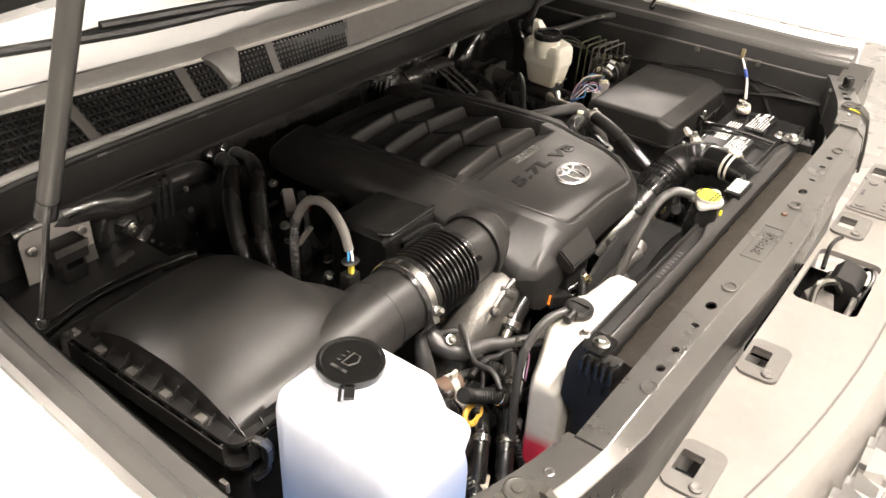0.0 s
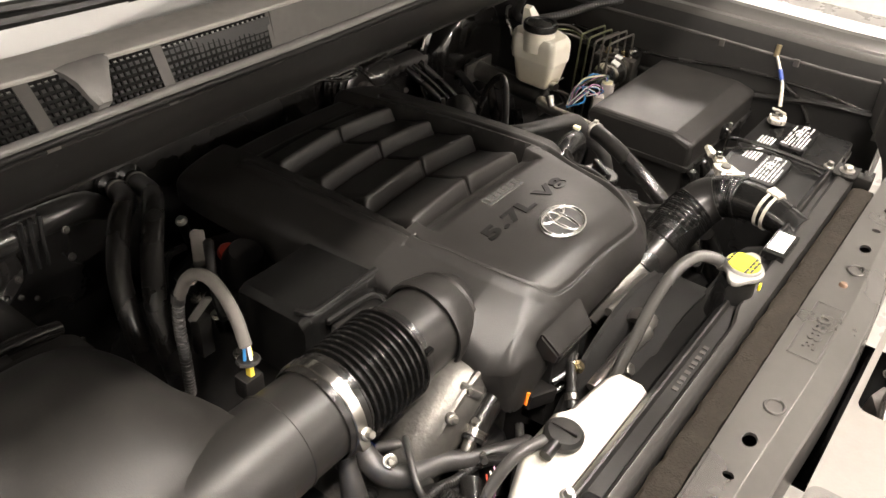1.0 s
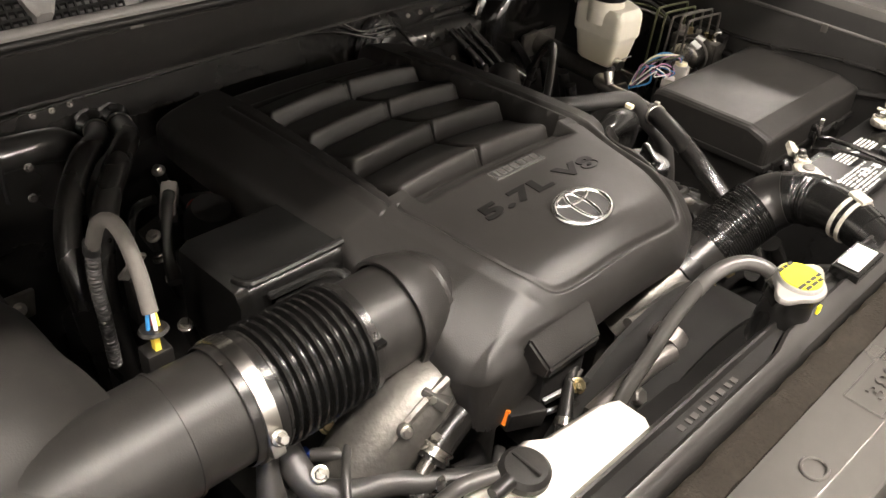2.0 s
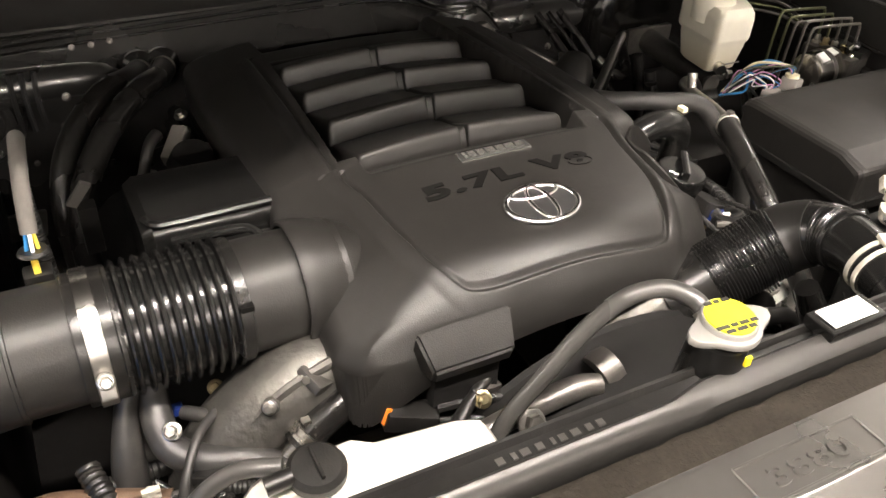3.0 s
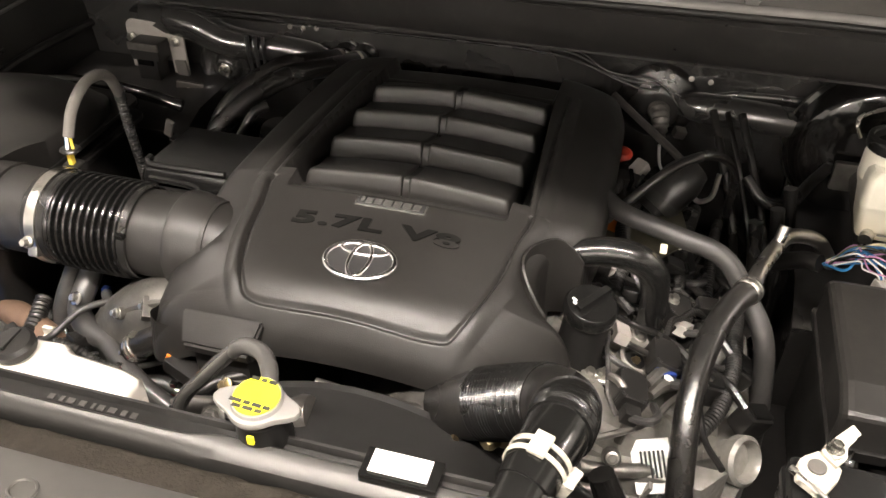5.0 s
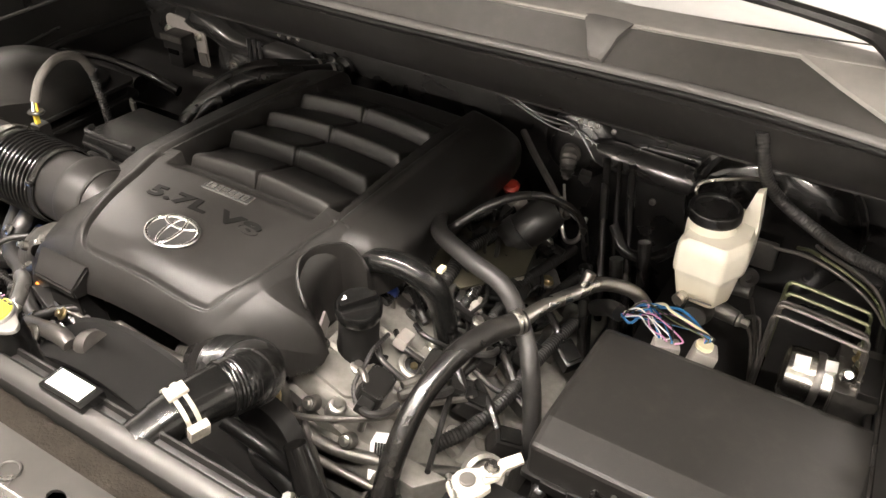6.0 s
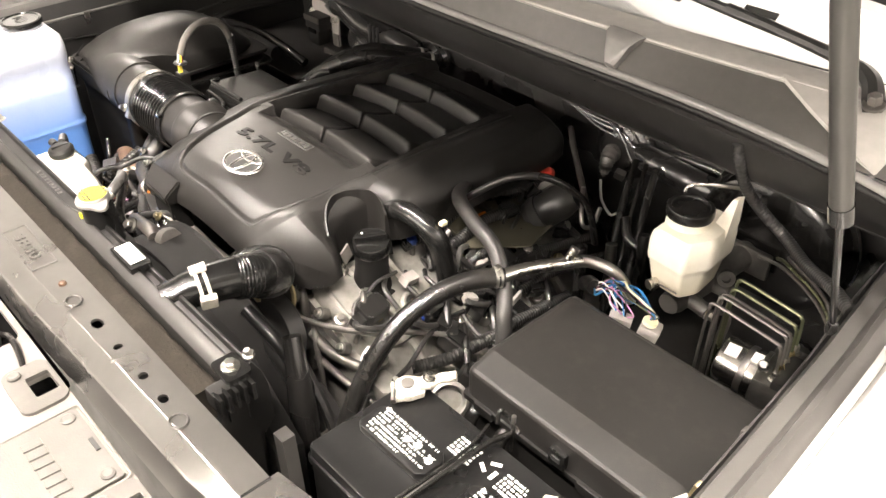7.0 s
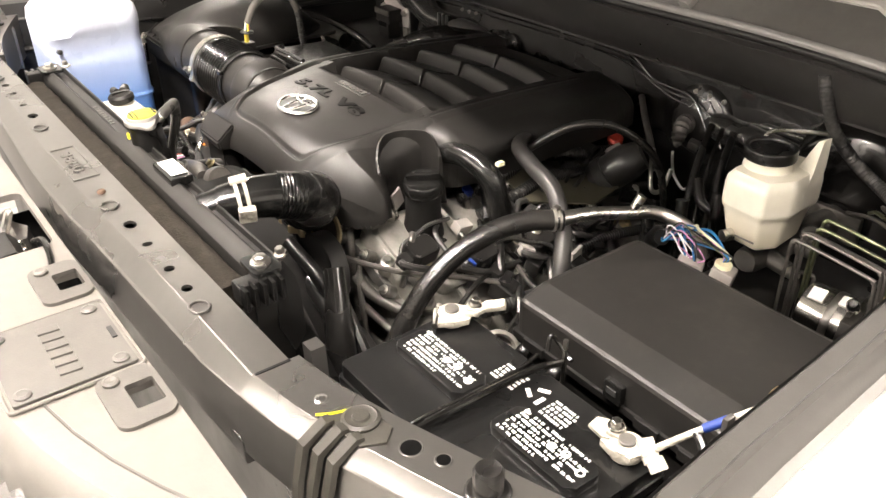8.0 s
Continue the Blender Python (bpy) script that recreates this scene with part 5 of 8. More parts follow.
# ---- radiator ----
def radiator():
    t = thing("radiator", (0, 0.10, 0.60), "black radiator with a plastic top tank", "radiator")
    xs = [-0.415, -0.395, -0.2, -0.075, -0.058, -0.040, -0.025, 0.04, 0.055, 0.2, 0.395, 0.415]

    def back(x):
        """How far the lip stands back round the filler neck and towards the driver's side."""
        return float(np.interp(x, [-0.062, -0.028], [0.0, 0.008]))
    secs = []
    for x in xs:
        b = back(x)
        secs.append([(x, 0.0685, 1.03), (x, 0.0690, 1.092), (x, 0.0705, 1.099), (x, 0.0755 + 0.5 * b, 1.1055), (x, 0.0815 + b, 1.1075), (x, 0.0850 + b, 1.1045), (x, 0.0855 + b, 1.03)])
    part("front_lip", loft(B(), secs), LIP, t, "smooth grey lip along the top tank")
    secs = []
    for x in xs:
        b = back(x)
        secs.append([(x, 0.086 + b, 1.02), (x, 0.086 + b, 1.0965), (x, 0.0875 + b, 1.098), (x, 0.102, 1.099), (x, 0.1045, 1.1045), (x, 0.107, 1.105), (x, 0.110, 1.100), (x, 0.118, 1.084), (x, 0.124, 1.06), (x, 0.126, 1.0), (x, 0.11, 0.98)])
    part("top_tank", loft(B(), secs), BLACK, t)
    part("core", box(B(), (0, 0.095, 0.80), (0.78, 0.05, 0.40)), INNER, t)
    # row of unreadable raised marks
    x = -0.20
    for w in (0.006, 0.004, 0.007, 0.006, 0.003, 0.006, 0.007, 0.005, 0.006):
        part("raised_mark", box(B(), (x, 0.094, 1.0990), (w, 0.006, 0.001)), RAIL, t)
        x += w + 0.005
    # neck, cap
    part("filler_neck", lathe(B(), [(0.026, -0.06), (0.024, -0.02), (0.022, 0.0), (0.023, 0.002), (0.023, 0.005)], (0.003, 0.108, 1.126), (0, -0.05, 1), 26), GLOSS, t)
    o = Vector((0.003, 0.1065, 1.1325))
    bm = B()
    n = 48
    secs = []
    outline = []
    for k in range(n):
        a = 2 * math.pi * k / n
        ear = max(0, math.cos(a)) ** 14 + max(0, math.cos(a + math.pi)) ** 14
        rr = 0.0245 + 0.0150 * ear
        outline.append((rr * math.cos(a), rr * math.sin(a) - 0.002))
    cm = Matrix.Translation(o) @ rot(3, 0, 0)
    for sc, z in ((0.98, 0.004), (1.0, 0.0055), (1.0, 0.0085), (0.97, 0.0102), (0.88, 0.0106)):
        secs.append([cm @ Vector((x * sc, y * sc, z)) for x, y in outline])
    loft(bm, secs)
    cap = part("pressure_cap", bm, CAPSILVER, t, "pressed steel pressure cap with two ears")
    part("cap_dome", lathe(B(), [(0.0225, 0.008), (0.0222, 0.0135), (0.0212, 0.0150), (0.0, 0.0155)], o, (0, -0.05, 1), 30), CAPSILVER, cap)
    part("cap_label", lathe(B(), [(0.0200, 0.0152), (0.0198, 0.0163), (0.0, 0.0166)], o, (0, -0.05, 1), 30), YELLOW, cap, "yellow warning label with dark print")
    cl = Matrix.Translation(o + Vector((0, -0.0005, 0.0168))) @ rot(3, 0, -4)
    for yy, ws in ((0.0160, (0.007, 0.005, 0.007)), (-0.0095, (0.011, 0.006, 0.008, 0.006)), (-0.0145, (0.008, 0.009, 0.006))):
        x = -sum(ws) / 2 - 0.001 * len(ws)
        for w in ws:
            bm = B()
            bmesh.ops.transform(bm, matrix=cl @ Matrix.Translation((x + w / 2, yy, 0)) @ Matrix.Diagonal((w, 0.0034, 0.0007, 1)), verts=bmesh.ops.create_cube(bm, size=1)["verts"])
            part("print_bar", bm, INK, cap)
            x += w + 0.002
    part("tab", box(B(), (0.006, 0.081, 1.122), (0.006, 0.003, 0.009), 0.001), YELLOW, cap, "small yellow tab")
    # sticker
    st = part("sticker_base", box(B(), (0.132, 0.094, 1.1085), (0.066, 0.030, 0.012), 0.002, rot(0, 0, 0)), GLOSS, t)
    part("sticker", box(B(), (0.131, 0.0945, 1.1163), (0.050, 0.022, 0.0012)), LABELWHITE, st, "blank white sticker")
    for s in (1, -1):
        x = s * 0.410
        br = part("mount_bracket", prism(B(), rounded(-0.022, -0.018, 0.022, 0.017, 0.008), 0.006, pose(x, 0.084, 1.104), 0.001), GLOSS, t)
        part("mount_bolt", hexbolt(B(), (x, 0.083, 1.110), 0.0078, 0.008), STEEL, br, "bright flanged mounting bolt")
        part("clip_bolt", hexbolt(B(), (x - s * 0.004, 0.110, 1.108), 0.0052, 0.009, (0, -0.2, 1)), STEEL, br)
        m = part("finned_mount", box(B(), (x + s * 0.014, 0.070, 1.092), (0.022, 0.050, 0.024), 0.004), BLACK, t)
        for k in range(5):
            part("fin", box(B(), (x + s * 0.026, 0.049 + 0.0105 * k, 1.091), (0.020, 0.0050, 0.026), 0.001), GLOSS, m)
        part("side_panel", box(B(), (s * 0.402, 0.082, 0.84), (0.02, 0.05, 0.44), 0.004), BLACK, t)


radiator()

t = thing("overflow_hose", (-0.08, 0.15, 0.99), "smoky grey overflow hose arching from the radiator neck", "hose")
part("hose", tube(B(), [(0.003, 0.122, 1.132), (-0.002, 0.140, 1.141), (-0.018, 0.158, 1.143), (-0.045, 0.170, 1.132), (-0.075, 0.178, 1.098), (-0.105, 0.180, 1.060), (-0.135, 0.182, 1.020), (-0.155, 0.182, 0.96), (-0.165, 0.18, 0.90)], 0.0078, 14), CLEARHOSE, t)
part("end_clip", tube(B(), [(0.0025, 0.124, 1.133), (0.0005, 0.131, 1.137)], 0.0090, 14, smooth=False), STEEL, t)


def fan_shroud():
    t = thing("fan_shroud", (0.03, 0.2, 0.55), "black plastic fan shroud behind the radiator", "fan shroud")
    secs = []
    for x in [-0.40 + 0.05 * k for k in range(17)]:
        z = 1.03 - 0.10 * max(0, abs(x) - 0.28) / 0.12
        secs.append([(x, 0.126, z - 0.3), (x, 0.126, z - 0.02), (x, 0.135, z - 0.012), (x, 0.17, z - 0.03), (x, 0.17, z - 0.3)])
    part("back_panel", loft(B(), secs), VENT, t)
    part("fan_ring", lathe(B(), [(0.232, 0), (0.238, 0.0), (0.238, 0.075), (0.242, 0.08), (0.232, 0.08)], (0.03, 0.165, 0.78), (0, 1, 0), 56, close=False), VENT, t)
    part("fan_clutch", lathe(B(), [(0.09, 0), (0.09, 0.04), (0.03, 0.06)], (0.03, 0.18, 0.80), (0, 1, 0), 24), DARKSTEEL, t)
    for k in range(7):
        a = 2 * math.pi * k / 7
        part("fan_blade", box(B(), (0.03 + 0.135 * math.cos(a), 0.205, 0.78 + 0.135 * math.sin(a)), (0.16, 0.006, 0.085), 0.002, Matrix.Rotation(-a, 4, "Y") @ rot(28, 0, 0)), BLACK, t)


fan_shroud()


def upper_hose():
    t = thing("upper_radiator_hose", (0.22, 0.2, 1.0), "thick black upper radiator hose with a bright clamp", "radiator hose")
    pts = [(0.228, 0.116, 1.093), (0.236, 0.145, 1.096), (0.245, 0.180, 1.094), (0.249, 0.214, 1.084), (0.236, 0.240, 1.066), (0.205, 0.254, 1.044), (0.165, 0.264, 1.018), (0.12, 0.275, 0.99)]
    P = smooth_path(pts, 14)
    radii = [0.025, 0.027, 0.029, 0.032, 0.035, 0.036, 0.036, 0.035]
    R = [float(np.interp(k / (len(P) - 1) * 7, range(8), radii)) for k in range(len(P))]
    part("hose", tube(B(), P[:47], R[:47], 24, smooth=False), GLOSS, t)
    part("boot", tube(B(), P[45:], [r + 0.0015 for r in R[45:]], 24, smooth=False), RUBBER, t, "dull black moulded boot")
    part("ribbed_bend", tube(B(), P[30:46], 0.0312, 24, ribs=0.0008, rib_len=0.0042, smooth=False), GLOSS, t, "fine ribs round the bend")
    part("ribbed_run", tube(B(), P[60:86], 0.0382, 24, ribs=0.0008, rib_len=0.0036, smooth=False), GLOSS, t)
    part("outlet", tube(B(), [(0.222, 0.092, 1.088), (0.229, 0.122, 1.094)], 0.0235, 20, smooth=False), GLOSS, t)
    d = Vector((0.26, 1, 0.05)).normalized()
    c = part("spring_clamp", lathe(B(), [(0.0275, 0), (0.0290, 0.0004), (0.0290, 0.0045), (0.0275, 0.005)], (0.233, 0.134, 1.0955), d, 30, close=False), LEADWHITE, t, "pale spring clamp")
    part("clamp_band", lathe(B(), [(0.0275, 0), (0.0290, 0.0004), (0.0290, 0.0045), (0.0275, 0.005)], Vector((0.233, 0.134, 1.0955)) + d * 0.011, d, 30, close=False), LEADWHITE, c)
    part("clamp_ear", box(B(), (0.263, 0.136, 1.088), (0.010, 0.022, 0.022), 0.002, rot(0, 20, -18)), LEADWHITE, c)
    part("clamp_ear", box(B(), (0.236, 0.140, 1.1255), (0.016, 0.022, 0.005), 0.001, rot(8, 0, -18)), LEADWHITE, c)
    part("lower_elbow", tube(B(), [(0.12, 0.275, 0.99), (0.08, 0.29, 0.965), (0.05, 0.31, 0.93)], 0.033, 20), ALU, t)


upper_hose()


# ---- driver's side: battery, fuse box, brake parts ----
def lathe_verts(bm, o, r):
    """A small ring mark; gives its vertices."""
    old = set(bm.verts)
    lathe(bm, [(r * 0.6, 0), (r * 0.6, 0.0006), (r, 0.0006), (r, 0)], o, seg=14, close=False)
    return [v for v in bm.verts if v not in old]


def battery():
    x0, x1, y0, y1, zt = 0.470, 0.800, 0.136, 0.312, 0.985
    t = thing("car_battery", ((x0 + x1) / 2, (y0 + y1) / 2, 0.76), "black car battery with white printed cell covers", "battery")
    part("case", prism(B(), rounded(x0, y0, x1, y1, 0.008), zt - 0.76, pose(0, 0, 0.76), 0.003), BATTERY, t)
    part("top_rim", prism(B(), rounded(x0 - 0.003, y0 - 0.003, x1 + 0.003, y1 + 0.003, 0.008), 0.012, pose(0, 0, zt - 0.03), 0.002), BATTERY, t)
    for cx in (0.552, 0.722):
        c = part("cell_cover", prism(B(), [(cx - 0.062, 0.203), (cx - 0.054, 0.197), (cx + 0.050, 0.197), (cx + 0.060, 0.206), (cx + 0.060, 0.236), (cx + 0.050, 0.246), (cx - 0.054, 0.246), (cx - 0.062, 0.238)], 0.013, pose(0, 0, zt), 0.004), BATTERY, t, "raised cell cover with white print")
        zz = zt + 0.0134
        bm = B()
        rng = random.Random(int(cx * 1000))
        for r in range(7):
            y = 0.2405 - 0.0062 * r
            x = cx - 0.052 + rng.uniform(0.0, 0.004)
            end = cx + (0.046, 0.02, 0.05, 0.048, 0.03, 0.05, 0.012)[r]
            while x < end:
                w = rng.choice((0.0010, 0.0014, 0.0018, 0.0022))
                h = rng.choice((0.0022, 0.0030, 0.0034))
                if rng.random() < 0.86:
                    box(bm, (x + w / 2, y + rng.uniform(-0.0003, 0.0003), zz), (w, h, 0.0006))
                    if rng.random() < 0.5:
                        box(bm, (x + w / 2 + 0.0008, y + rng.choice((-0.0012, 0.0, 0.0012)), zz), (w + 0.0016, 0.0008, 0.0005))
                x += w + rng.choice((0.0007, 0.0009, 0.0012, 0.0028))
        for dx, dy in ((0.048, 0.022), (0.022, 0.0285)):
            bmesh.ops.translate(bm, verts=lathe_verts(bm, (cx + dx, 0.2 + dy, zz), 0.0052), vec=(0, 0, 0.0002))
        lathe(bm, [(0.005, 0), (0.005, 0.0005)], (cx - 0.046, 0.2405, zz), seg=3)
        lathe(bm, [(0.005, 0), (0.005, 0.0005)], (cx + 0.005, 0.226, zz), seg=16)
        tagged(part("print", bm, PRINT, c), kind="stuff")
    bm = B()
    rng = random.Random(4)
    for cx, cy, n in ((0.610, 0.272, 5), (0.690, 0.272, 5)):
        for r in range(n):
            x = cx - 0.018
            while x < cx + 0.016:
                w = rng.uniform(0.0012, 0.0040)
                box(bm, (x + w / 2, cy + 0.014 - 0.0062 * r, zt + 0.0005), (w, rng.uniform(0.0026, 0.0040), 0.0007))
                x += w + rng.choice((0.0010, 0.0014, 0.0030))
    for k in range(3):
        a = radians(90 + 120 * k)
        box(bm, (0.652 + 0.010 * math.cos(a), 0.277 + 0.010 * math.sin(a), zt + 0.0005), (0.014, 0.0050, 0.0007), 0, rot(0, 0, 30 + 120 * k))
    tagged(part("print", bm, PRINT, t), kind="stuff")
    # terminals
    for px, sx in ((0.490, 1), (0.772, 1)):
        py = 0.284
        cl = part("terminal_clamp", lathe(B(), [(0.017, 0), (0.018, 0.004), (0.017, 0.014), (0.013, 0.016)], (px, py, zt + 0.004), seg=20), LEADWHITE, t, "whitish lead terminal clamp")
        part("post", lathe(B(), [(0.0095, 0), (0.009, 0.023), (0.007, 0.0245)], (px, py, zt), seg=18), PLATE, cl)
        if px < 0.6:
            lm = pose(px, py, zt + 0.008, 0, 0, 48) @ Matrix.Diagonal((0.82, 0.90, 1, 1))
            part("lug", prism(B(), [(-0.026, -0.020), (-0.020, -0.026), (0.012, -0.021), (0.027, -0.015), (0.030, 0.004), (0.026, 0.016), (0.006, 0.020), (-0.016, 0.015), (-0.028, 0.006)], 0.009, lm, 0.002), LEADWHITE, cl)
            part("strap", prism(B(), [(0.020, -0.011), (0.040, -0.010), (0.052, -0.002), (0.072, 0.0), (0.076, 0.010), (0.060, 0.014), (0.048, 0.011), (0.022, 0.012)], 0.006, lm @ Matrix.Translation((0, 0, 0.007)) @ rot(6, -6, 0), 0.0015), LEADWHITE, cl)
            part("strap_end", box(B(), lm @ Vector((0.064, 0.008, 0.016)), (0.026, 0.012, 0.010), 0.002, rot(20, -14, 44)), LEADWHITE, cl)
            part("stud_block", box(B(), lm @ Vector((0.034, 0.002, 0.014)), (0.016, 0.018, 0.012), 0.0025, rot(8, 0, 30)), LEADWHITE, cl)
            part("nut", hexbolt(B(), lm @ Vector((0.034, 0.003, 0.018)), 0.006, 0.009, (0.1, 0.1, 1)), STEEL, cl)
            part("pinch_bolt", tube(B(), [lm @ Vector((-0.022, -0.030, 0.006)), lm @ Vector((-0.020, 0.018, 0.006))], 0.004, 8, smooth=False), STEEL, cl)
        else:
            lm = pose(px, py, zt + 0.008, 0, 0, 12) @ Matrix.Diagonal((0.80, 0.80, 1, 1))
            part("lug", prism(B(), [(-0.030, -0.014), (-0.012, -0.022), (0.016, -0.020), (0.024, -0.004), (0.022, 0.014), (0.0, 0.020), (-0.026, 0.012)], 0.009, lm, 0.002), LEADWHITE, cl)
            part("crumpled_plate", prism(B(), [(-0.052, -0.010), (-0.030, -0.014), (-0.012, -0.006), (-0.014, 0.012), (-0.034, 0.016), (-0.050, 0.008)], 0.005, lm @ Matrix.Translation((0, 0.002, 0.004)) @ rot(5, 8, 0), 0.0015), LEADWHITE, cl)
            part("block", box(B(), lm @ Vector((-0.020, 0.006, 0.011)), (0.016, 0.019, 0.011), 0.003, rot(0, 10, 20)), LEADWHITE, cl)
            part("strap", box(B(), lm @ Vector((0.028, 0.002, 0.012)), (0.026, 0.017, 0.005), 0.001, rot(0, 24, -25)), LEADWHITE, cl)
            part("strap_end", box(B(), lm @ Vector((0.044, -0.005, 0.006)), (0.014, 0.018, 0.004), 0.001, rot(10, 30, -15)), LEADWHITE, cl)
            part("nut", hexbolt(B(), lm @ Vector((-0.020, 0.006, 0.018)), 0.006, 0.008), STEEL, cl)
    # hold-down
    h = thing("battery_hold_down", (0.63, 0.22, 0.985), "black battery hold-down bar with a threaded rod", "hold-down bar")
    part("bar", tube(B(), [(0.622, 0.118, 0.990), (0.624, 0.150, 0.997), (0.627, 0.22, 1.000), (0.629, 0.29, 0.999), (0.633, 0.330, 0.992)], 0.0042, 8), BODYBLACK, h)
    part("cable", tube(B(), [(0.606, 0.12, 0.985), (0.613, 0.16, 0.994), (0.617, 0.22, 0.996), (0.614, 0.28, 0.993), (0.600, 0.325, 0.985)], 0.0026, 8), RUBBER, h)
    part("rod", tube(B(), [(0.634, 0.334, 0.96), (0.634, 0.334, 1.022)], 0.0032, 10, smooth=False), STEEL, h, "threaded steel rod")
    part("hook", tube(B(), [(0.615, 0.325, 1.0), (0.612, 0.333, 1.016), (0.622, 0.34, 1.004), (0.645, 0.334, 1.0)], 0.003, 6), BODYBLACK, h)
    part("front_eye", lathe(B(), [(0.012, 0), (0.013, 0.003), (0.012, 0.007), (0.005, 0.006)], (0.622, 0.120, 0.986), seg=16), BODYBLACK, h)


battery()

t = thing("battery_cable", (0.84, 0.31, 1.0), "pale battery cable with a blue sleeve bolted to the fender", "battery cable")
part("lug", box(B(), (0.872, 0.345, 1.096), (0.006, 0.011, 0.026), 0.002, rot(0, 12, 0)), BRASS, t)
part("cable", tube(B(), [(0.868, 0.342, 1.086), (0.850, 0.325, 1.068), (0.830, 0.308, 1.048), (0.800, 0.292, 1.012)], [0.0030, 0.0030, 0.0032, 0.0040], 10), LEADWHITE, t)
part("blue_sleeve", tube(B(), [(0.849, 0.324, 1.067), (0.834, 0.311, 1.052)], 0.0046, 10, smooth=False), BLUE, t)
part("black_lead", tube(B(), [(0.830, 0.308, 1.046), (0.845, 0.300, 1.035), (0.86, 0.27, 1.01), (0.855, 0.24, 0.97), (0.84, 0.22, 0.90)], 0.005, 8), RUBBER, t)


def fuse_box():
    x0, x1, y0, y1 = 0.520, 0.860, 0.362, 0.585
    t = thing("fuse_box", (0.68, 0.48, 0.78), "black plastic fuse box with a chamfered lid", "fuse box")
    bm = B()
    zt = 1.018
    secs = []
    for x, e in ((x0, 0.009), (x0 + 0.002, 0.0045), (x0 + 0.006, 0.0012), (x0 + 0.012, 0.0), (x0 + 0.03, 0.0), (x1 - 0.03, 0.0), (x1 - 0.012, 0.0), (x1 - 0.006, 0.0012), (x1 - 0.002, 0.0045), (x1, 0.009)):
        secs.append([(x, y0 + e, 0.958), (x, y0 + e, 0.985), (x, y0 + e, 1.001 - e), (x, y0 + 0.0015 + e, 1.0052 - e), (x, y0 + 0.005 + e, 1.0080 - e), (x, y0 + 0.0385, 1.0171 - e), (x, y0 + 0.0405, 1.0177 - e), (x, y0 + 0.0430, zt - e), (x, y0 + 0.06, zt - e),
                     (x, y1 - 0.03, zt - e), (x, y1 - 0.014, zt - 0.001 - e), (x, y1 - 0.006, zt - 0.004 - e), (x, y1 - 0.002, zt - 0.010 - e), (x, y1 - e, 0.99), (x, y1 - e, 0.958)])
    part("lid", loft(bm, secs), DUCT, t, sharp=9)
    part("lid_rim", prism(B(), rounded(x0 - 0.004, y0 - 0.004, x1 + 0.002, y1 + 0.004, 0.006), 0.010, pose(0, 0, 0.950), 0.002), BLACK, t)
    part("body", prism(B(), rounded(x0 + 0.006, y0 + 0.006, x1 - 0.004, y1 - 0.006, 0.008), 0.175, pose(0, 0, 0.778), 0.002), BLACK, t)
    c = part("latch", box(B(), (0.690, y0 - 0.003, 0.974), (0.026, 0.012, 0.026), 0.003), GLOSS, t)
    part("latch_slot", box(B(), (0.690, y0 - 0.0085, 0.976), (0.014, 0.004, 0.008), 0.001), INK, c)
    part("latch", box(B(), (x0 + 0.13, y1 + 0.005, 0.965), (0.03, 0.014, 0.03), 0.003), GLOSS, t)
    for x in (0.56, 0.74, 0.80):
        part("rim_step", box(B(), (x, y0 - 0.005, 0.955), (0.034, 0.006, 0.014), 0.002), BLACK, t)
    for x in (0.545, 0.60):
        part("cable_boot", tube(B(), [(x, 0.368, 0.945), (x - 0.002, 0.352, 0.935), (x - 0.004, 0.345, 0.90)], 0.010, 10), RUBBER, t)


fuse_box()


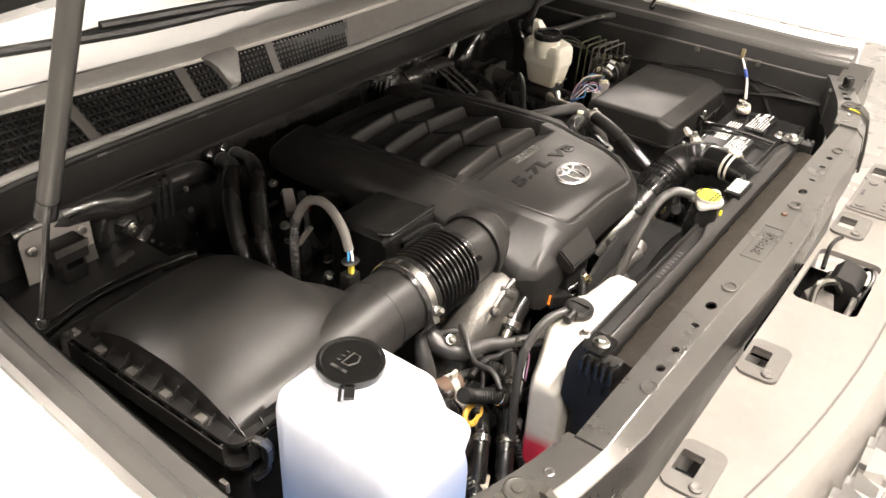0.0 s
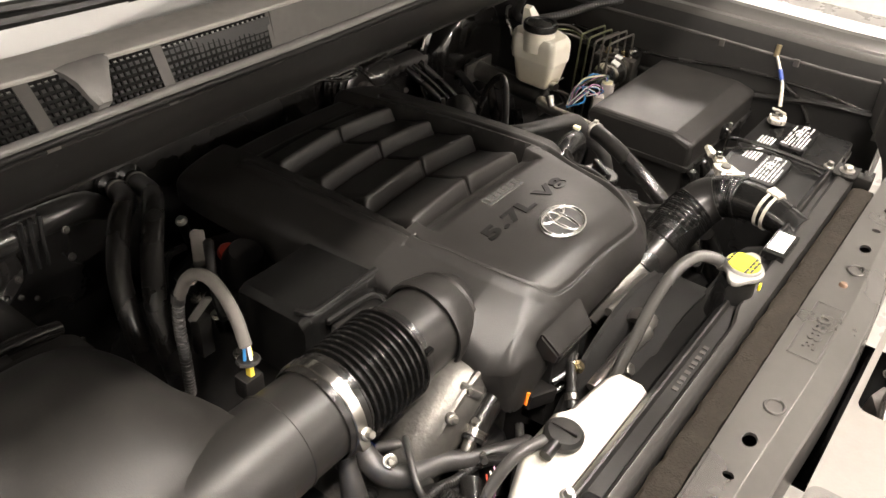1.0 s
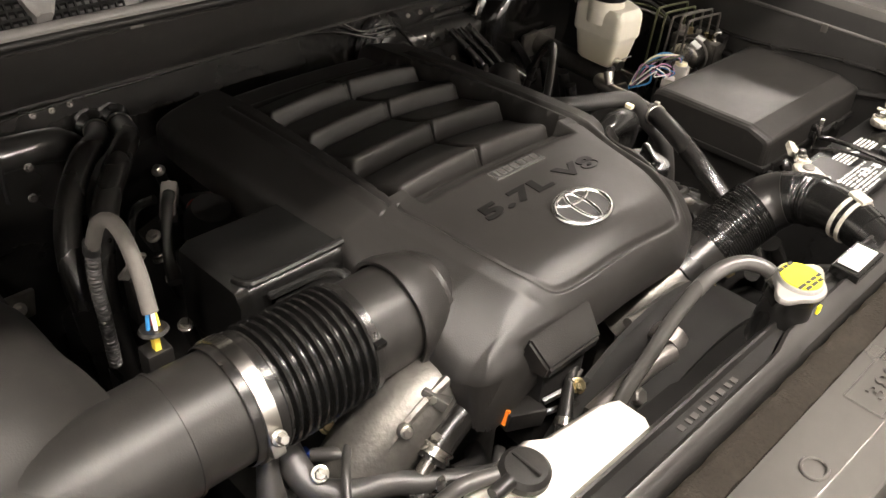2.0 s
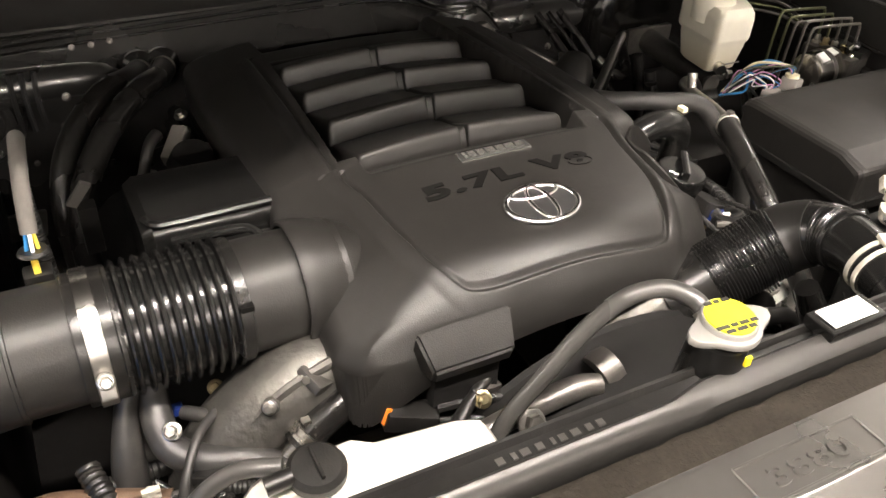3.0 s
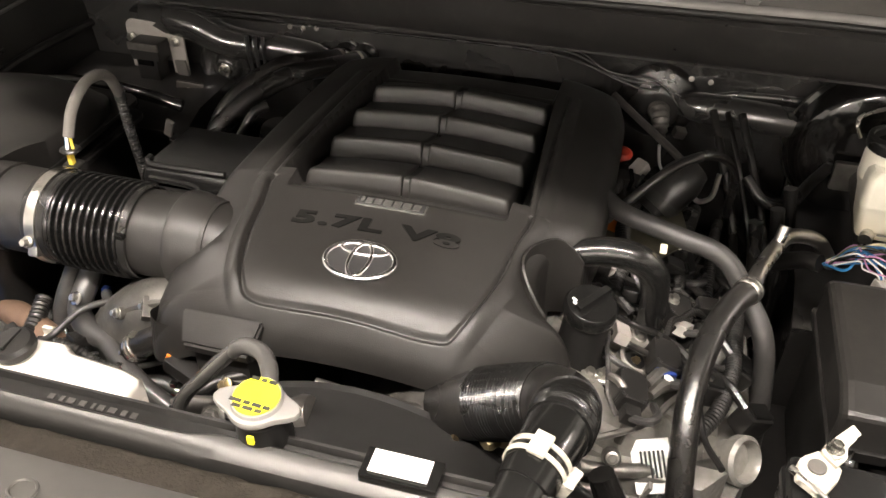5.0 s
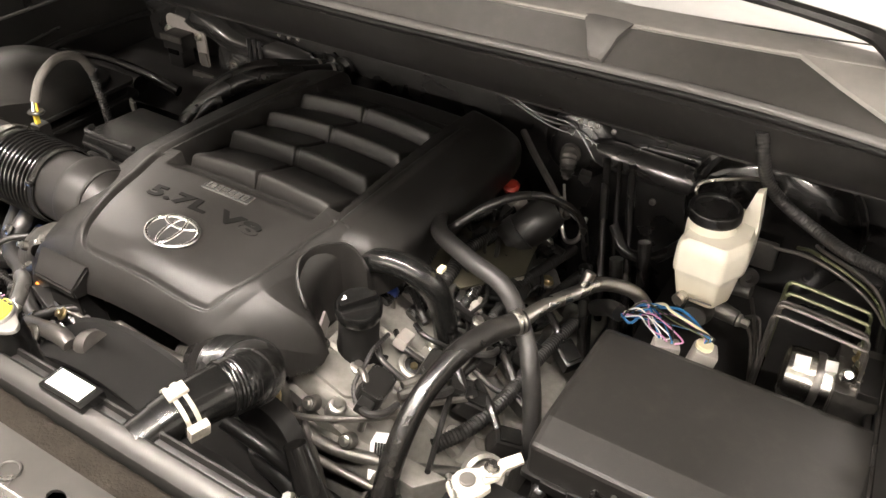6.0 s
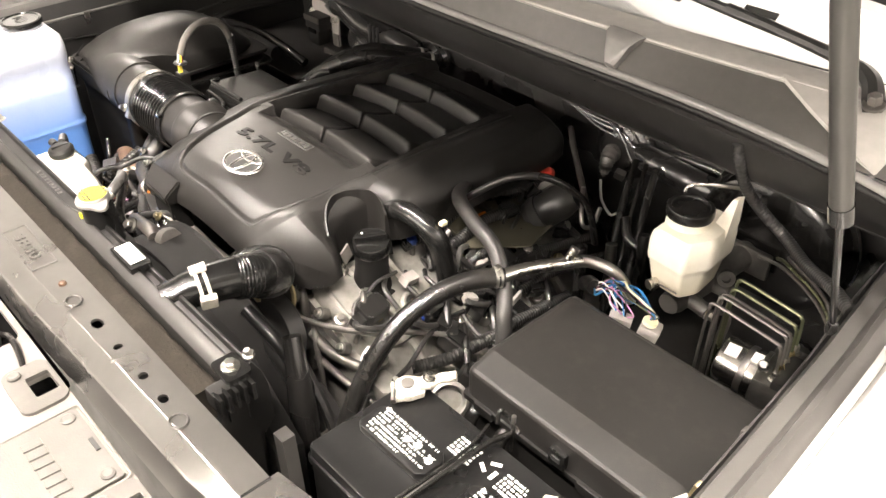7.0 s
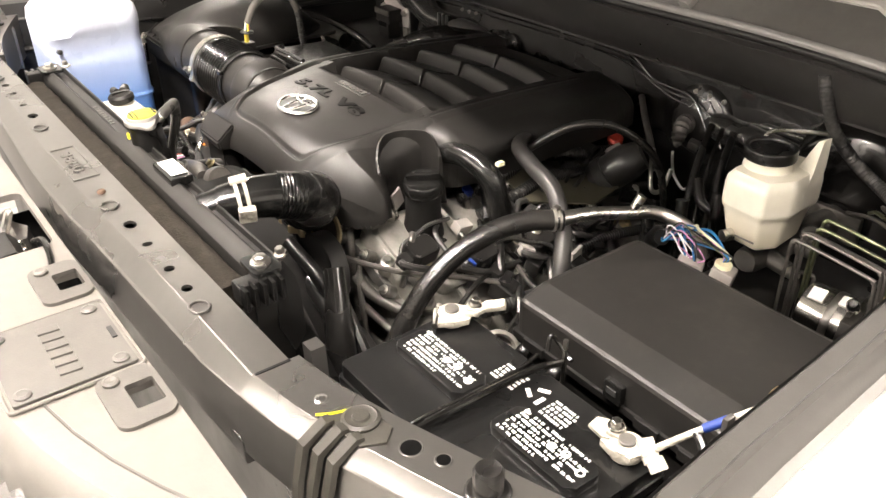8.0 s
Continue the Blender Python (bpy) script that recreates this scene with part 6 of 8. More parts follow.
def brake_unit():
    t = thing("brake_fluid_reservoir", (0.60, 0.77, 0.98), "cream brake fluid reservoir with a black cap", "fluid reservoir")
    bm = B()
    secs = []
    base = [(0.552, 0.704), (0.628, 0.700), (0.652, 0.738), (0.646, 0.806), (0.60, 0.818), (0.560, 0.795)]
    low = [(0.556, 0.708), (0.625, 0.704), (0.645, 0.738), (0.638, 0.800), (0.60, 0.810), (0.564, 0.790)]

    base = [(0.602 + 0.90 * (x - 0.602), 0.760 + 1.12 * (y - 0.760)) for x, y in base]
    low = [(0.602 + 0.90 * (x - 0.602), 0.760 + 1.12 * (y - 0.760)) for x, y in low]

    def ring(poly, z, k=1.0):
        cx = sum(p[0] for p in poly) / 6
        cy = sum(p[1] for p in poly) / 6
        pts = [Vector((cx + (x - cx) * k, cy + (y - cy) * k, z)) for x, y in poly]
        res = []
        for i, p in enumerate(pts):
            a, b = pts[i - 1], pts[(i + 1) % 6]
            for f in (0.0, 0.25, 0.5, 0.75, 1.0):
                res.append(p.lerp(a, 0.16 * (1 - f) ** 2) + (b - p) * 0.16 * f * f)
        return res
    for poly, z, k in ((low, 0.990, 0.72), (low, 0.996, 0.84), (low, 1.035, 0.99), (low, 1.041, 1.0), (base, 1.046, 0.98), (base, 1.052, 1.0), (base, 1.080, 1.0), (base, 1.090, 0.97), (base, 1.098, 0.86)):
        secs.append(ring(poly, z, k))
    loft(bm, secs)
    body = part("body", bm, CREAM, t, sharp=45)
    part("filler_neck", lathe(B(), [(0.033, -0.03), (0.033, 0.0), (0.030, 0.012), (0.030, 0.018)], (0.588, 0.752, 1.098), (0, 0, 1), 26), CREAM, t)
    cap = part("cap", lathe(B(), [(0.0345, 0), (0.0355, 0.003), (0.0355, 0.013), (0.034, 0.0155), (0.029, 0.0155), (0.028, 0.012), (0.010, 0.012)], (0.588, 0.752, 1.111), (0, 0, 1), 32), RUBBER, t, "black screw cap with a raised rim")
    part("spout", loft(B(), [[(0.612, 0.770, 1.07), (0.646, 0.755, 1.07), (0.640, 0.802, 1.07), (0.612, 0.810, 1.07)], [(0.617, 0.782, 1.10), (0.643, 0.772, 1.10), (0.640, 0.808, 1.10), (0.618, 0.815, 1.10)], [(0.624, 0.804, 1.131), (0.634, 0.800, 1.136), (0.634, 0.818, 1.136), (0.625, 0.818, 1.131)]]), CREAM, t)
    part("label", box(B(), (0.5735, 0.752, 1.005), (0.001, 0.036, 0.014), 0, rot(0, 0, 2)), LABELWHITE, t, "small printed label")
    part("level_mark", box(B(), (0.606, 0.7000, 1.008), (0.03, 0.001, 0.002)), GREYCONN, t)
    part("sensor_plug", tube(B(), [(0.582, 0.706, 1.004), (0.577, 0.692, 1.003)], 0.009, 10, smooth=False), STEEL, t)
    part("vent_pipe", tube(B(), [(0.556, 0.80, 1.095), (0.548, 0.80, 1.112), (0.556, 0.815, 1.122), (0.61, 0.85, 1.125), (0.64, 0.86, 1.12)], 0.003, 8), STEEL, t)
    m = thing("brake_master_cylinder", (0.60, 0.78, 0.92), "cast aluminium brake master cylinder", "master cylinder")
    part("barrel", tube(B(), [(0.598, 0.728, 0.960), (0.600, 0.738, 0.960), (0.612, 0.93, 0.966)], [0.018, 0.020, 0.022], 20, smooth=False), ALU, m)
    part("end_plug", lathe(B(), [(0.0175, 0), (0.0165, 0.004), (0.010, 0.005)], (0.598, 0.7285, 0.960), (0, -1, 0), 20), PLATE, m)
    part("outlet", tube(B(), [(0.612, 0.76, 0.962), (0.650, 0.755, 0.958)], [0.014, 0.011], 14, smooth=False), ALU, m)
    part("outlet", tube(B(), [(0.612, 0.82, 0.962), (0.652, 0.815, 0.965)], [0.014, 0.011], 14, smooth=False), ALU, m)
    part("flange", box(B(), (0.612, 0.915, 0.966), (0.10, 0.012, 0.05), 0.006), ALU, m)
    part("mount_ear", lathe(B(), [(0.014, 0), (0.014, 0.008), (0.007, 0.008), (0.007, 0.0)], (0.642, 0.806, 0.996), (0.6, -0.8, 0.2), 18), ALU, m)
    part("bleed_nut", hexbolt(B(), (0.652, 0.752, 0.958), 0.007, 0.014, (1, -0.1, 0)), STEEL, m)
    b = thing("brake_booster", (0.63, 0.98, 0.85), "round black brake servo on the firewall", "brake booster")
    part("drum", lathe(B(), [(0.05, 0.0), (0.11, 0.008), (0.128, 0.025), (0.132, 0.05), (0.138, 0.055), (0.138, 0.062), (0.12, 0.07)], (0.63, 0.93, 0.985), (0, 1, 0), 40), BODYBLACK, b)
    part("rim_edge", lathe(B(), [(0.1385, 0.055), (0.1405, 0.058), (0.1385, 0.062)], (0.63, 0.93, 0.985), (0, 1, 0), 40, close=False), STEEL, b)


brake_unit()


def abs_unit():
    t = thing("abs_pump", (0.77, 0.67, 0.86), "aluminium brake pump with looping steel pipes", "brake pump")
    part("block", box(B(), (0.822, 0.672, 0.965), (0.070, 0.095, 0.095), 0.004, rot(0, 0, 6)), ALU, t)
    d = Vector((-1, -0.12, 0.05)).normalized()
    o = Vector((0.792, 0.662, 0.985))
    part("motor", lathe(B(), [(0.034, 0), (0.034, 0.052), (0.032, 0.060), (0.026, 0.063), (0.008, 0.064)], o, d, 30), STEEL, t, "bright steel pump motor")
    part("motor_flange", lathe(B(), [(0.038, 0), (0.038, 0.006)], o, d, 30), ALU, t)
    part("motor_band", lathe(B(), [(0.0343, 0.018), (0.0352, 0.020), (0.0352, 0.026), (0.0343, 0.028)], o, d, 30, close=False), DARKSTEEL, t)
    part("motor_label", box(B(), o + d * 0.042 + Vector((0.0, -0.014, 0.0315)), (0.018, 0.018, 0.002), 0, rot(26, -3, 6)), LABELWHITE, t)
    part("motor_label", box(B(), o + d * 0.010 + Vector((0.0, -0.008, 0.0345)), (0.014, 0.016, 0.002), 0, rot(14, -3, 6)), LABELWHITE, t)
    part("control_cover", box(B(), (0.838, 0.660, 1.016), (0.050, 0.070, 0.012), 0.003, rot(0, 0, 6)), BLACK, t)
    part("fitting", lathe(B(), [(0.008, 0), (0.008, 0.010), (0.005, 0.014)], (0.800, 0.632, 1.030), (0.1, -0.6, 0.8), 12), CHROME, t, "bright pipe fitting")
    for k in range(5):
        y = 0.644 + 0.017 * k
        z = 1.074 + 0.004 * math.sin(2.0 * k)
        xl, xr = 0.702 + 0.003 * (k % 2), 0.812 - 0.002 * k
        c = 0.012
        pts = [(xl - 0.004, y + 0.006, 0.86), (xl - 0.002, y + 0.002, 0.98), (xl, y, z - c), (xl + c * 0.3, y, z - c * 0.3), (xl + c, y, z), (xr - c, y - 0.004, z - 0.004), (xr - c * 0.3, y - 0.004, z - 0.004 - c * 0.3), (xr, y - 0.004, z - 0.004 - c), (xr + 0.002, y - 0.004, 1.016)]
        part("brake_pipe", tube(B(), pts, 0.0024, 8, per=4), GREENTUBE if k in (3, 4) else DARKSTEEL, t, "thin squared loop of steel brake pipe")
        part("pipe_nut", hexbolt(B(), (xr + 0.002, y - 0.004, 1.010), 0.0055, 0.014), BRASS if k % 2 else STEEL, t)
    for k in range(3):
        part("far_pipe", tube(B(), [(0.66 + 0.03 * k, 0.86, 1.02 + 0.012 * k), (0.72, 0.83, 1.040 + 0.010 * k), (0.80, 0.79, 1.030 + 0.010 * k), (0.845, 0.74, 1.0)], 0.0028, 6), GREENTUBE if k == 1 else DARKSTEEL, t)
    for k in range(3):
        part("feed_pipe", tube(B(), [(0.655, 0.76 + 0.05 * (k % 2), 0.958), (0.675, 0.74 + 0.02 * k, 0.950), (0.690, 0.70 + 0.02 * k, 0.93), (0.70, 0.68 + 0.02 * k, 0.86)], 0.0030, 8), DARKSTEEL, t)


abs_unit()

t = thing("servo_vacuum_hose", (0.70, 0.73, 1.05), "ribbed grey hose running down from the cowl", "hose")
part("hose", tube(B(), [(0.612, 0.803, 1.222), (0.619, 0.808, 1.190), (0.630, 0.828, 1.142), (0.655, 0.852, 1.100), (0.700, 0.848, 1.078), (0.755, 0.800, 1.085), (0.815, 0.745, 1.108), (0.858, 0.70, 1.12)], 0.0088, 12, ribs=0.0005, rib_len=0.006), GREYRUB, t)


# ---- driver's side of the engine ----
def cylinder_head_left():
    t = thing("cylinder_head", (0.30, 0.45, 0.72), "dusty cast aluminium cylinder head and valve cover", "cylinder head")
    bm = B()
    secs = []
    tilt = -0.42
    for y, w, h in ((0.335, 0.85, -0.012), (0.345, 1, 0.0), (0.42, 1, 0.004), (0.52, 1, 0.0), (0.60, 1, 0.002), (0.70, 1, 0.0), (0.80, 0.95, -0.008)):
        def p(u, v):
            return (0.275 + u * w, y, 0.925 + h + v + tilt * u)
        secs.append([p(-0.09, -0.06), p(-0.09, 0.0), p(-0.07, 0.016), p(0.06, 0.018), p(0.085, 0.006), p(0.10, -0.02), p(0.13, -0.04), p(0.13, -0.14)])
    part("valve_cover", loft(bm, secs), HEAD, t)
    part("flange", loft(B(), [[(0.18, y, 0.935), (0.19, y, 0.948), (0.205, y, 0.944), (0.42, y, 0.845), (0.43, y, 0.83), (0.42, y, 0.80)] for y in (0.325, 0.34)]), HEAD, t)
    for k, y in enumerate((0.40, 0.47, 0.55, 0.63, 0.71)):
        part("rib", tube(B(), [(0.21, y, 0.968), (0.28, y, 0.942), (0.35, y + 0.01, 0.905), (0.40, y + 0.012, 0.86)], [0.008, 0.009, 0.008, 0.010], 8), HEAD, t)
    for x, y, z in ((0.20, 0.35, 0.962), (0.27, 0.335, 0.945), (0.355, 0.345, 0.912), (0.39, 0.42, 0.885), (0.31, 0.50, 0.936), (0.375, 0.55, 0.90), (0.30, 0.62, 0.94), (0.39, 0.66, 0.885)):
        part("boss", lathe(B(), [(0.014, -0.02), (0.012, 0.0), (0.010, 0.002)], (x, y, z), (0.4, -0.15, 0.9), 14), HEAD, t)
        part("bolt", hexbolt(B(), (x, y, z + 0.001), 0.0068, 0.008, (0.4, -0.15, 0.9)), STEEL, t)
    for k in range(5):
        part("fin", box(B(), (0.335 + 0.012 * k, 0.318, 0.86 - 0.008 * k), (0.005, 0.03, 0.07), 0.001, rot(0, 20, 0)), HEAD, t)
    part("lower_block", prism(B(), [(0.16, 0.34), (0.44, 0.33), (0.47, 0.42), (0.46, 0.80), (0.16, 0.80)], 0.20, pose(0, 0, 0.64), 0.01), HEAD, t)
    part("front_face", prism(B(), [(0.10, 0.325), (0.40, 0.31), (0.43, 0.345), (0.10, 0.35)], 0.28, pose(0, 0, 0.62), 0.004), HEAD, t)
    lb = part("data_label", box(B(), (0.345, 0.325, 0.905), (0.044, 0.002, 0.06), 0, rot(-40, -24, 0)), LABELWHITE, t, "pale sticker with dark bars")
    bm = B()
    for k in range(6):
        box(bm, (0.345 + (-0.012 + 0.005 * k) * 0.9, 0.3236, 0.905 + 0.002 * k), (0.0022, 0.002, 0.030), 0, rot(-40, -24, 0))
    part("barcode", bm, INK, lb)

    # raised pads, plug wells and small castings on the slope
    q = pose(0, 0, 0, 0, 22.8, 0)

    def at(u, y, v=0.0):
        return Vector((0.275 + u, y, 0.943 - 0.42 * u + v))
    ax = (0.39, -0.05, 0.92)
    for u, y, a, b in ((-0.03, 0.372, 0.07, 0.045), (0.045, 0.40, 0.06, 0.06), (0.05, 0.50, 0.06, 0.08), (0.05, 0.61, 0.06, 0.08), (0.04, 0.72, 0.06, 0.07)):
        part("raised_pad", prism(B(), rounded(-a / 2, -b / 2, a / 2, b / 2, 0.014), 0.008, Matrix.Translation(at(u, y, -0.002)) @ q, 0.002), HEAD, t)
    for u, y in ((0.03, 0.452), (0.035, 0.555), (0.035, 0.665)):
        part("plug_well", lathe(B(), [(0.022, 0), (0.022, 0.012), (0.018, 0.014), (0.015, 0.013), (0.014, 0.003), (0.0, 0.002)], at(u, y), ax, 20), HEAD, t)
        part("well_seal", lathe(B(), [(0.0135, 0.0), (0.0135, 0.010), (0.008, 0.012), (0.0, 0.008)], at(u, y), ax, 16), RUBBER, t)
    # bright front flange with ears
    part("front_bead", tube(B(), [(0.178, 0.322, 0.966), (0.196, 0.316, 0.958), (0.204, 0.312, 0.930), (0.212, 0.308, 0.89), (0.222, 0.306, 0.83)], [0.007, 0.008, 0.008, 0.008, 0.009], 10), ALU, t)
    for x, y, z in ((0.178, 0.318, 0.966), (0.190, 0.306, 0.962), (0.240, 0.318, 0.948), (0.214, 0.300, 0.88), (0.300, 0.312, 0.92), (0.375, 0.318, 0.872)):
        part("ear", lathe(B(), [(0.011, -0.012), (0.010, 0.004), (0.008, 0.006)], (x, y, z), (0.1, -0.75, 0.65), 14), ALU, t)
        part("bolt", hexbolt(B(), (x, y - 0.004, z + 0.004), 0.0048, 0.006, (0.1, -0.75, 0.65)), STEEL, t)
    part("curved_arm", tube(B(), [(0.282, 0.372, 0.985), (0.296, 0.362, 0.985), (0.306, 0.350, 0.968), (0.308, 0.342, 0.945), (0.304, 0.336, 0.92)], 0.005, 8), ALU, t)
    part("cross_pipe", tube(B(), [(0.235, 0.302, 0.915), (0.28, 0.303, 0.905), (0.33, 0.318, 0.900), (0.38, 0.345, 0.885), (0.43, 0.39, 0.86)], 0.0085, 10), ALU, t)
    part("cross_pipe", tube(B(), [(0.25, 0.296, 0.88), (0.31, 0.300, 0.872), (0.37, 0.312, 0.858), (0.42, 0.34, 0.835)], 0.006, 10), DARKSTEEL, t)
    part("ridge", tube(B(), [(0.33, 0.385, 0.952), (0.345, 0.41, 0.948), (0.37, 0.43, 0.935)], [0.006, 0.009, 0.006], 8), ALU, t)
    part("ridge", tube(B(), [(0.325, 0.40, 0.955), (0.34, 0.425, 0.952), (0.36, 0.445, 0.942)], [0.006, 0.008, 0.006], 8), ALU, t)
    rng = random.Random(23)
    for k in range(16):
        u, y = rng.uniform(-0.02, 0.10), rng.uniform(0.36, 0.76)
        r = rng.uniform(0.006, 0.012)
        part("stud_boss", lathe(B(), [(r * 1.3, -0.01), (r * 1.2, 0.004), (r, 0.008)], at(u, y), ax, 12), HEAD, t)
        part("stud", hexbolt(B(), at(u, y, 0.008), r * 0.62, 0.008, ax), STEEL if k % 3 else BRASS, t)
    for k in range(9):
        y = 0.35 + 0.05 * k
        part("side_rib", box(B(), (0.425, y, 0.80), (0.016, 0.007, 0.13), 0.002, rot(0, -10, rng.uniform(-12, 12))), HEAD, t)
    part("round_opening", lathe(B(), [(0.030, 0), (0.031, 0.012), (0.026, 0.016), (0.022, 0.010), (0.020, -0.02), (0.0, -0.02)], (0.445, 0.40, 0.86), (0.7, -0.5, 0.5), 24), HEAD, t)
    part("opening_seal", lathe(B(), [(0.0195, -0.018), (0.0195, -0.002), (0.010, -0.004), (0.0, -0.006)], (0.445, 0.40, 0.86), (0.7, -0.5, 0.5), 20), RUBBER, t)
    for k in range(7):
        s = at(-0.02 + 0.012 * k, 0.44 + 0.03 * k, 0.02)
        e = at(0.06 + 0.006 * k, 0.42 + 0.05 * k, 0.006)
        part("coil_lead", tube(B(), [s, s.lerp(e, 0.35) + Vector((0, -0.02, 0.016)), s.lerp(e, 0.7) + Vector((0.008, -0.012, 0.010)), e], 0.0042, 8), RUBBER if k % 3 else GREYRUB, t)
    for u, y, z in ((0.105, 0.46, 0.02), (0.10, 0.53, 0.018)):
        part("black_plug", box(B(), at(u, y, z), (0.024, 0.030, 0.030), 0.005, rot(10, 20, 25)), BLACK, t)


cylinder_head_left()


def coil_harness():
    """Dark looms, clips and plugs that hide the rear of the head."""
    t = thing("coil_harness", (0.33, 0.66, 0.93), "black corrugated wiring harness along the valve cover", "wiring harness")
    for k in range(5):
        x = 0.225 + 0.038 * k
        z = 1.000 - 0.020 * k
        part("conduit", tube(B(), [(x, 0.50 + 0.012 * k, z - 0.02), (x + 0.012, 0.58, z), (x + 0.004 * k, 0.66, z + 0.006), (x + 0.02, 0.74, z - 0.004), (x + 0.03, 0.83, z - 0.02)], 0.011 - 0.0008 * k, 12, ribs=0.0007, rib_len=0.005), DULLHOSE if k % 2 else RUBBER, t)
    rng = random.Random(41)
    for k in range(12):
        x, y = rng.uniform(0.24, 0.42), rng.uniform(0.52, 0.80)
        z = 1.0 - 0.42 * (x - 0.22) + rng.uniform(-0.01, 0.012)
        m = rot(rng.uniform(-25, 25), rng.uniform(5, 35), rng.uniform(-40, 40))
        p = part("plug", box(B(), (x, y, z), (0.030, 0.022, 0.020), 0.004, m), BLACK, t)
        part("collar", box(B(), Vector((x, y, z)) + m.to_3x3() @ Vector((0.017, 0, 0)), (0.006, 0.026, 0.023), 0.002, m), GLOSS if k % 4 else GREYCONN, p)
        part("lead", tube(B(), [(x - 0.015, y, z), (x - 0.04, y + 0.012, z + 0.012), (x - 0.055, y + 0.04, z - 0.006)], 0.0045, 8), RUBBER, p)
    # larger plugs and a loom that hang over the outer slope
    for x, y, a in ((0.395, 0.455, 20), (0.440, 0.515, -15), (0.455, 0.440, 35), (0.415, 0.585, 10), (0.455, 0.630, -30)):
        z = 0.962 - 0.42 * (x - 0.275)
        m = rot(8, 24, a)
        p = part("coil_plug", box(B(), (x, y, z), (0.040, 0.030, 0.034), 0.006, m), BLACK, t)
        part("collar", box(B(), Vector((x, y, z)) + m.to_3x3() @ Vector((0, 0, 0.019)), (0.030, 0.022, 0.006), 0.002, m), GLOSS, p)
        part("lead", tube(B(), [(x - 0.01, y, z + 0.02), (x - 0.035, y + 0.02, z + 0.035), (x - 0.07, y + 0.05, z + 0.030)], 0.006, 8), RUBBER, p)
    part("conduit", tube(B(), [(0.385, 0.38, 0.895), (0.415, 0.43, 0.905), (0.43, 0.50, 0.912), (0.432, 0.58, 0.912), (0.44, 0.68, 0.905)], 0.010, 12, ribs=0.0007, rib_len=0.005), DULLHOSE, t)
    for y in (0.56, 0.68, 0.78):
        part("bracket", box(B(), (0.30, y, 0.965), (0.15, 0.010, 0.012), 0.003, rot(0, 22, 6)), BLACK, t)
        part("bracket_bolt", hexbolt(B(), (0.345, y - 0.002, 0.955), 0.006, 0.008, (0.4, -0.1, 0.9)), STEEL, t)


coil_harness()


def oil_filler():
    t = thing("oil_filler", (0.26, 0.40, 0.94), "black oil filler neck with a twist cap", "oil filler")
    part("neck", lathe(B(), [(0.034, 0.0), (0.030, 0.02), (0.027, 0.04), (0.027, 0.085)], (0.262, 0.405, 0.945), (0.12, -0.05, 1), 24), VENT, t)
    c = part("cap", lathe(B(), [(0.030, 0), (0.031, 0.004), (0.031, 0.014), (0.028, 0.018), (0.012, 0.019)], (0.2715, 0.401, 1.029), (0.12, -0.10, 1), 28), GLOSS, t)
    part("grip", box(B(), (0.274, 0.399, 1.052), (0.010, 0.050, 0.012), 0.003, rot(4, 6, -35)), GLOSS, c)
    bm = B()
    for k in range(3):
        box(bm, (0.256 - 0.002 * k, 0.391 + 0.006 * k, 1.0495), (0.006, 0.003, 0.001), 0, rot(0, 6, -35))
    part("mark", bm, PRINT, c)
    part("foot", box(B(), (0.262, 0.39, 0.948), (0.085, 0.06, 0.016), 0.005, rot(0, 12, 10)), VENT, t)
    for x, y, z in ((0.229, 0.371, 0.975), (0.259, 0.431, 0.966), (0.30, 0.385, 0.950)):
        part("bolt", hexbolt(B(), (x, y, z), 0.0075, 0.011, (0.2, -0.1, 1)), STEEL, t)
    part("tab", box(B(), (0.225, 0.385, 1.00), (0.004, 0.022, 0.03), 0.001, rot(20, 0, 20)), GREYCONN, t)
    # fairing of the cover round the filler
    secs = []
    for k in range(19):
        a = math.pi * (0.40 + 1.02 * k / 18)
        c, sn = math.cos(a), math.sin(a)
        x, y = 0.241 + 0.046 * c, 0.399 + 0.046 * sn
        top = 1.095 - 0.040 * max(0.0, (k - 12) / 6) ** 1.5 - 0.030 * max(0.0, (4 - k) / 4) ** 1.5
        secs.append([(x, y, 0.985), (x, y, top - 0.002), (x + 0.001 * c, y + 0.001 * sn, top), (x + 0.004 * c, y + 0.004 * sn, top - 0.001), (x + 0.012 * c, y + 0.012 * sn, 0.985)])
    part("scoop", loft(B(), secs), COVER, t, "curved black guard behind the cap")
    for ob in t.children:
        ob.matrix_basis = Matrix.Translation((-0.024, 0.017, 0.0)) @ ob.matrix_basis


oil_filler()


def coil(x, y, z, dx=0.0):
    t = thing("ignition_coil", (x, y, z), "black ignition coil with a wire loop", "ignition coil", "ignition coils")
    part("body", prism(B(), rounded(-0.018, -0.028, 0.018, 0.020, 0.008), 0.028, pose(x, y, z, 0, 22, 8), 0.004), BLACK, t)
    part("plug", box(B(), (x + 0.010, y - 0.030, z + 0.010), (0.020, 0.026, 0.018), 0.003, rot(0, 22, 8)), BLACK, t)
    part("wire", tube(B(), [(x + 0.012, y - 0.04, z + 0.012), (x + 0.03, y - 0.048, z + 0.020), (x + 0.04, y - 0.03, z + 0.012), (x + 0.036, y - 0.0, z - 0.004)], 0.005, 8), GREYRUB, t)


coil(0.300, 0.372, 0.955)
coil(0.335, 0.455, 0.935)
coil(0.345, 0.56, 0.925)
coil(0.345, 0.66, 0.925)


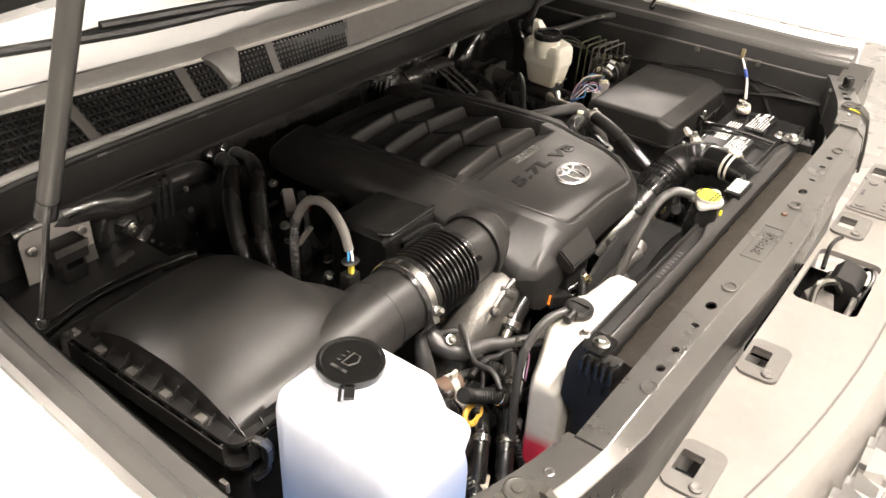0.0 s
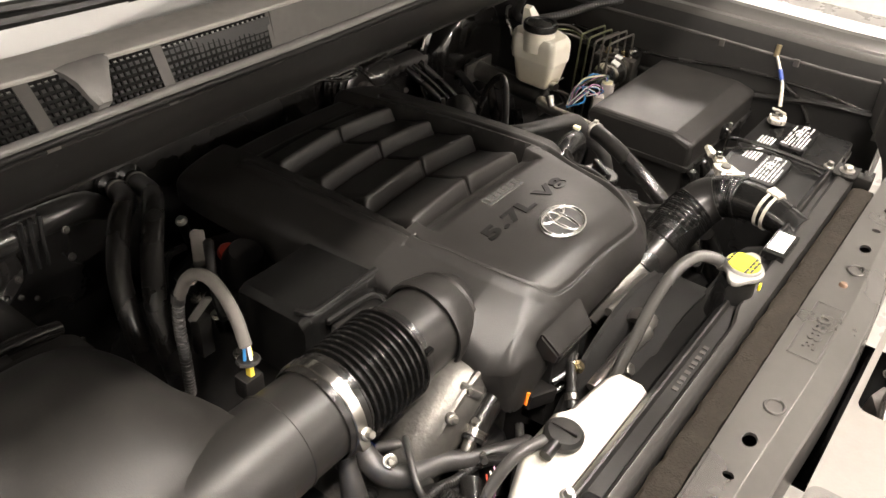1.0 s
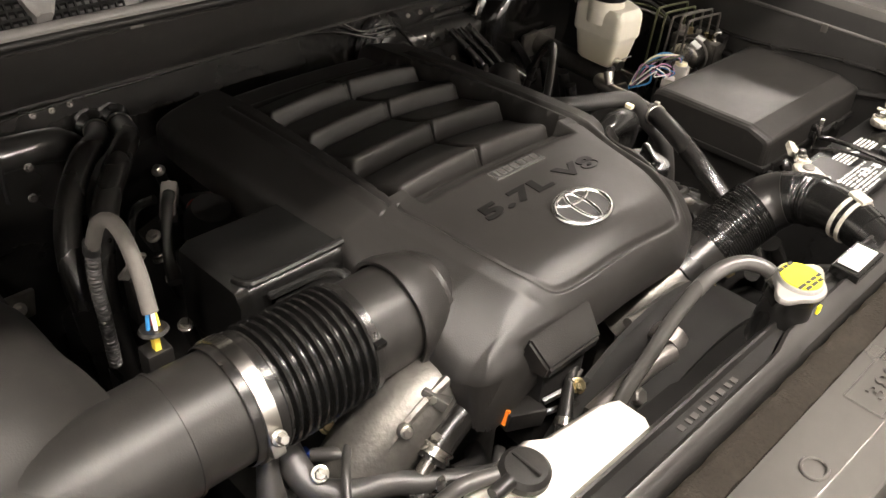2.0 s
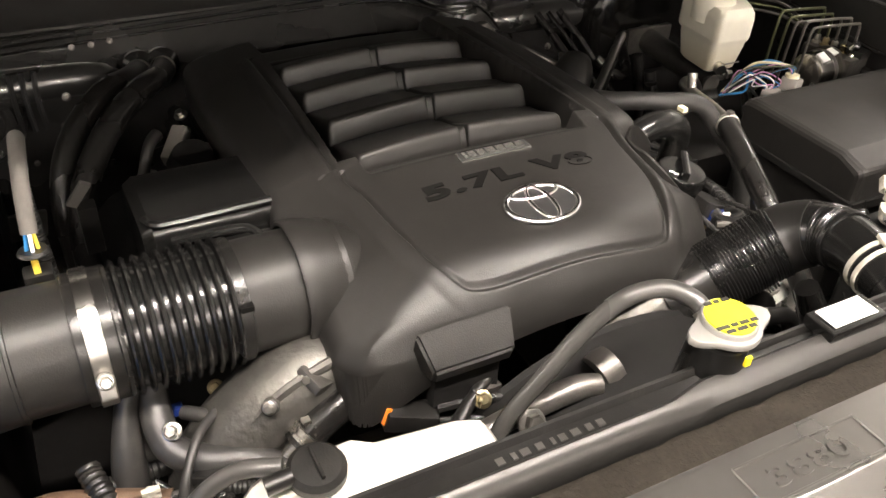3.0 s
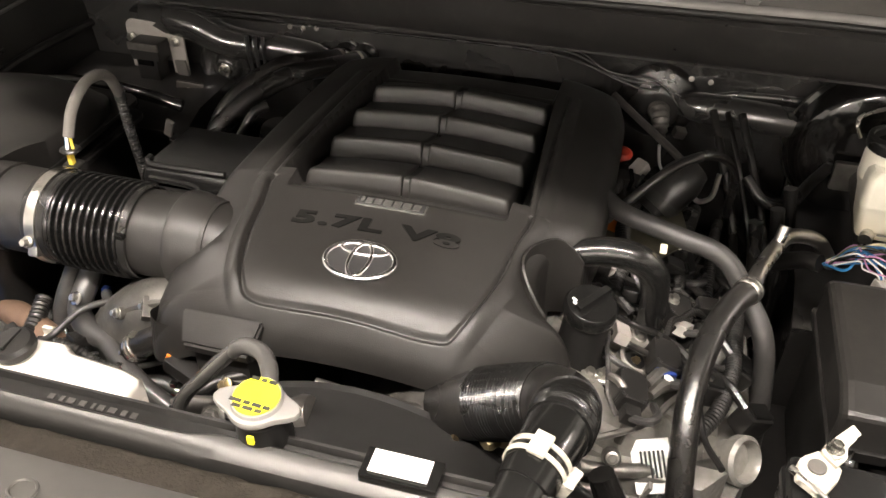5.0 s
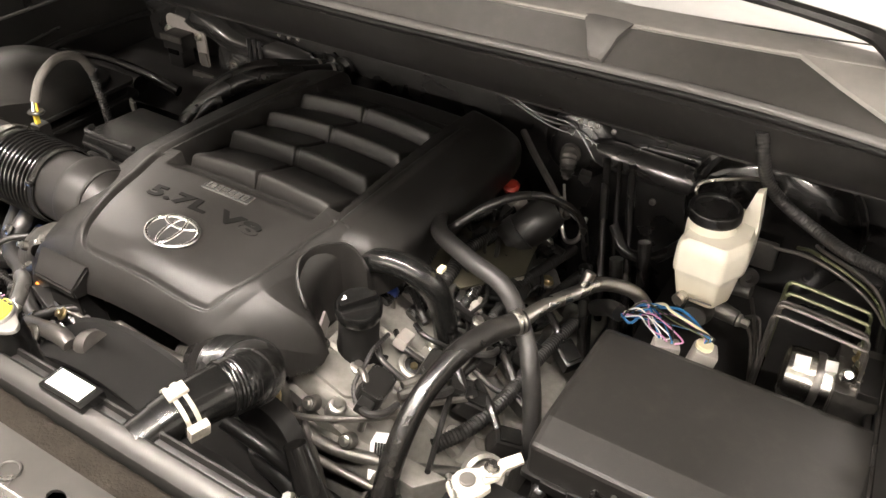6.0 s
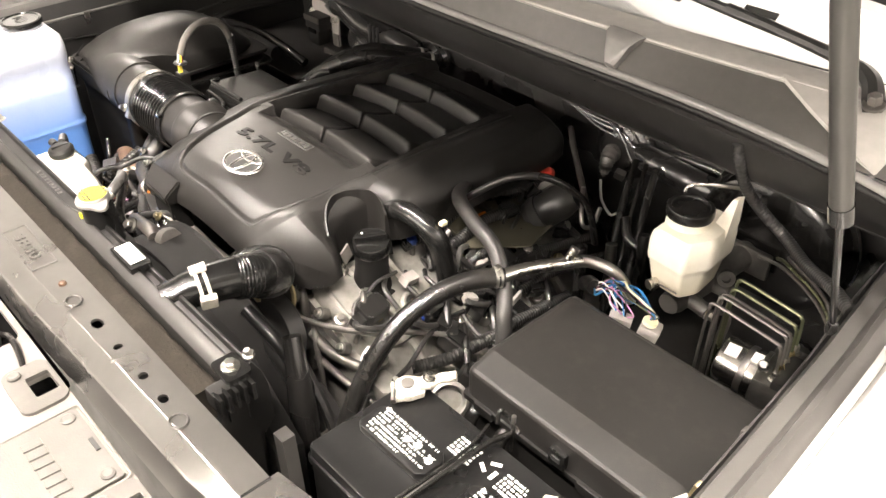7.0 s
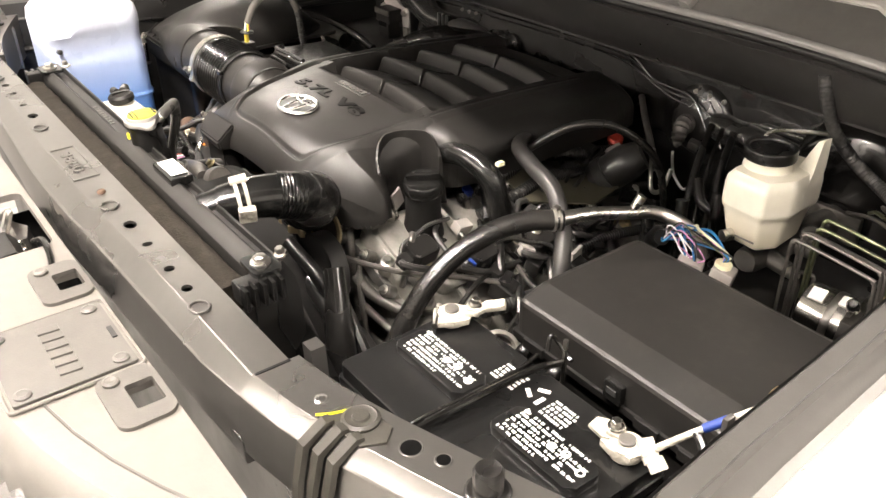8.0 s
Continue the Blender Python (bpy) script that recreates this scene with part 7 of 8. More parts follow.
def hose_run(name, label, pts, r, material, clamps=(), seg=14, cat="hose", ribs=0.0, rib_len=0.006):
    t = thing(name, pts[len(pts) // 2], label, cat)
    part("hose", tube(B(), pts, r, seg, ribs=ribs, rib_len=rib_len), material, t)
    for p, d, cr in clamps:
        c = part("clamp", lathe(B(), [(cr, -0.006), (cr + 0.0018, -0.005), (cr + 0.0018, -0.002), (cr, -0.0015), (cr, 0.0015), (cr + 0.0018, 0.002), (cr + 0.0018, 0.005), (cr, 0.006)], p, d, 22, close=False), STEEL, t, "bright hose clamp")
        part("clamp_tab", box(B(), Vector(p) + Vector((0, 0, cr + 0.003)), (0.008, 0.008, 0.006), 0.001), STEEL, c)
    return t


h = hose_run("heater_supply_hose", "thick black heater hose joined to a steel pipe",
             [(0.430, 0.527, 1.020), (0.405, 0.485, 1.022), (0.385, 0.435, 1.012), (0.372, 0.375, 0.985), (0.372, 0.315, 0.940), (0.38, 0.26, 0.87), (0.39, 0.22, 0.78)], 0.0148, RUBBER, [((0.424, 0.519, 1.021), (-0.45, -0.85, 0.05), 0.0152)], 18)
part("steel_pipe", tube(B(), [(0.425, 0.52, 1.021), (0.440, 0.570, 1.020), (0.458, 0.622, 1.012), (0.480, 0.668, 1.006), (0.520, 0.690, 0.992), (0.55, 0.70, 0.95)], [0.011, 0.010, 0.010, 0.010, 0.010, 0.010], 14), STEEL, h, "plated steel water pipe")
part("boss", tube(B(), [(0.462, 0.634, 1.012), (0.468, 0.646, 1.036)], [0.007, 0.008], 10, smooth=False), STEEL, h)
hose_run("grey_water_hose", "grey rubber water hose beside the engine cover",
         [(0.225, 0.700, 1.02), (0.232, 0.640, 1.048), (0.262, 0.592, 1.055), (0.330, 0.560, 1.055), (0.390, 0.545, 1.045), (0.428, 0.530, 1.00), (0.455, 0.505, 0.96), (0.47, 0.49, 0.88), (0.475, 0.48, 0.80)], 0.0125, GREYRUB)
hose_run("breather_hose", "short glossy black breather elbow",
         [(0.212, 0.482, 1.058), (0.250, 0.486, 1.068), (0.286, 0.490, 1.064), (0.311, 0.498, 1.040), (0.319, 0.508, 0.995), (0.320, 0.515, 0.945)], [0.016, 0.0175, 0.018, 0.018, 0.0175, 0.017], GLOSS, seg=20)
part("paint_tag", box(B(), (0.318, 0.505, 1.072), (0.008, 0.012, 0.006), 0.001), WIREWHITE, hose_run("arched_vacuum_line", "thin black line arching over the wiring",
     [(0.215, 0.585, 1.0), (0.26, 0.615, 1.045), (0.31, 0.650, 1.088), (0.352, 0.685, 1.098), (0.385, 0.722, 1.075), (0.405, 0.755, 1.03), (0.41, 0.78, 0.95)], 0.0062, RUBBER))
hose_run("thin_dark_line", "thin dark line across the valve cover",
         [(0.18, 0.285, 0.945), (0.215, 0.285, 0.95), (0.27, 0.30, 0.955), (0.33, 0.345, 0.95), (0.36, 0.40, 0.94), (0.40, 0.45, 0.93)], 0.0042, DARKSTEEL, seg=8)
hose_run("thin_dark_line", "thin dark line down the head",
         [(0.23, 0.31, 0.945), (0.255, 0.295, 0.91), (0.27, 0.29, 0.86), (0.275, 0.29, 0.80)], 0.0045, DARKSTEEL, seg=8)
hose_run("firewall_pipe", "straight dark pipe near the firewall",
         [(0.215, 0.93, 1.045), (0.26, 0.89, 1.03), (0.31, 0.85, 1.012), (0.36, 0.81, 0.99)], 0.006, DARKSTEEL, seg=8)
hose_run("firewall_pipe", "bright thin pipe hanging near the firewall",
         [(0.345, 0.815, 1.02), (0.350, 0.81, 0.98), (0.365, 0.80, 0.955), (0.385, 0.80, 0.965), (0.39, 0.81, 1.0)], 0.004, STEEL, seg=8)
hose_run("servo_line", "black servo hose by the master cylinder",
         [(0.56, 0.93, 0.97), (0.53, 0.88, 0.965), (0.50, 0.83, 0.955), (0.46, 0.81, 0.965), (0.43, 0.83, 0.99)], 0.009, RUBBER)
for k in range(3):
    hose_run("slant_pipe", "glossy black pipe slanting down by the steering shaft",
             [(0.37 + 0.022 * k, 0.93, 1.04), (0.40 + 0.022 * k, 0.86, 0.98), (0.43 + 0.022 * k, 0.80, 0.90), (0.45 + 0.022 * k, 0.77, 0.80)], 0.0045 if k % 2 else 0.0065, RUBBER if k != 1 else BODYBLACK, seg=10)
for k, (x, y) in enumerate(((0.47, 0.74), (0.49, 0.80), (0.44, 0.70))):
    hose_run("dark_hose", "black hose running down behind the fuse box",
             [(x, y, 1.0), (x + 0.01, y - 0.01, 0.94), (x + 0.02, y - 0.02, 0.86), (x + 0.02, y - 0.02, 0.76)], 0.010, RUBBER, seg=10)

# wheel of wiring and connectors
t = thing("speed_sensor_boot", (0.275, 0.985, 0.985), "ribbed rubber boot with a pale plug in the firewall", "rubber boot")
part("boot", lathe(B(), [(0.066, 0), (0.062, 0.006), (0.054, 0.009), (0.056, 0.014), (0.045, 0.018), (0.047, 0.024), (0.036, 0.028), (0.038, 0.034), (0.026, 0.042)], (0.285, 1.020, 1.000), (0.05, -1, 0.1), 26), RUBBER, t)
part("plug", tube(B(), [(0.287, 0.982, 1.004), (0.290, 0.964, 1.006), (0.294, 0.950, 0.998), (0.297, 0.942, 0.984), (0.297, 0.938, 0.972)], [0.0165, 0.016, 0.014, 0.011, 0.004], 16, ribs=0.0012, rib_len=0.008), PLATE, t, "pale taped wire bundle")
part("wire_wrap", lathe(B(), [(0.0165, 0), (0.0185, 0.002), (0.0165, 0.005)], (0.2885, 0.973, 1.0055), (0.1, -1, 0.05), 18, close=False), DARKSTEEL, t)
part("clip", box(B(), (0.327, 0.950, 0.983), (0.020, 0.016, 0.016), 0.003, rot(10, 15, 20)), DARKSTEEL, t)
part("bare_wire", tube(B(), [(0.299, 0.93, 0.967), (0.302, 0.93, 0.945), (0.309, 0.93, 0.923), (0.331, 0.93, 0.904), (0.346, 0.93, 0.914)], 0.0026, 8), LABELWHITE, t, "thin pale wire")
t = thing("large_connector", (0.33, 0.765, 0.98), "dark grey round wiring connector on the engine", "connector")
part("shell", tube(B(), [(0.298, 0.735, 0.965), (0.335, 0.765, 1.005), (0.352, 0.782, 1.020)], [0.030, 0.032, 0.024], 18), BLACK, t)
part("collar", tube(B(), [(0.305, 0.74, 0.972), (0.315, 0.748, 0.983)], 0.034, 18, smooth=False), GREYRUB, t)
part("cable", tube(B(), [(0.30, 0.735, 0.965), (0.31, 0.70, 0.94), (0.34, 0.66, 0.90), (0.37, 0.62, 0.86)], 0.013, 12, ribs=0.0008, rib_len=0.006), RUBBER, t)
t = thing("sensor_plug", (0.27, 0.80, 0.985), "pale grey sensor plug with a red cap", "sensor plug")
part("plug", box(B(), (0.268, 0.798, 0.985), (0.022, 0.050, 0.020), 0.004, rot(30, 0, -38)), GREYCONN, t)
part("red_cap", lathe(B(), [(0.013, 0), (0.014, 0.008), (0.009, 0.012)], (0.246, 0.835, 0.992), (0.2, -0.3, 1), 14), RED, t, "red round cap")
t = thing("orange_connector", (0.25, 0.66, 0.94), "orange wiring connector on a black lead", "connector")
part("connector", box(B(), (0.250, 0.652, 0.976), (0.018, 0.036, 0.015), 0.003, rot(20, 10, -25)), ORANGE, t)
part("lead", tube(B(), [(0.245, 0.668, 0.978), (0.235, 0.71, 0.975), (0.22, 0.76, 0.965)], 0.007, 8), RUBBER, t)
t = thing("blue_sensor", (0.29, 0.46, 0.99), "small blue sensor beside the oil filler", "sensor")
part("head", lathe(B(), [(0.010, 0), (0.011, 0.008), (0.008, 0.014)], (0.228, 0.517, 0.982), (0.2, -0.2, 1), 12), BLUE, t)
part("stem", tube(B(), [(0.228, 0.517, 0.984), (0.232, 0.515, 0.93)], 0.005, 8, smooth=False), DARKSTEEL, t)
t = thing("blue_plug", (0.34, 0.43, 0.93), "dark blue plug on the valve cover", "plug")
part("body", box(B(), (0.342, 0.430, 0.945), (0.026, 0.022, 0.022), 0.004, rot(0, 20, 30)), BLUE, t)
part("pin", lathe(B(), [(0.005, 0), (0.005, 0.008)], (0.347, 0.418, 0.952), (0.4, -0.8, 0.4), 10), LABELWHITE, t)
t = thing("heat_plate", (0.20, 0.72, 0.90), "olive dull plastic plate under the cover's edge", "plate")
part("plate", prism(B(), [(-0.10, -0.10), (0.045, -0.115), (0.105, -0.030), (0.085, 0.060), (0.030, 0.105), (-0.10, 0.11)], 0.004, pose(0.255, 0.70, 0.978, 0, 6, 0), 0.0015), OLIVE, t)


def head_wiring():
    """Black wires and short hoses strewn over the head between filler and fuse box."""
    t = thing("engine_wiring", (0.34, 0.46, 0.94), "tangle of black wires over the cylinder head", "wiring")
    rng = random.Random(31)
    for k in range(10):
        x, y = rng.uniform(0.27, 0.40), rng.uniform(0.42, 0.66)
        z = 0.972 - 0.42 * (x - 0.275)
        p = [Vector((x, y, z + rng.uniform(0.0, 0.02)))]
        d = Vector((rng.uniform(-1, 1), rng.uniform(-1, 1), 0)).normalized() * 0.035
        for q in range(4):
            n = p[-1] + d + Vector((rng.uniform(-0.016, 0.016), rng.uniform(-0.016, 0.016), 0))
            n.z = 0.972 - 0.42 * (n.x - 0.275) + rng.uniform(-0.006, 0.02)
            n.x = min(n.x, 0.43)
            p.append(n)
        part("wire", tube(B(), p, rng.choice((0.003, 0.004, 0.0055)), 8, ribs=0.0004 if k % 4 == 0 else 0.0, rib_len=0.005), DULLHOSE if k % 3 else GREYRUB, t)
    for k in range(7):
        x, y = rng.uniform(0.28, 0.40), rng.uniform(0.40, 0.64)
        part("plug", box(B(), (x, y, 0.975 - 0.42 * (x - 0.275)), (rng.uniform(0.014, 0.024), rng.uniform(0.018, 0.03), 0.016), 0.003, rot(rng.uniform(-20, 20), 20, rng.uniform(0, 90))), BLACK if k % 3 else GREYCONN, t)


head_wiring()


def loom_connectors():
    t = thing("wiring_connector", (0.60, 0.61, 0.97), "grey connectors with loose coloured wires", "wiring connector", "connectors behind the fuse box")
    part("housing", box(B(), (0.640, 0.605, 0.995), (0.030, 0.028, 0.045), 0.005, rot(0, 12, 20)), GREYCONN, t, "pale grey plug housing")
    part("seal", lathe(B(), [(0.011, 0), (0.011, 0.006)], (0.640, 0.606, 1.017), (0.1, 0.1, 1), 12), WIREWHITE, t)
    part("housing", box(B(), (0.594, 0.600, 0.990), (0.034, 0.022, 0.036), 0.004, rot(0, 8, 25)), GREYCONN, t, "pale grey plug housing")
    part("tape", tube(B(), [(0.52, 0.635, 0.995), (0.50, 0.65, 0.985), (0.47, 0.68, 0.95)], 0.012, 10), RUBBER, t)
    rng = random.Random(5)
    mats = [WIREWHITE, WIREBLUE, WIREBLUE, WIREPINK, WIREBLUE, LABELWHITE, WIREPINK, RUBBER, GREENTUBE, LABELWHITE, RUBBER, WIREPINK, WIREBLUE, WIREBLUE, RUBBER, LABELWHITE]
    for k in range(16):
        e = Vector((0.640, 0.607, 1.022)) if k % 2 == 0 else Vector((0.594 + rng.uniform(-0.012, 0.012), 0.602, 1.008))
        j = lambda a: rng.uniform(-a, a)
        s = Vector((0.525 + j(0.004), 0.632 + j(0.006), 0.998 + j(0.004)))
        part("wire", tube(B(), [s, s.lerp(e, 0.3) + Vector((j(0.012), j(0.014), 0.018 + j(0.014))), s.lerp(e, 0.7) + Vector((j(0.014), j(0.014), 0.020 + j(0.012))), e + Vector((j(0.008), j(0.006), 0.01)), e], 0.0011 if k > 2 else 0.0019, 6), mats[k], t)


loom_connectors()
t = thing("accessory_belt_drive", (0.24, 0.24, 0.70), "dark pulleys and brackets at the engine's front", "belt drive")
part("pulley", lathe(B(), [(0.03, 0), (0.055, 0.004), (0.055, 0.03), (0.05, 0.032), (0.02, 0.030)], (0.215, 0.275, 0.935), (0, -1, 0.1), 28), BLACK, t)
part("pulley", lathe(B(), [(0.03, 0), (0.075, 0.004), (0.075, 0.03), (0.05, 0.032), (0.02, 0.030)], (0.30, 0.265, 0.80), (0, -1, 0.1), 28), BLACK, t)
part("belt", tube(B(), [(0.265, 0.252, 0.93), (0.34, 0.248, 0.86), (0.37, 0.245, 0.80)], 0.009, 8), RUBBER, t)
part("arm", tube(B(), [(0.29, 0.235, 0.985), (0.33, 0.215, 0.90), (0.36, 0.20, 0.80)], [0.014, 0.020, 0.022], 10), BODYBLACK, t)
part("strut_pipe", tube(B(), [(0.20, 0.215, 0.99), (0.26, 0.225, 0.96), (0.305, 0.24, 0.90), (0.32, 0.245, 0.86)], 0.010, 10), GLOSS, t)
part("bolt", hexbolt(B(), (0.185, 0.250, 0.995), 0.010, 0.02, (-0.6, -0.8, 0)), BRASS, t)
part("neck", lathe(B(), [(0.030, 0), (0.034, 0.002), (0.034, 0.006), (0.030, 0.008)], (0.19, 0.285, 0.975), (0.1, -0.9, 0.3), 22, close=False), BRASS, t)
part("hub", lathe(B(), [(0.029, 0), (0.029, 0.006), (0.012, 0.008)], (0.19, 0.285, 0.975), (0.1, -0.9, 0.3), 22), DARKSTEEL, t)
t = hose_run("lower_radiator_hose", "glossy black lower hose curving down beside the radiator",
             [(0.09, 0.245, 0.895), (0.15, 0.240, 0.915), (0.21, 0.240, 0.918), (0.27, 0.238, 0.900), (0.325, 0.228, 0.860), (0.36, 0.218, 0.80), (0.375, 0.21, 0.72)], 0.017, GLOSS, [((0.345, 0.223, 0.83), (0.5, -0.15, -0.85), 0.0172)])
t = thing("side_air_guide", (0.50, 0.11, 0.70), "dark plastic air guide beside the radiator", "air guide")
part("panel", loft(B(), [[(0.475, 0.10, 0.60), (0.50, 0.10, 0.60), (0.50, 0.118, 0.60), (0.475, 0.118, 0.60)], [(0.455, 0.10, 1.02), (0.475, 0.10, 1.02), (0.475, 0.118, 1.02), (0.455, 0.118, 1.02)]]), RAIL, t)
t = thing("battery_tray", (0.635, 0.22, 0.60), "black battery tray under the battery", "battery tray")
part("tray", prism(B(), rounded(0.46, 0.122, 0.86, 0.60, 0.02), 0.03, pose(0, 0, 0.735), 0.004), BLACK, t)
part("lip", box(B(), (0.635, 0.126, 0.79), (0.34, 0.006, 0.07), 0.002), BLACK, t)
part("leg", box(B(), (0.66, 0.35, 0.63), (0.30, 0.36, 0.21), 0.02), INNER, t)


# ---- passenger's side of the engine ----
def right_front():
    t = thing("front_engine_casting", (-0.30, 0.36, 0.70), "cast aluminium pump housing under the intake", "engine casting")
    part("housing", tube(B(), [(-0.20, 0.345, 0.975), (-0.25, 0.345, 0.972), (-0.30, 0.348, 0.945), (-0.345, 0.350, 0.895), (-0.37, 0.352, 0.82)], [0.040, 0.046, 0.046, 0.044, 0.04], 20), ALU, t)
    part("flange", box(B(), (-0.262, 0.392, 0.975), (0.10, 0.022, 0.02), 0.005, rot(0, 28, 0)), ALU, t)
    for x, z in ((-0.332, 0.946), (-0.275, 0.972), (-0.235, 0.985)):
        part("bolt", hexbolt(B(), (x, 0.395, z), 0.0055, 0.008, (-0.2, -0.7, 0.7)), BRASS, t)
    part("lower_body", prism(B(), [(-0.42, 0.34), (-0.12, 0.33), (-0.12, 0.55), (-0.42, 0.55)], 0.24, pose(0, 0, 0.64), 0.02), ALU, t)
    for y in (0.318, 0.345, 0.372):
        part("casting_rib", tube(B(), [(-0.235, y, 1.012), (-0.285, y, 0.992), (-0.325, y, 0.955), (-0.352, y, 0.905)], 0.006, 8), ALU, t)
    for x, y, z in ((-0.30, 0.312, 0.985), (-0.345, 0.316, 0.93), (-0.262, 0.318, 1.0)):
        part("boss", lathe(B(), [(0.009, -0.015), (0.008, 0.004), (0.007, 0.005)], (x, y, z), (-0.4, -0.7, 0.5), 14), ALU, t)
        part("boss_bolt", hexbolt(B(), (x - 0.002, y - 0.004, z + 0.003), 0.0042, 0.006, (-0.4, -0.7, 0.5)), STEEL, t)
    part("ear", box(B(), (-0.245, 0.322, 0.995), (0.05, 0.03, 0.012), 0.003, rot(20, 20, 30)), ALU, t)


right_front()
t = hose_run("water_bypass_hose", "black bypass hose with a bright spring clamp",
             [(-0.195, 0.300, 0.985), (-0.230, 0.298, 0.978), (-0.262, 0.296, 0.960), (-0.283, 0.292, 0.945)], 0.0165, RUBBER, [((-0.274, 0.294, 0.952), (-0.8, -0.1, -0.6), 0.0168)])
part("nozzle", tube(B(), [(-0.275, 0.294, 0.951), (-0.312, 0.288, 0.922)], [0.010, 0.008], 12, smooth=False), STEEL, t)
hose_run("grey_branch_hose", "dusty grey branched water hose",
         [(-0.385, 0.400, 1.0), (-0.392, 0.378, 0.968), (-0.388, 0.340, 0.945), (-0.360, 0.318, 0.936), (-0.328, 0.308, 0.934), (-0.295, 0.285, 0.930), (-0.25, 0.262, 0.922), (-0.21, 0.25, 0.91)], [0.016, 0.015, 0.015, 0.015, 0.014, 0.012, 0.011, 0.011], GREYRUB)
hose_run("grey_branch_hose", "dusty grey hose dropping beside the pump",
         [(-0.405, 0.39, 1.0), (-0.418, 0.372, 0.965), (-0.425, 0.355, 0.925), (-0.428, 0.345, 0.87)], [0.010, 0.011, 0.016, 0.018], GREYRUB)
hose_run("curled_loom", "short curled grey loom with a blue end",
         [(-0.368, 0.372, 0.950), (-0.350, 0.352, 0.955), (-0.336, 0.336, 0.945), (-0.338, 0.322, 0.930), (-0.350, 0.318, 0.925)], 0.007, GREYRUB, seg=10)
t = thing("blue_clip", (-0.371, 0.38, 0.94), "tiny blue clip on a loom", "clip")
part("clip", box(B(), (-0.372, 0.378, 0.950), (0.010, 0.010, 0.010), 0.002), BLUE, t)
t = hose_run("brown_oil_pipe", "rusty brown pipe with a pale clip",
             [(-0.56, 0.36, 0.84), (-0.54, 0.352, 0.885), (-0.50, 0.345, 0.905), (-0.45, 0.325, 0.908), (-0.40, 0.305, 0.905)], 0.018, RUST)
part("pale_clip", lathe(B(), [(0.0185, -0.006), (0.020, -0.005), (0.020, 0.005), (0.0185, 0.006)], (-0.415, 0.311, 0.906), (-0.95, 0.28, 0), 22, close=False), LEADWHITE, t)
part("clip_tab", box(B(), (-0.414, 0.308, 0.930), (0.016, 0.006, 0.012), 0.001), LEADWHITE, t)
t = thing("orange_tagged_plug", (-0.21, 0.27, 0.95), "black plug with an orange flash", "plug")
part("plug", box(B(), (-0.185, 0.262, 0.970), (0.05, 0.026, 0.022), 0.004, rot(0, 14, -15)), BLACK, t)
part("orange_flash", tube(B(), [(-0.211, 0.262, 0.972), (-0.208, 0.262, 0.980), (-0.205, 0.263, 0.987)], 0.0028, 8), ORANGE, t)
part("wire", tube(B(), [(-0.16, 0.255, 0.975), (-0.12, 0.245, 0.98), (-0.08, 0.24, 0.97)], 0.005, 8), RUBBER, t)
part("wire", tube(B(), [(-0.165, 0.250, 0.965), (-0.13, 0.238, 0.965), (-0.10, 0.235, 0.95)], 0.004, 8), RUBBER, t)
t = thing("fuel_fitting", (-0.155, 0.225, 0.98), "bright clamped fitting under the cover's lug", "pipe fitting")
part("pipe", tube(B(), [(-0.175, 0.215, 0.965), (-0.155, 0.228, 0.975), (-0.13, 0.245, 0.985), (-0.10, 0.262, 0.99)], [0.008, 0.008, 0.006, 0.006], 12), BLACK, t)
part("clamp", lathe(B(), [(0.0095, -0.005), (0.0105, -0.004), (0.0105, 0.004), (0.0095, 0.005)], (-0.162, 0.223, 0.971), (0.7, 0.5, 0.5), 18, close=False), STEEL, t)
part("bolt", hexbolt(B(), (-0.122, 0.240, 0.985), 0.006, 0.008, (-0.2, -0.7, 0.7)), BRASS, t)
part("plate", box(B(), (-0.115, 0.252, 0.972), (0.04, 0.008, 0.03), 0.002, rot(10, 20, 20)), DARKSTEEL, t)
t = thing("alternator_pipe", (-0.05, 0.2, 1.0), "silver pipe ends behind the radiator neck", "pipe")
part("pipe", tube(B(), [(-0.145, 0.205, 0.985), (-0.10, 0.20, 1.0), (-0.055, 0.195, 1.012), (-0.03, 0.19, 1.012)], [0.010, 0.011, 0.012, 0.010], 14), DARKSTEEL, t)
part("nut", hexbolt(B(), (-0.105, 0.186, 1.0), 0.009, 0.012, (0, -0.8, 0.6)), ALU, t)
part("brown_collar", lathe(B(), [(0.020, 0), (0.022, 0.01), (0.020, 0.02)], (-0.022, 0.205, 1.005), (0.9, 0.1, 0.3), 18), DARKSTEEL, t)
part("lower_pipe", tube(B(), [(-0.02, 0.253, 1.006), (0.032, 0.253, 0.997), (0.07, 0.253, 0.993), (0.102, 0.253, 0.993), (0.135, 0.255, 0.992)], [0.006, 0.008, 0.010, 0.012, 0.013], 14), ALU, t)
part("bronze_ring", lathe(B(), [(0.014, 0), (0.019, 0.002), (0.019, 0.006), (0.014, 0.008)], (0.145, 0.250, 0.988), (0.8, -0.5, 0.2), 20, close=False), BRASS, t, "thin bronze ring")

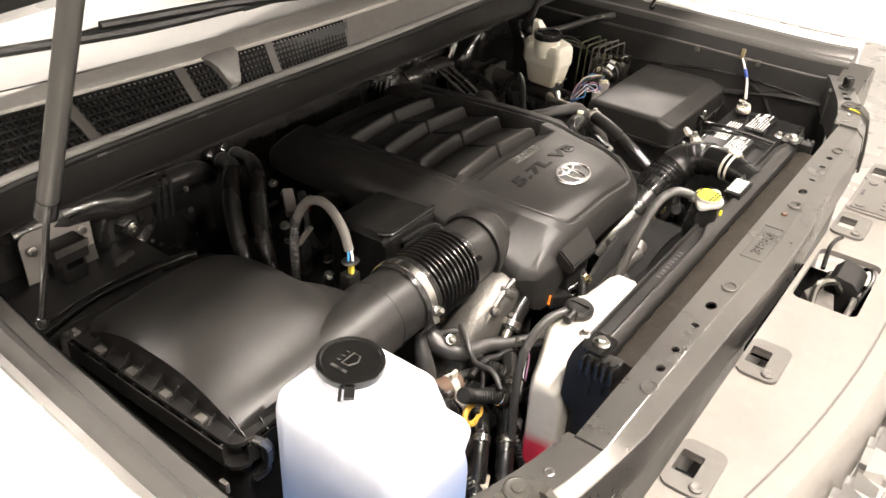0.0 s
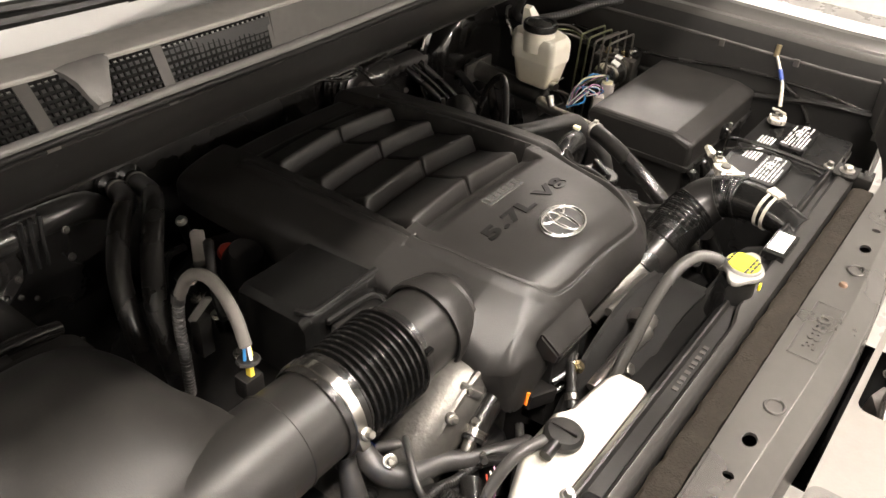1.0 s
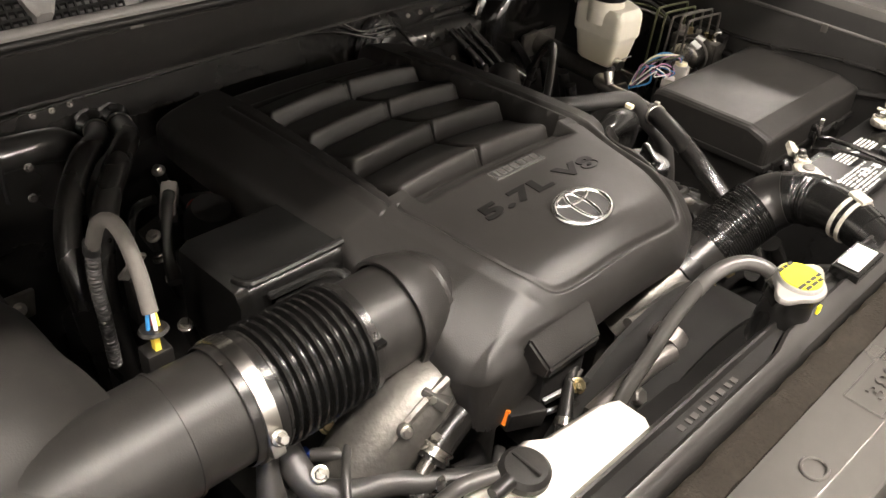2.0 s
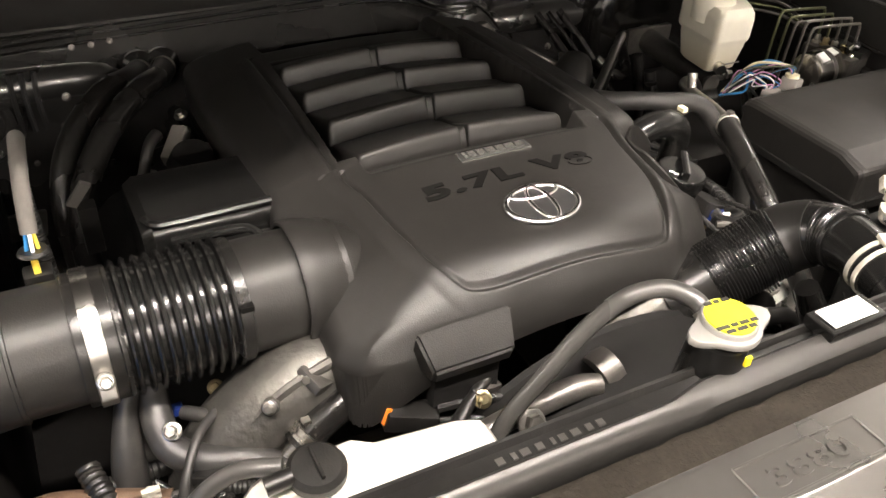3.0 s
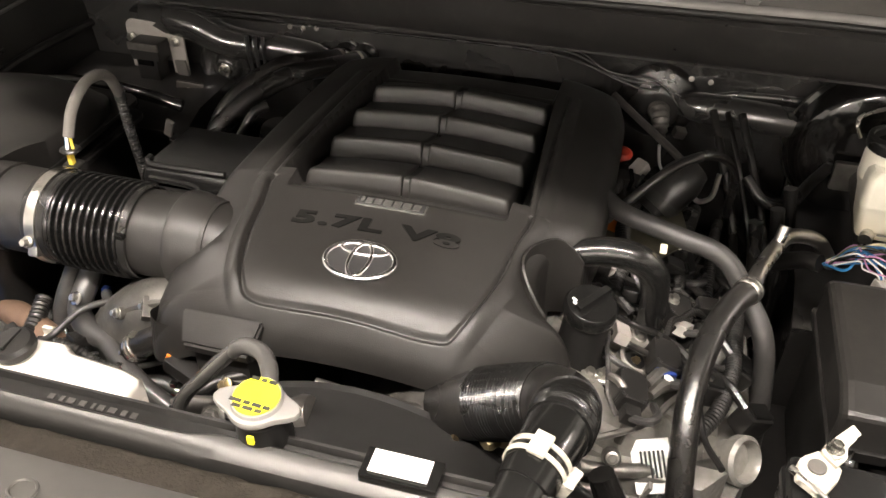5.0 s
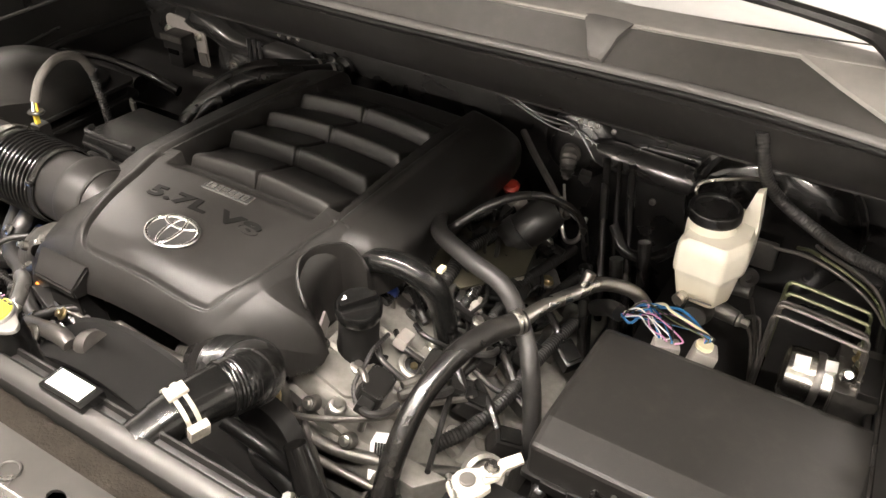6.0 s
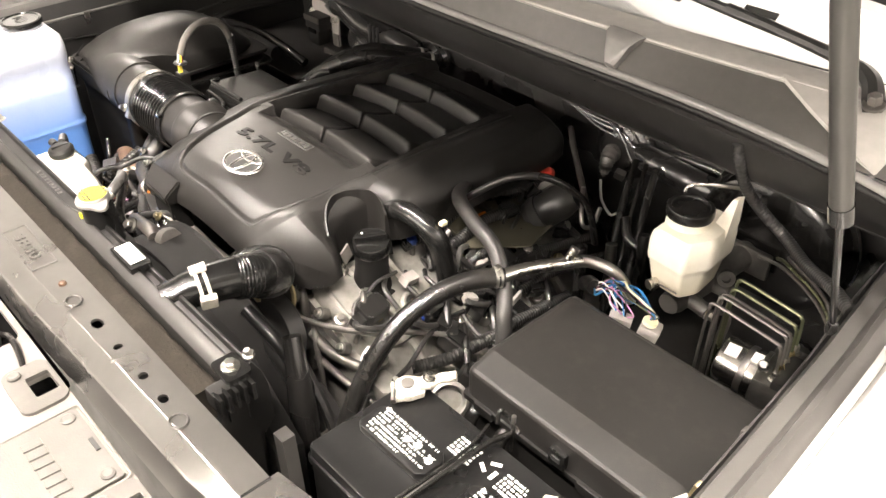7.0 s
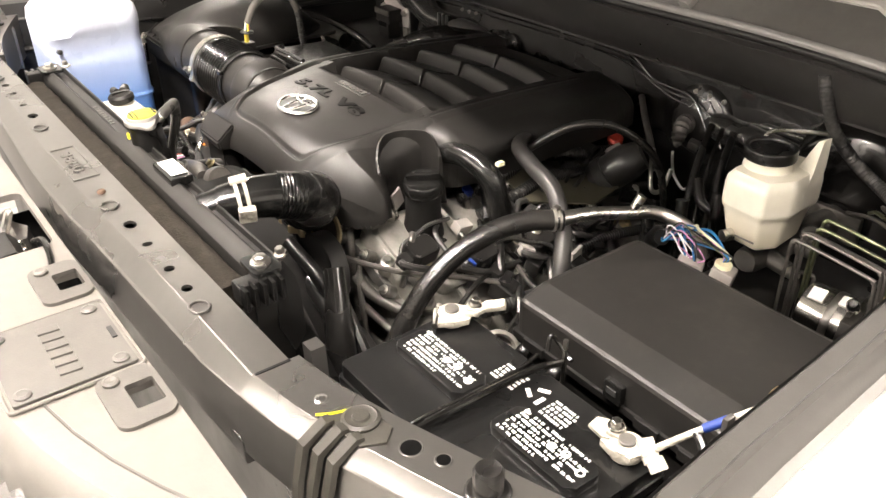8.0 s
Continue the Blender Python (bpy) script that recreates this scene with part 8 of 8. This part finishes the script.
# low clutter beside the washer tank
t = thing("dipstick", (-0.43, 0.25, 0.80), "ochre looped dipstick handle on a dark tube", "dipstick")
ring = [(-0.443 + 0.019 * math.cos(a), 0.250 + 0.006 * math.sin(a), 0.905 + 0.012 * math.sin(a)) for a in (2 * math.pi * k / 20 for k in range(21))]
part("loop_handle", tube(B(), ring, 0.0048, 8, smooth=False), OCHRE, t)
part("tube", tube(B(), [(-0.425, 0.25, 0.900), (-0.42, 0.255, 0.86), (-0.41, 0.27, 0.75)], 0.006, 8), DARKSTEEL, t)
for k, (x, y, z) in enumerate(((-0.46, 0.30, 0.90), (-0.40, 0.24, 0.88), (-0.50, 0.26, 0.86), (-0.36, 0.22, 0.90))):
    hose_run("black_loom", "black corrugated wiring loom low in the bay",
             [(x, y + 0.06, z + 0.03), (x + 0.01, y + 0.01, z + 0.015), (x - 0.005, y - 0.05, z - 0.02), (x - 0.02, y - 0.10, z - 0.10)], 0.011, RUBBER, seg=10, ribs=0.0008, rib_len=0.006)
for x, y, z in ((-0.335, 0.25, 0.88), (-0.49, 0.20, 0.83), (-0.375, 0.215, 0.85)):
    t = thing("wiring_plug", (x, y, z), "pale wiring plug on a black loom", "wiring plug", "plugs low in the bay")
    part("plug", box(B(), (x, y, z), (0.036, 0.026, 0.02), 0.003, rot(20, 15, 25)), GREYCONN if x > -0.4 else LEADWHITE, t)
    part("lead", tube(B(), [(x + 0.015, y, z), (x + 0.05, y + 0.03, z - 0.01), (x + 0.07, y + 0.06, z - 0.05)], 0.006, 8), RUBBER, t)
for p in ((-0.36, 0.235, 0.915), (-0.42, 0.20, 0.86), (-0.455, 0.225, 0.875)):
    hose_run("clamped_hose_end", "black hose end with a steel spring clamp",
             [Vector(p) + Vector((0.04, 0.03, 0.012)), Vector(p), Vector(p) - Vector((0.05, 0.03, 0.05))], 0.014, RUBBER, [(p, (0.8, 0.5, 0.4), 0.0145)])
t = thing("thin_wires", (-0.32, 0.24, 0.92), "thin pale wires among the looms", "wires")
for k, mt in enumerate((WIREPINK, LABELWHITE, RED)):
    part("wire", tube(B(), [(-0.29 - 0.008 * k, 0.252, 0.935), (-0.30 - 0.010 * k, 0.240, 0.93), (-0.318 - 0.010 * k, 0.232, 0.91), (-0.33, 0.226, 0.89)], 0.0012, 6), mt, t)


def low_clutter():
    """Short hoses, looms, clamps and plugs packed low between the tanks and the pump."""
    t = thing("lower_wiring", (-0.36, 0.27, 0.84), "tangle of black looms and hoses beside the pump", "wiring")
    rng = random.Random(8)
    for k in range(22):
        p = [Vector((rng.uniform(-0.56, -0.24), rng.uniform(0.20, 0.34), rng.uniform(0.86, 0.945)))]
        d = Vector((rng.uniform(-1, 1), rng.uniform(-0.6, 0.6), rng.uniform(-0.6, 0.2))).normalized() * 0.035
        for q in range(4):
            p.append(p[-1] + d + Vector((rng.uniform(-0.014, 0.014), rng.uniform(-0.014, 0.014), rng.uniform(-0.018, 0.006))))
        r = rng.choice((0.0035, 0.0045, 0.006, 0.009, 0.012))
        part("loom" if r < 0.007 else "hose", tube(B(), p, r, 10, ribs=0.0006 if k % 3 == 0 else 0.0, rib_len=0.005), (DULLHOSE, RUBBER, GREYRUB)[k % 3], t)
        if r > 0.007:
            ax = (p[2] - p[1]).normalized()
            part("clamp", lathe(B(), [(r + 0.0004, -0.005), (r + 0.0016, -0.004), (r + 0.0016, 0.004), (r + 0.0004, 0.005)], (p[1] + p[2]) / 2, ax, 18, close=False), STEEL, t, "bright spring clamp")
            part("clamp_tab", box(B(), (p[1] + p[2]) / 2 + Vector((0, -0.004, r + 0.003)), (0.008, 0.006, 0.008), 0.001), STEEL, t)
    for k in range(8):
        c = (rng.uniform(-0.52, -0.26), rng.uniform(0.20, 0.32), rng.uniform(0.87, 0.94))
        part("plug", box(B(), c, (rng.uniform(0.016, 0.032), rng.uniform(0.014, 0.026), rng.uniform(0.012, 0.02)), 0.003, rot(rng.uniform(-30, 30), rng.uniform(-30, 30), rng.uniform(0, 90))), (BLACK, GLOSS, GREYCONN, BLACK)[k % 4], t)
    for k in range(5):
        part("bolt", hexbolt(B(), (rng.uniform(-0.42, -0.24), rng.uniform(0.30, 0.35), rng.uniform(0.90, 0.97)), 0.006, 0.008, (-0.3, -0.6, 0.7)), STEEL, t)


low_clutter()


# ---- passenger's side, rear ----
def resonator():
    t = thing("coil_cover", (-0.29, 0.54, 0.98), "black plastic box tucked beside the engine cover", "plastic box")
    secs = []
    for x in (-0.362, -0.352, -0.245, -0.225):
        e = 0.008 if x == -0.362 else 0.0
        secs.append([(x, 0.482 + e, 0.97), (x, 0.482 + e, 1.066 - e), (x, 0.490 + e, 1.077 - e), (x, 0.500, 1.079 - e), (x, 0.606, 1.073 - e), (x, 0.616 - e, 1.061), (x, 0.616 - e, 0.97)])
    part("body", loft(B(), secs), GLOSS, t)
    part("edge_rib", tube(B(), [(-0.356, 0.510, 1.080), (-0.35, 0.494, 1.082), (-0.33, 0.489, 1.083), (-0.235, 0.489, 1.085)], 0.0042, 8), GLOSS, t)
    part("loop_rib", tube(B(), [(-0.338, 0.476, 1.070), (-0.30, 0.472, 1.073), (-0.270, 0.468, 1.073), (-0.258, 0.460, 1.068), (-0.256, 0.448, 1.060), (-0.260, 0.438, 1.048)], 0.0045, 8), GLOSS, t)
    part("step", box(B(), (-0.285, 0.462, 1.045), (0.09, 0.034, 0.03), 0.004), BLACK, t)


resonator()
t = thing("looped_sensor_cable", (-0.45, 0.53, 1.0), "pale grey looped cable with a coloured plug end", "cable")
part("sleeve", tube(B(), [(-0.455, 0.484, 1.108), (-0.452, 0.500, 1.140), (-0.448, 0.528, 1.162), (-0.446, 0.556, 1.164), (-0.448, 0.582, 1.148), (-0.452, 0.600, 1.112)], 0.0074, 12), LOOM, t, "pale grey cloth sleeve")
part("corrugated_tube", tube(B(), [(-0.452, 0.600, 1.114), (-0.454, 0.604, 1.07), (-0.452, 0.606, 1.02), (-0.45, 0.61, 0.95)], 0.0068, 12, ribs=0.0009, rib_len=0.005), GREYRUB, t)
part("tape_band", tube(B(), [(-0.4515, 0.599, 1.120), (-0.4525, 0.601, 1.106)], 0.0084, 12, smooth=False), INK, t)
part("plug_disc", lathe(B(), [(0.012, 0), (0.014, 0.002), (0.012, 0.005)], (-0.456, 0.481, 1.088), (0, 0.1, 1), 18), RUBBER, t)
for k, mt in enumerate((WIREYEL, RED, WIREBLUE, LABELWHITE)):
    a = 2 * math.pi * k / 4
    part("wire", tube(B(), [(-0.456 + 0.005 * math.cos(a), 0.481 + 0.005 * math.sin(a), 1.092), (-0.455 + 0.003 * math.cos(a), 0.483 + 0.003 * math.sin(a), 1.110)], 0.002, 6, smooth=False), mt, t)
part("yellow_tag", box(B(), (-0.457, 0.479, 1.075), (0.006, 0.008, 0.024), 0.001), WIREYEL, t)
part("sensor", box(B(), (-0.457, 0.482, 1.055), (0.026, 0.022, 0.03), 0.004), BLACK, t)

for k, pts in enumerate(([(-0.272, 1.0, 1.015), (-0.300, 0.93, 1.035), (-0.345, 0.88, 1.040), (-0.395, 0.82, 1.010), (-0.418, 0.775, 0.965), (-0.42, 0.75, 0.90), (-0.415, 0.74, 0.80)],
                         [(-0.238, 1.0, 1.015), (-0.262, 0.92, 1.035), (-0.305, 0.855, 1.045), (-0.36, 0.79, 1.022), (-0.400, 0.735, 0.975), (-0.41, 0.70, 0.91), (-0.40, 0.69, 0.80)])):
    t = hose_run("heater_hose", "black rubber heater hose from the firewall", pts, 0.0165, RUBBER, seg=16)
    p = Vector(pts[0])
    part("pipe_stub", lathe(B(), [(0.024, 0), (0.024, 0.01), (0.015, 0.016), (0.015, 0.035)], p + Vector((0, 0.02, 0)), (0, -1, 0.1), 16), BODYBLACK, t)
    part("band", lathe(B(), [(0.0170, -0.004), (0.0182, -0.003), (0.0182, 0.003), (0.0170, 0.004)], p + Vector((-0.006, -0.02, 0.006)), (-0.3, -0.9, 0.25), 18, close=False), STEEL, t)

t = thing("hinge_bracket", (-0.64, 0.98, 0.90), "grey steel bracket plate with a black switch block", "bracket")
bm = B()
m = pose(-0.645, 0.978, 0.985, 90, 0, -4)
out = rounded(-0.062, -0.060, 0.062, 0.062, 0.018)
sheet_with_holes(bm, out, [rounded(-0.028, -0.058, 0.030, 0.030, 0.008)], 0.0, 0.004)
bmesh.ops.transform(bm, matrix=m, verts=bm.verts)
part("plate", bm, GREYCONN, t, "pale grey painted plate")
part("leg", box(B(), (-0.592, 0.972, 0.935), (0.024, 0.006, 0.09), 0.003, rot(0, -6, 0)), PLATE, t)
for x in (-0.692, -0.600):
    part("bolt", hexbolt(B(), (x, 0.973, 1.015), 0.006, 0.008, (0, -1, 0.1)), STEEL, t)
part("switch_block", box(B(), (-0.645, 0.955, 1.005), (0.060, 0.04, 0.035), 0.004), BLACK, t)
part("switch_body", box(B(), (-0.645, 0.955, 0.96), (0.044, 0.036, 0.07), 0.004), BLACK, t)
part("band", box(B(), (-0.645, 0.934, 1.016), (0.062, 0.004, 0.014), 0.001), DARKSTEEL, t)
part("slot", box(B(), (-0.645, 0.9345, 0.985), (0.030, 0.004, 0.010), 0.001), VOID, t)
for x, y, z, mt, lab in ((-0.270, 0.806, 0.988, GREYCONN, "pale grey plug on an engine sensor"), (-0.252, 0.762, 0.988, RED, "red plug on the rear of the engine")):
    t = thing("sensor_plug", (x, y, z), lab, "sensor plug")
    if mt is RED:
        part("cap", lathe(B(), [(0.014, 0), (0.016, 0.01), (0.012, 0.018), (0.004, 0.02)], (x, y, z), (-0.3, -0.4, 0.8), 16), mt, t)
    else:
        part("plug", box(B(), (x, y, z), (0.022, 0.055, 0.022), 0.004, rot(25, 0, -35)), mt, t)
    part("lead", tube(B(), [(x - 0.01, y + 0.02, z), (x - 0.03, y + 0.04, z - 0.02), (x - 0.05, y + 0.03, z - 0.06)], 0.006, 8), RUBBER, t)


def right_head():
    t = thing("valve_cover", (-0.30, 0.65, 0.72), "dark valve cover on the engine's far bank", "valve cover")
    part("cover", loft(B(), [[(-0.16, y, 0.94), (-0.22, y, 0.955), (-0.36, y, 0.90), (-0.42, y, 0.84), (-0.42, y, 0.72), (-0.16, y, 0.72)] for y in (0.40, 0.42, 0.84, 0.86)]), BLACK, t)
    for y in (0.60, 0.70, 0.80):
        part("coil_body", box(B(), (-0.285, y, 0.945), (0.05, 0.04, 0.04), 0.006, rot(0, -22, 0)), BLACK, t)
        part("bolt", hexbolt(B(), (-0.31, y - 0.03, 0.935), 0.007, 0.009, (-0.3, 0, 0.9)), STEEL, t)
    part("dark_lever", tube(B(), [(-0.345, 0.66, 0.98), (-0.335, 0.69, 1.0), (-0.315, 0.72, 1.04), (-0.30, 0.74, 1.045)], [0.010, 0.007, 0.007, 0.008], 10), BLACK, t)
    part("throttle_body", lathe(B(), [(0.03, 0), (0.032, 0.03), (0.024, 0.05)], (-0.268, 0.715, 0.985), (0, -0.3, 1), 18), VENT, t)
    for x, y, z in ((-0.246, 0.875, 0.995), (-0.252, 0.835, 0.99), (-0.31, 0.78, 0.965), (-0.33, 0.70, 0.955), (-0.36, 0.62, 0.95)):
        part("head_bolt", hexbolt(B(), (x, y, z), 0.0065, 0.008, (-0.3, -0.2, 0.9)), STEEL, t)
        part("bolt_post", lathe(B(), [(0.008, -0.05), (0.008, 0.0)], (x, y, z), (-0.3, -0.2, 0.9), 10), BLACK, t)


right_head()
for x, y, z in ((-0.52, 0.90, 0.90), (-0.47, 0.86, 0.88), (-0.56, 0.93, 0.94)):
    t = thing("small_bracket", (x, y, z), "small dark bracket with a bright bolt", "bracket", "small brackets")
    part("plate", box(B(), (x, y, z), (0.05, 0.008, 0.04), 0.003, rot(0, 10, 15)), DARKSTEEL, t)
    part("bolt", hexbolt(B(), (x, y - 0.005, z), 0.007, 0.008, (0, -1, 0.2)), STEEL, t)
t = thing("inner_wheel_housing", (-0.70, 0.95, 0.60), "dull black wheel housing behind the air box", "wheel housing", kind="structure")
part("housing", loft(B(), [[(x, 0.80, 0.60), (x, 0.80, 0.93), (x, 0.86, 0.95), (x, 1.02, 0.95), (x, 1.02, 0.60)] for x in (-0.84, -0.50)]), INNER, t)
t = thing("inner_wheel_housing", (0.78, 0.85, 0.60), "dull black wheel housing behind the fuse box", "wheel housing", kind="structure")
part("housing", loft(B(), [[(x, 0.66, 0.60), (x, 0.66, 0.86), (x, 0.74, 0.89), (x, 1.02, 0.89), (x, 1.02, 0.60)] for x in (0.52, 0.86)]), INNER, t)
hose_run("air_conditioning_pipe", "black pipe along the passenger apron", [(-0.82, 0.78, 1.0), (-0.70, 0.80, 1.005), (-0.57, 0.80, 1.0), (-0.5, 0.81, 0.98)], 0.011, BODYBLACK, seg=12)
t = thing("cable_tag", (-0.40, 0.62, 1.03), "pale folded tag on a bracket", "tag")
part("tag", box(B(), (-0.405, 0.630, 1.050), (0.012, 0.005, 0.040), 0.001, rot(20, 30, 0)), PLATE, t)
part("bracket", box(B(), (-0.400, 0.640, 1.0), (0.02, 0.02, 0.06), 0.002), BLACK, t)
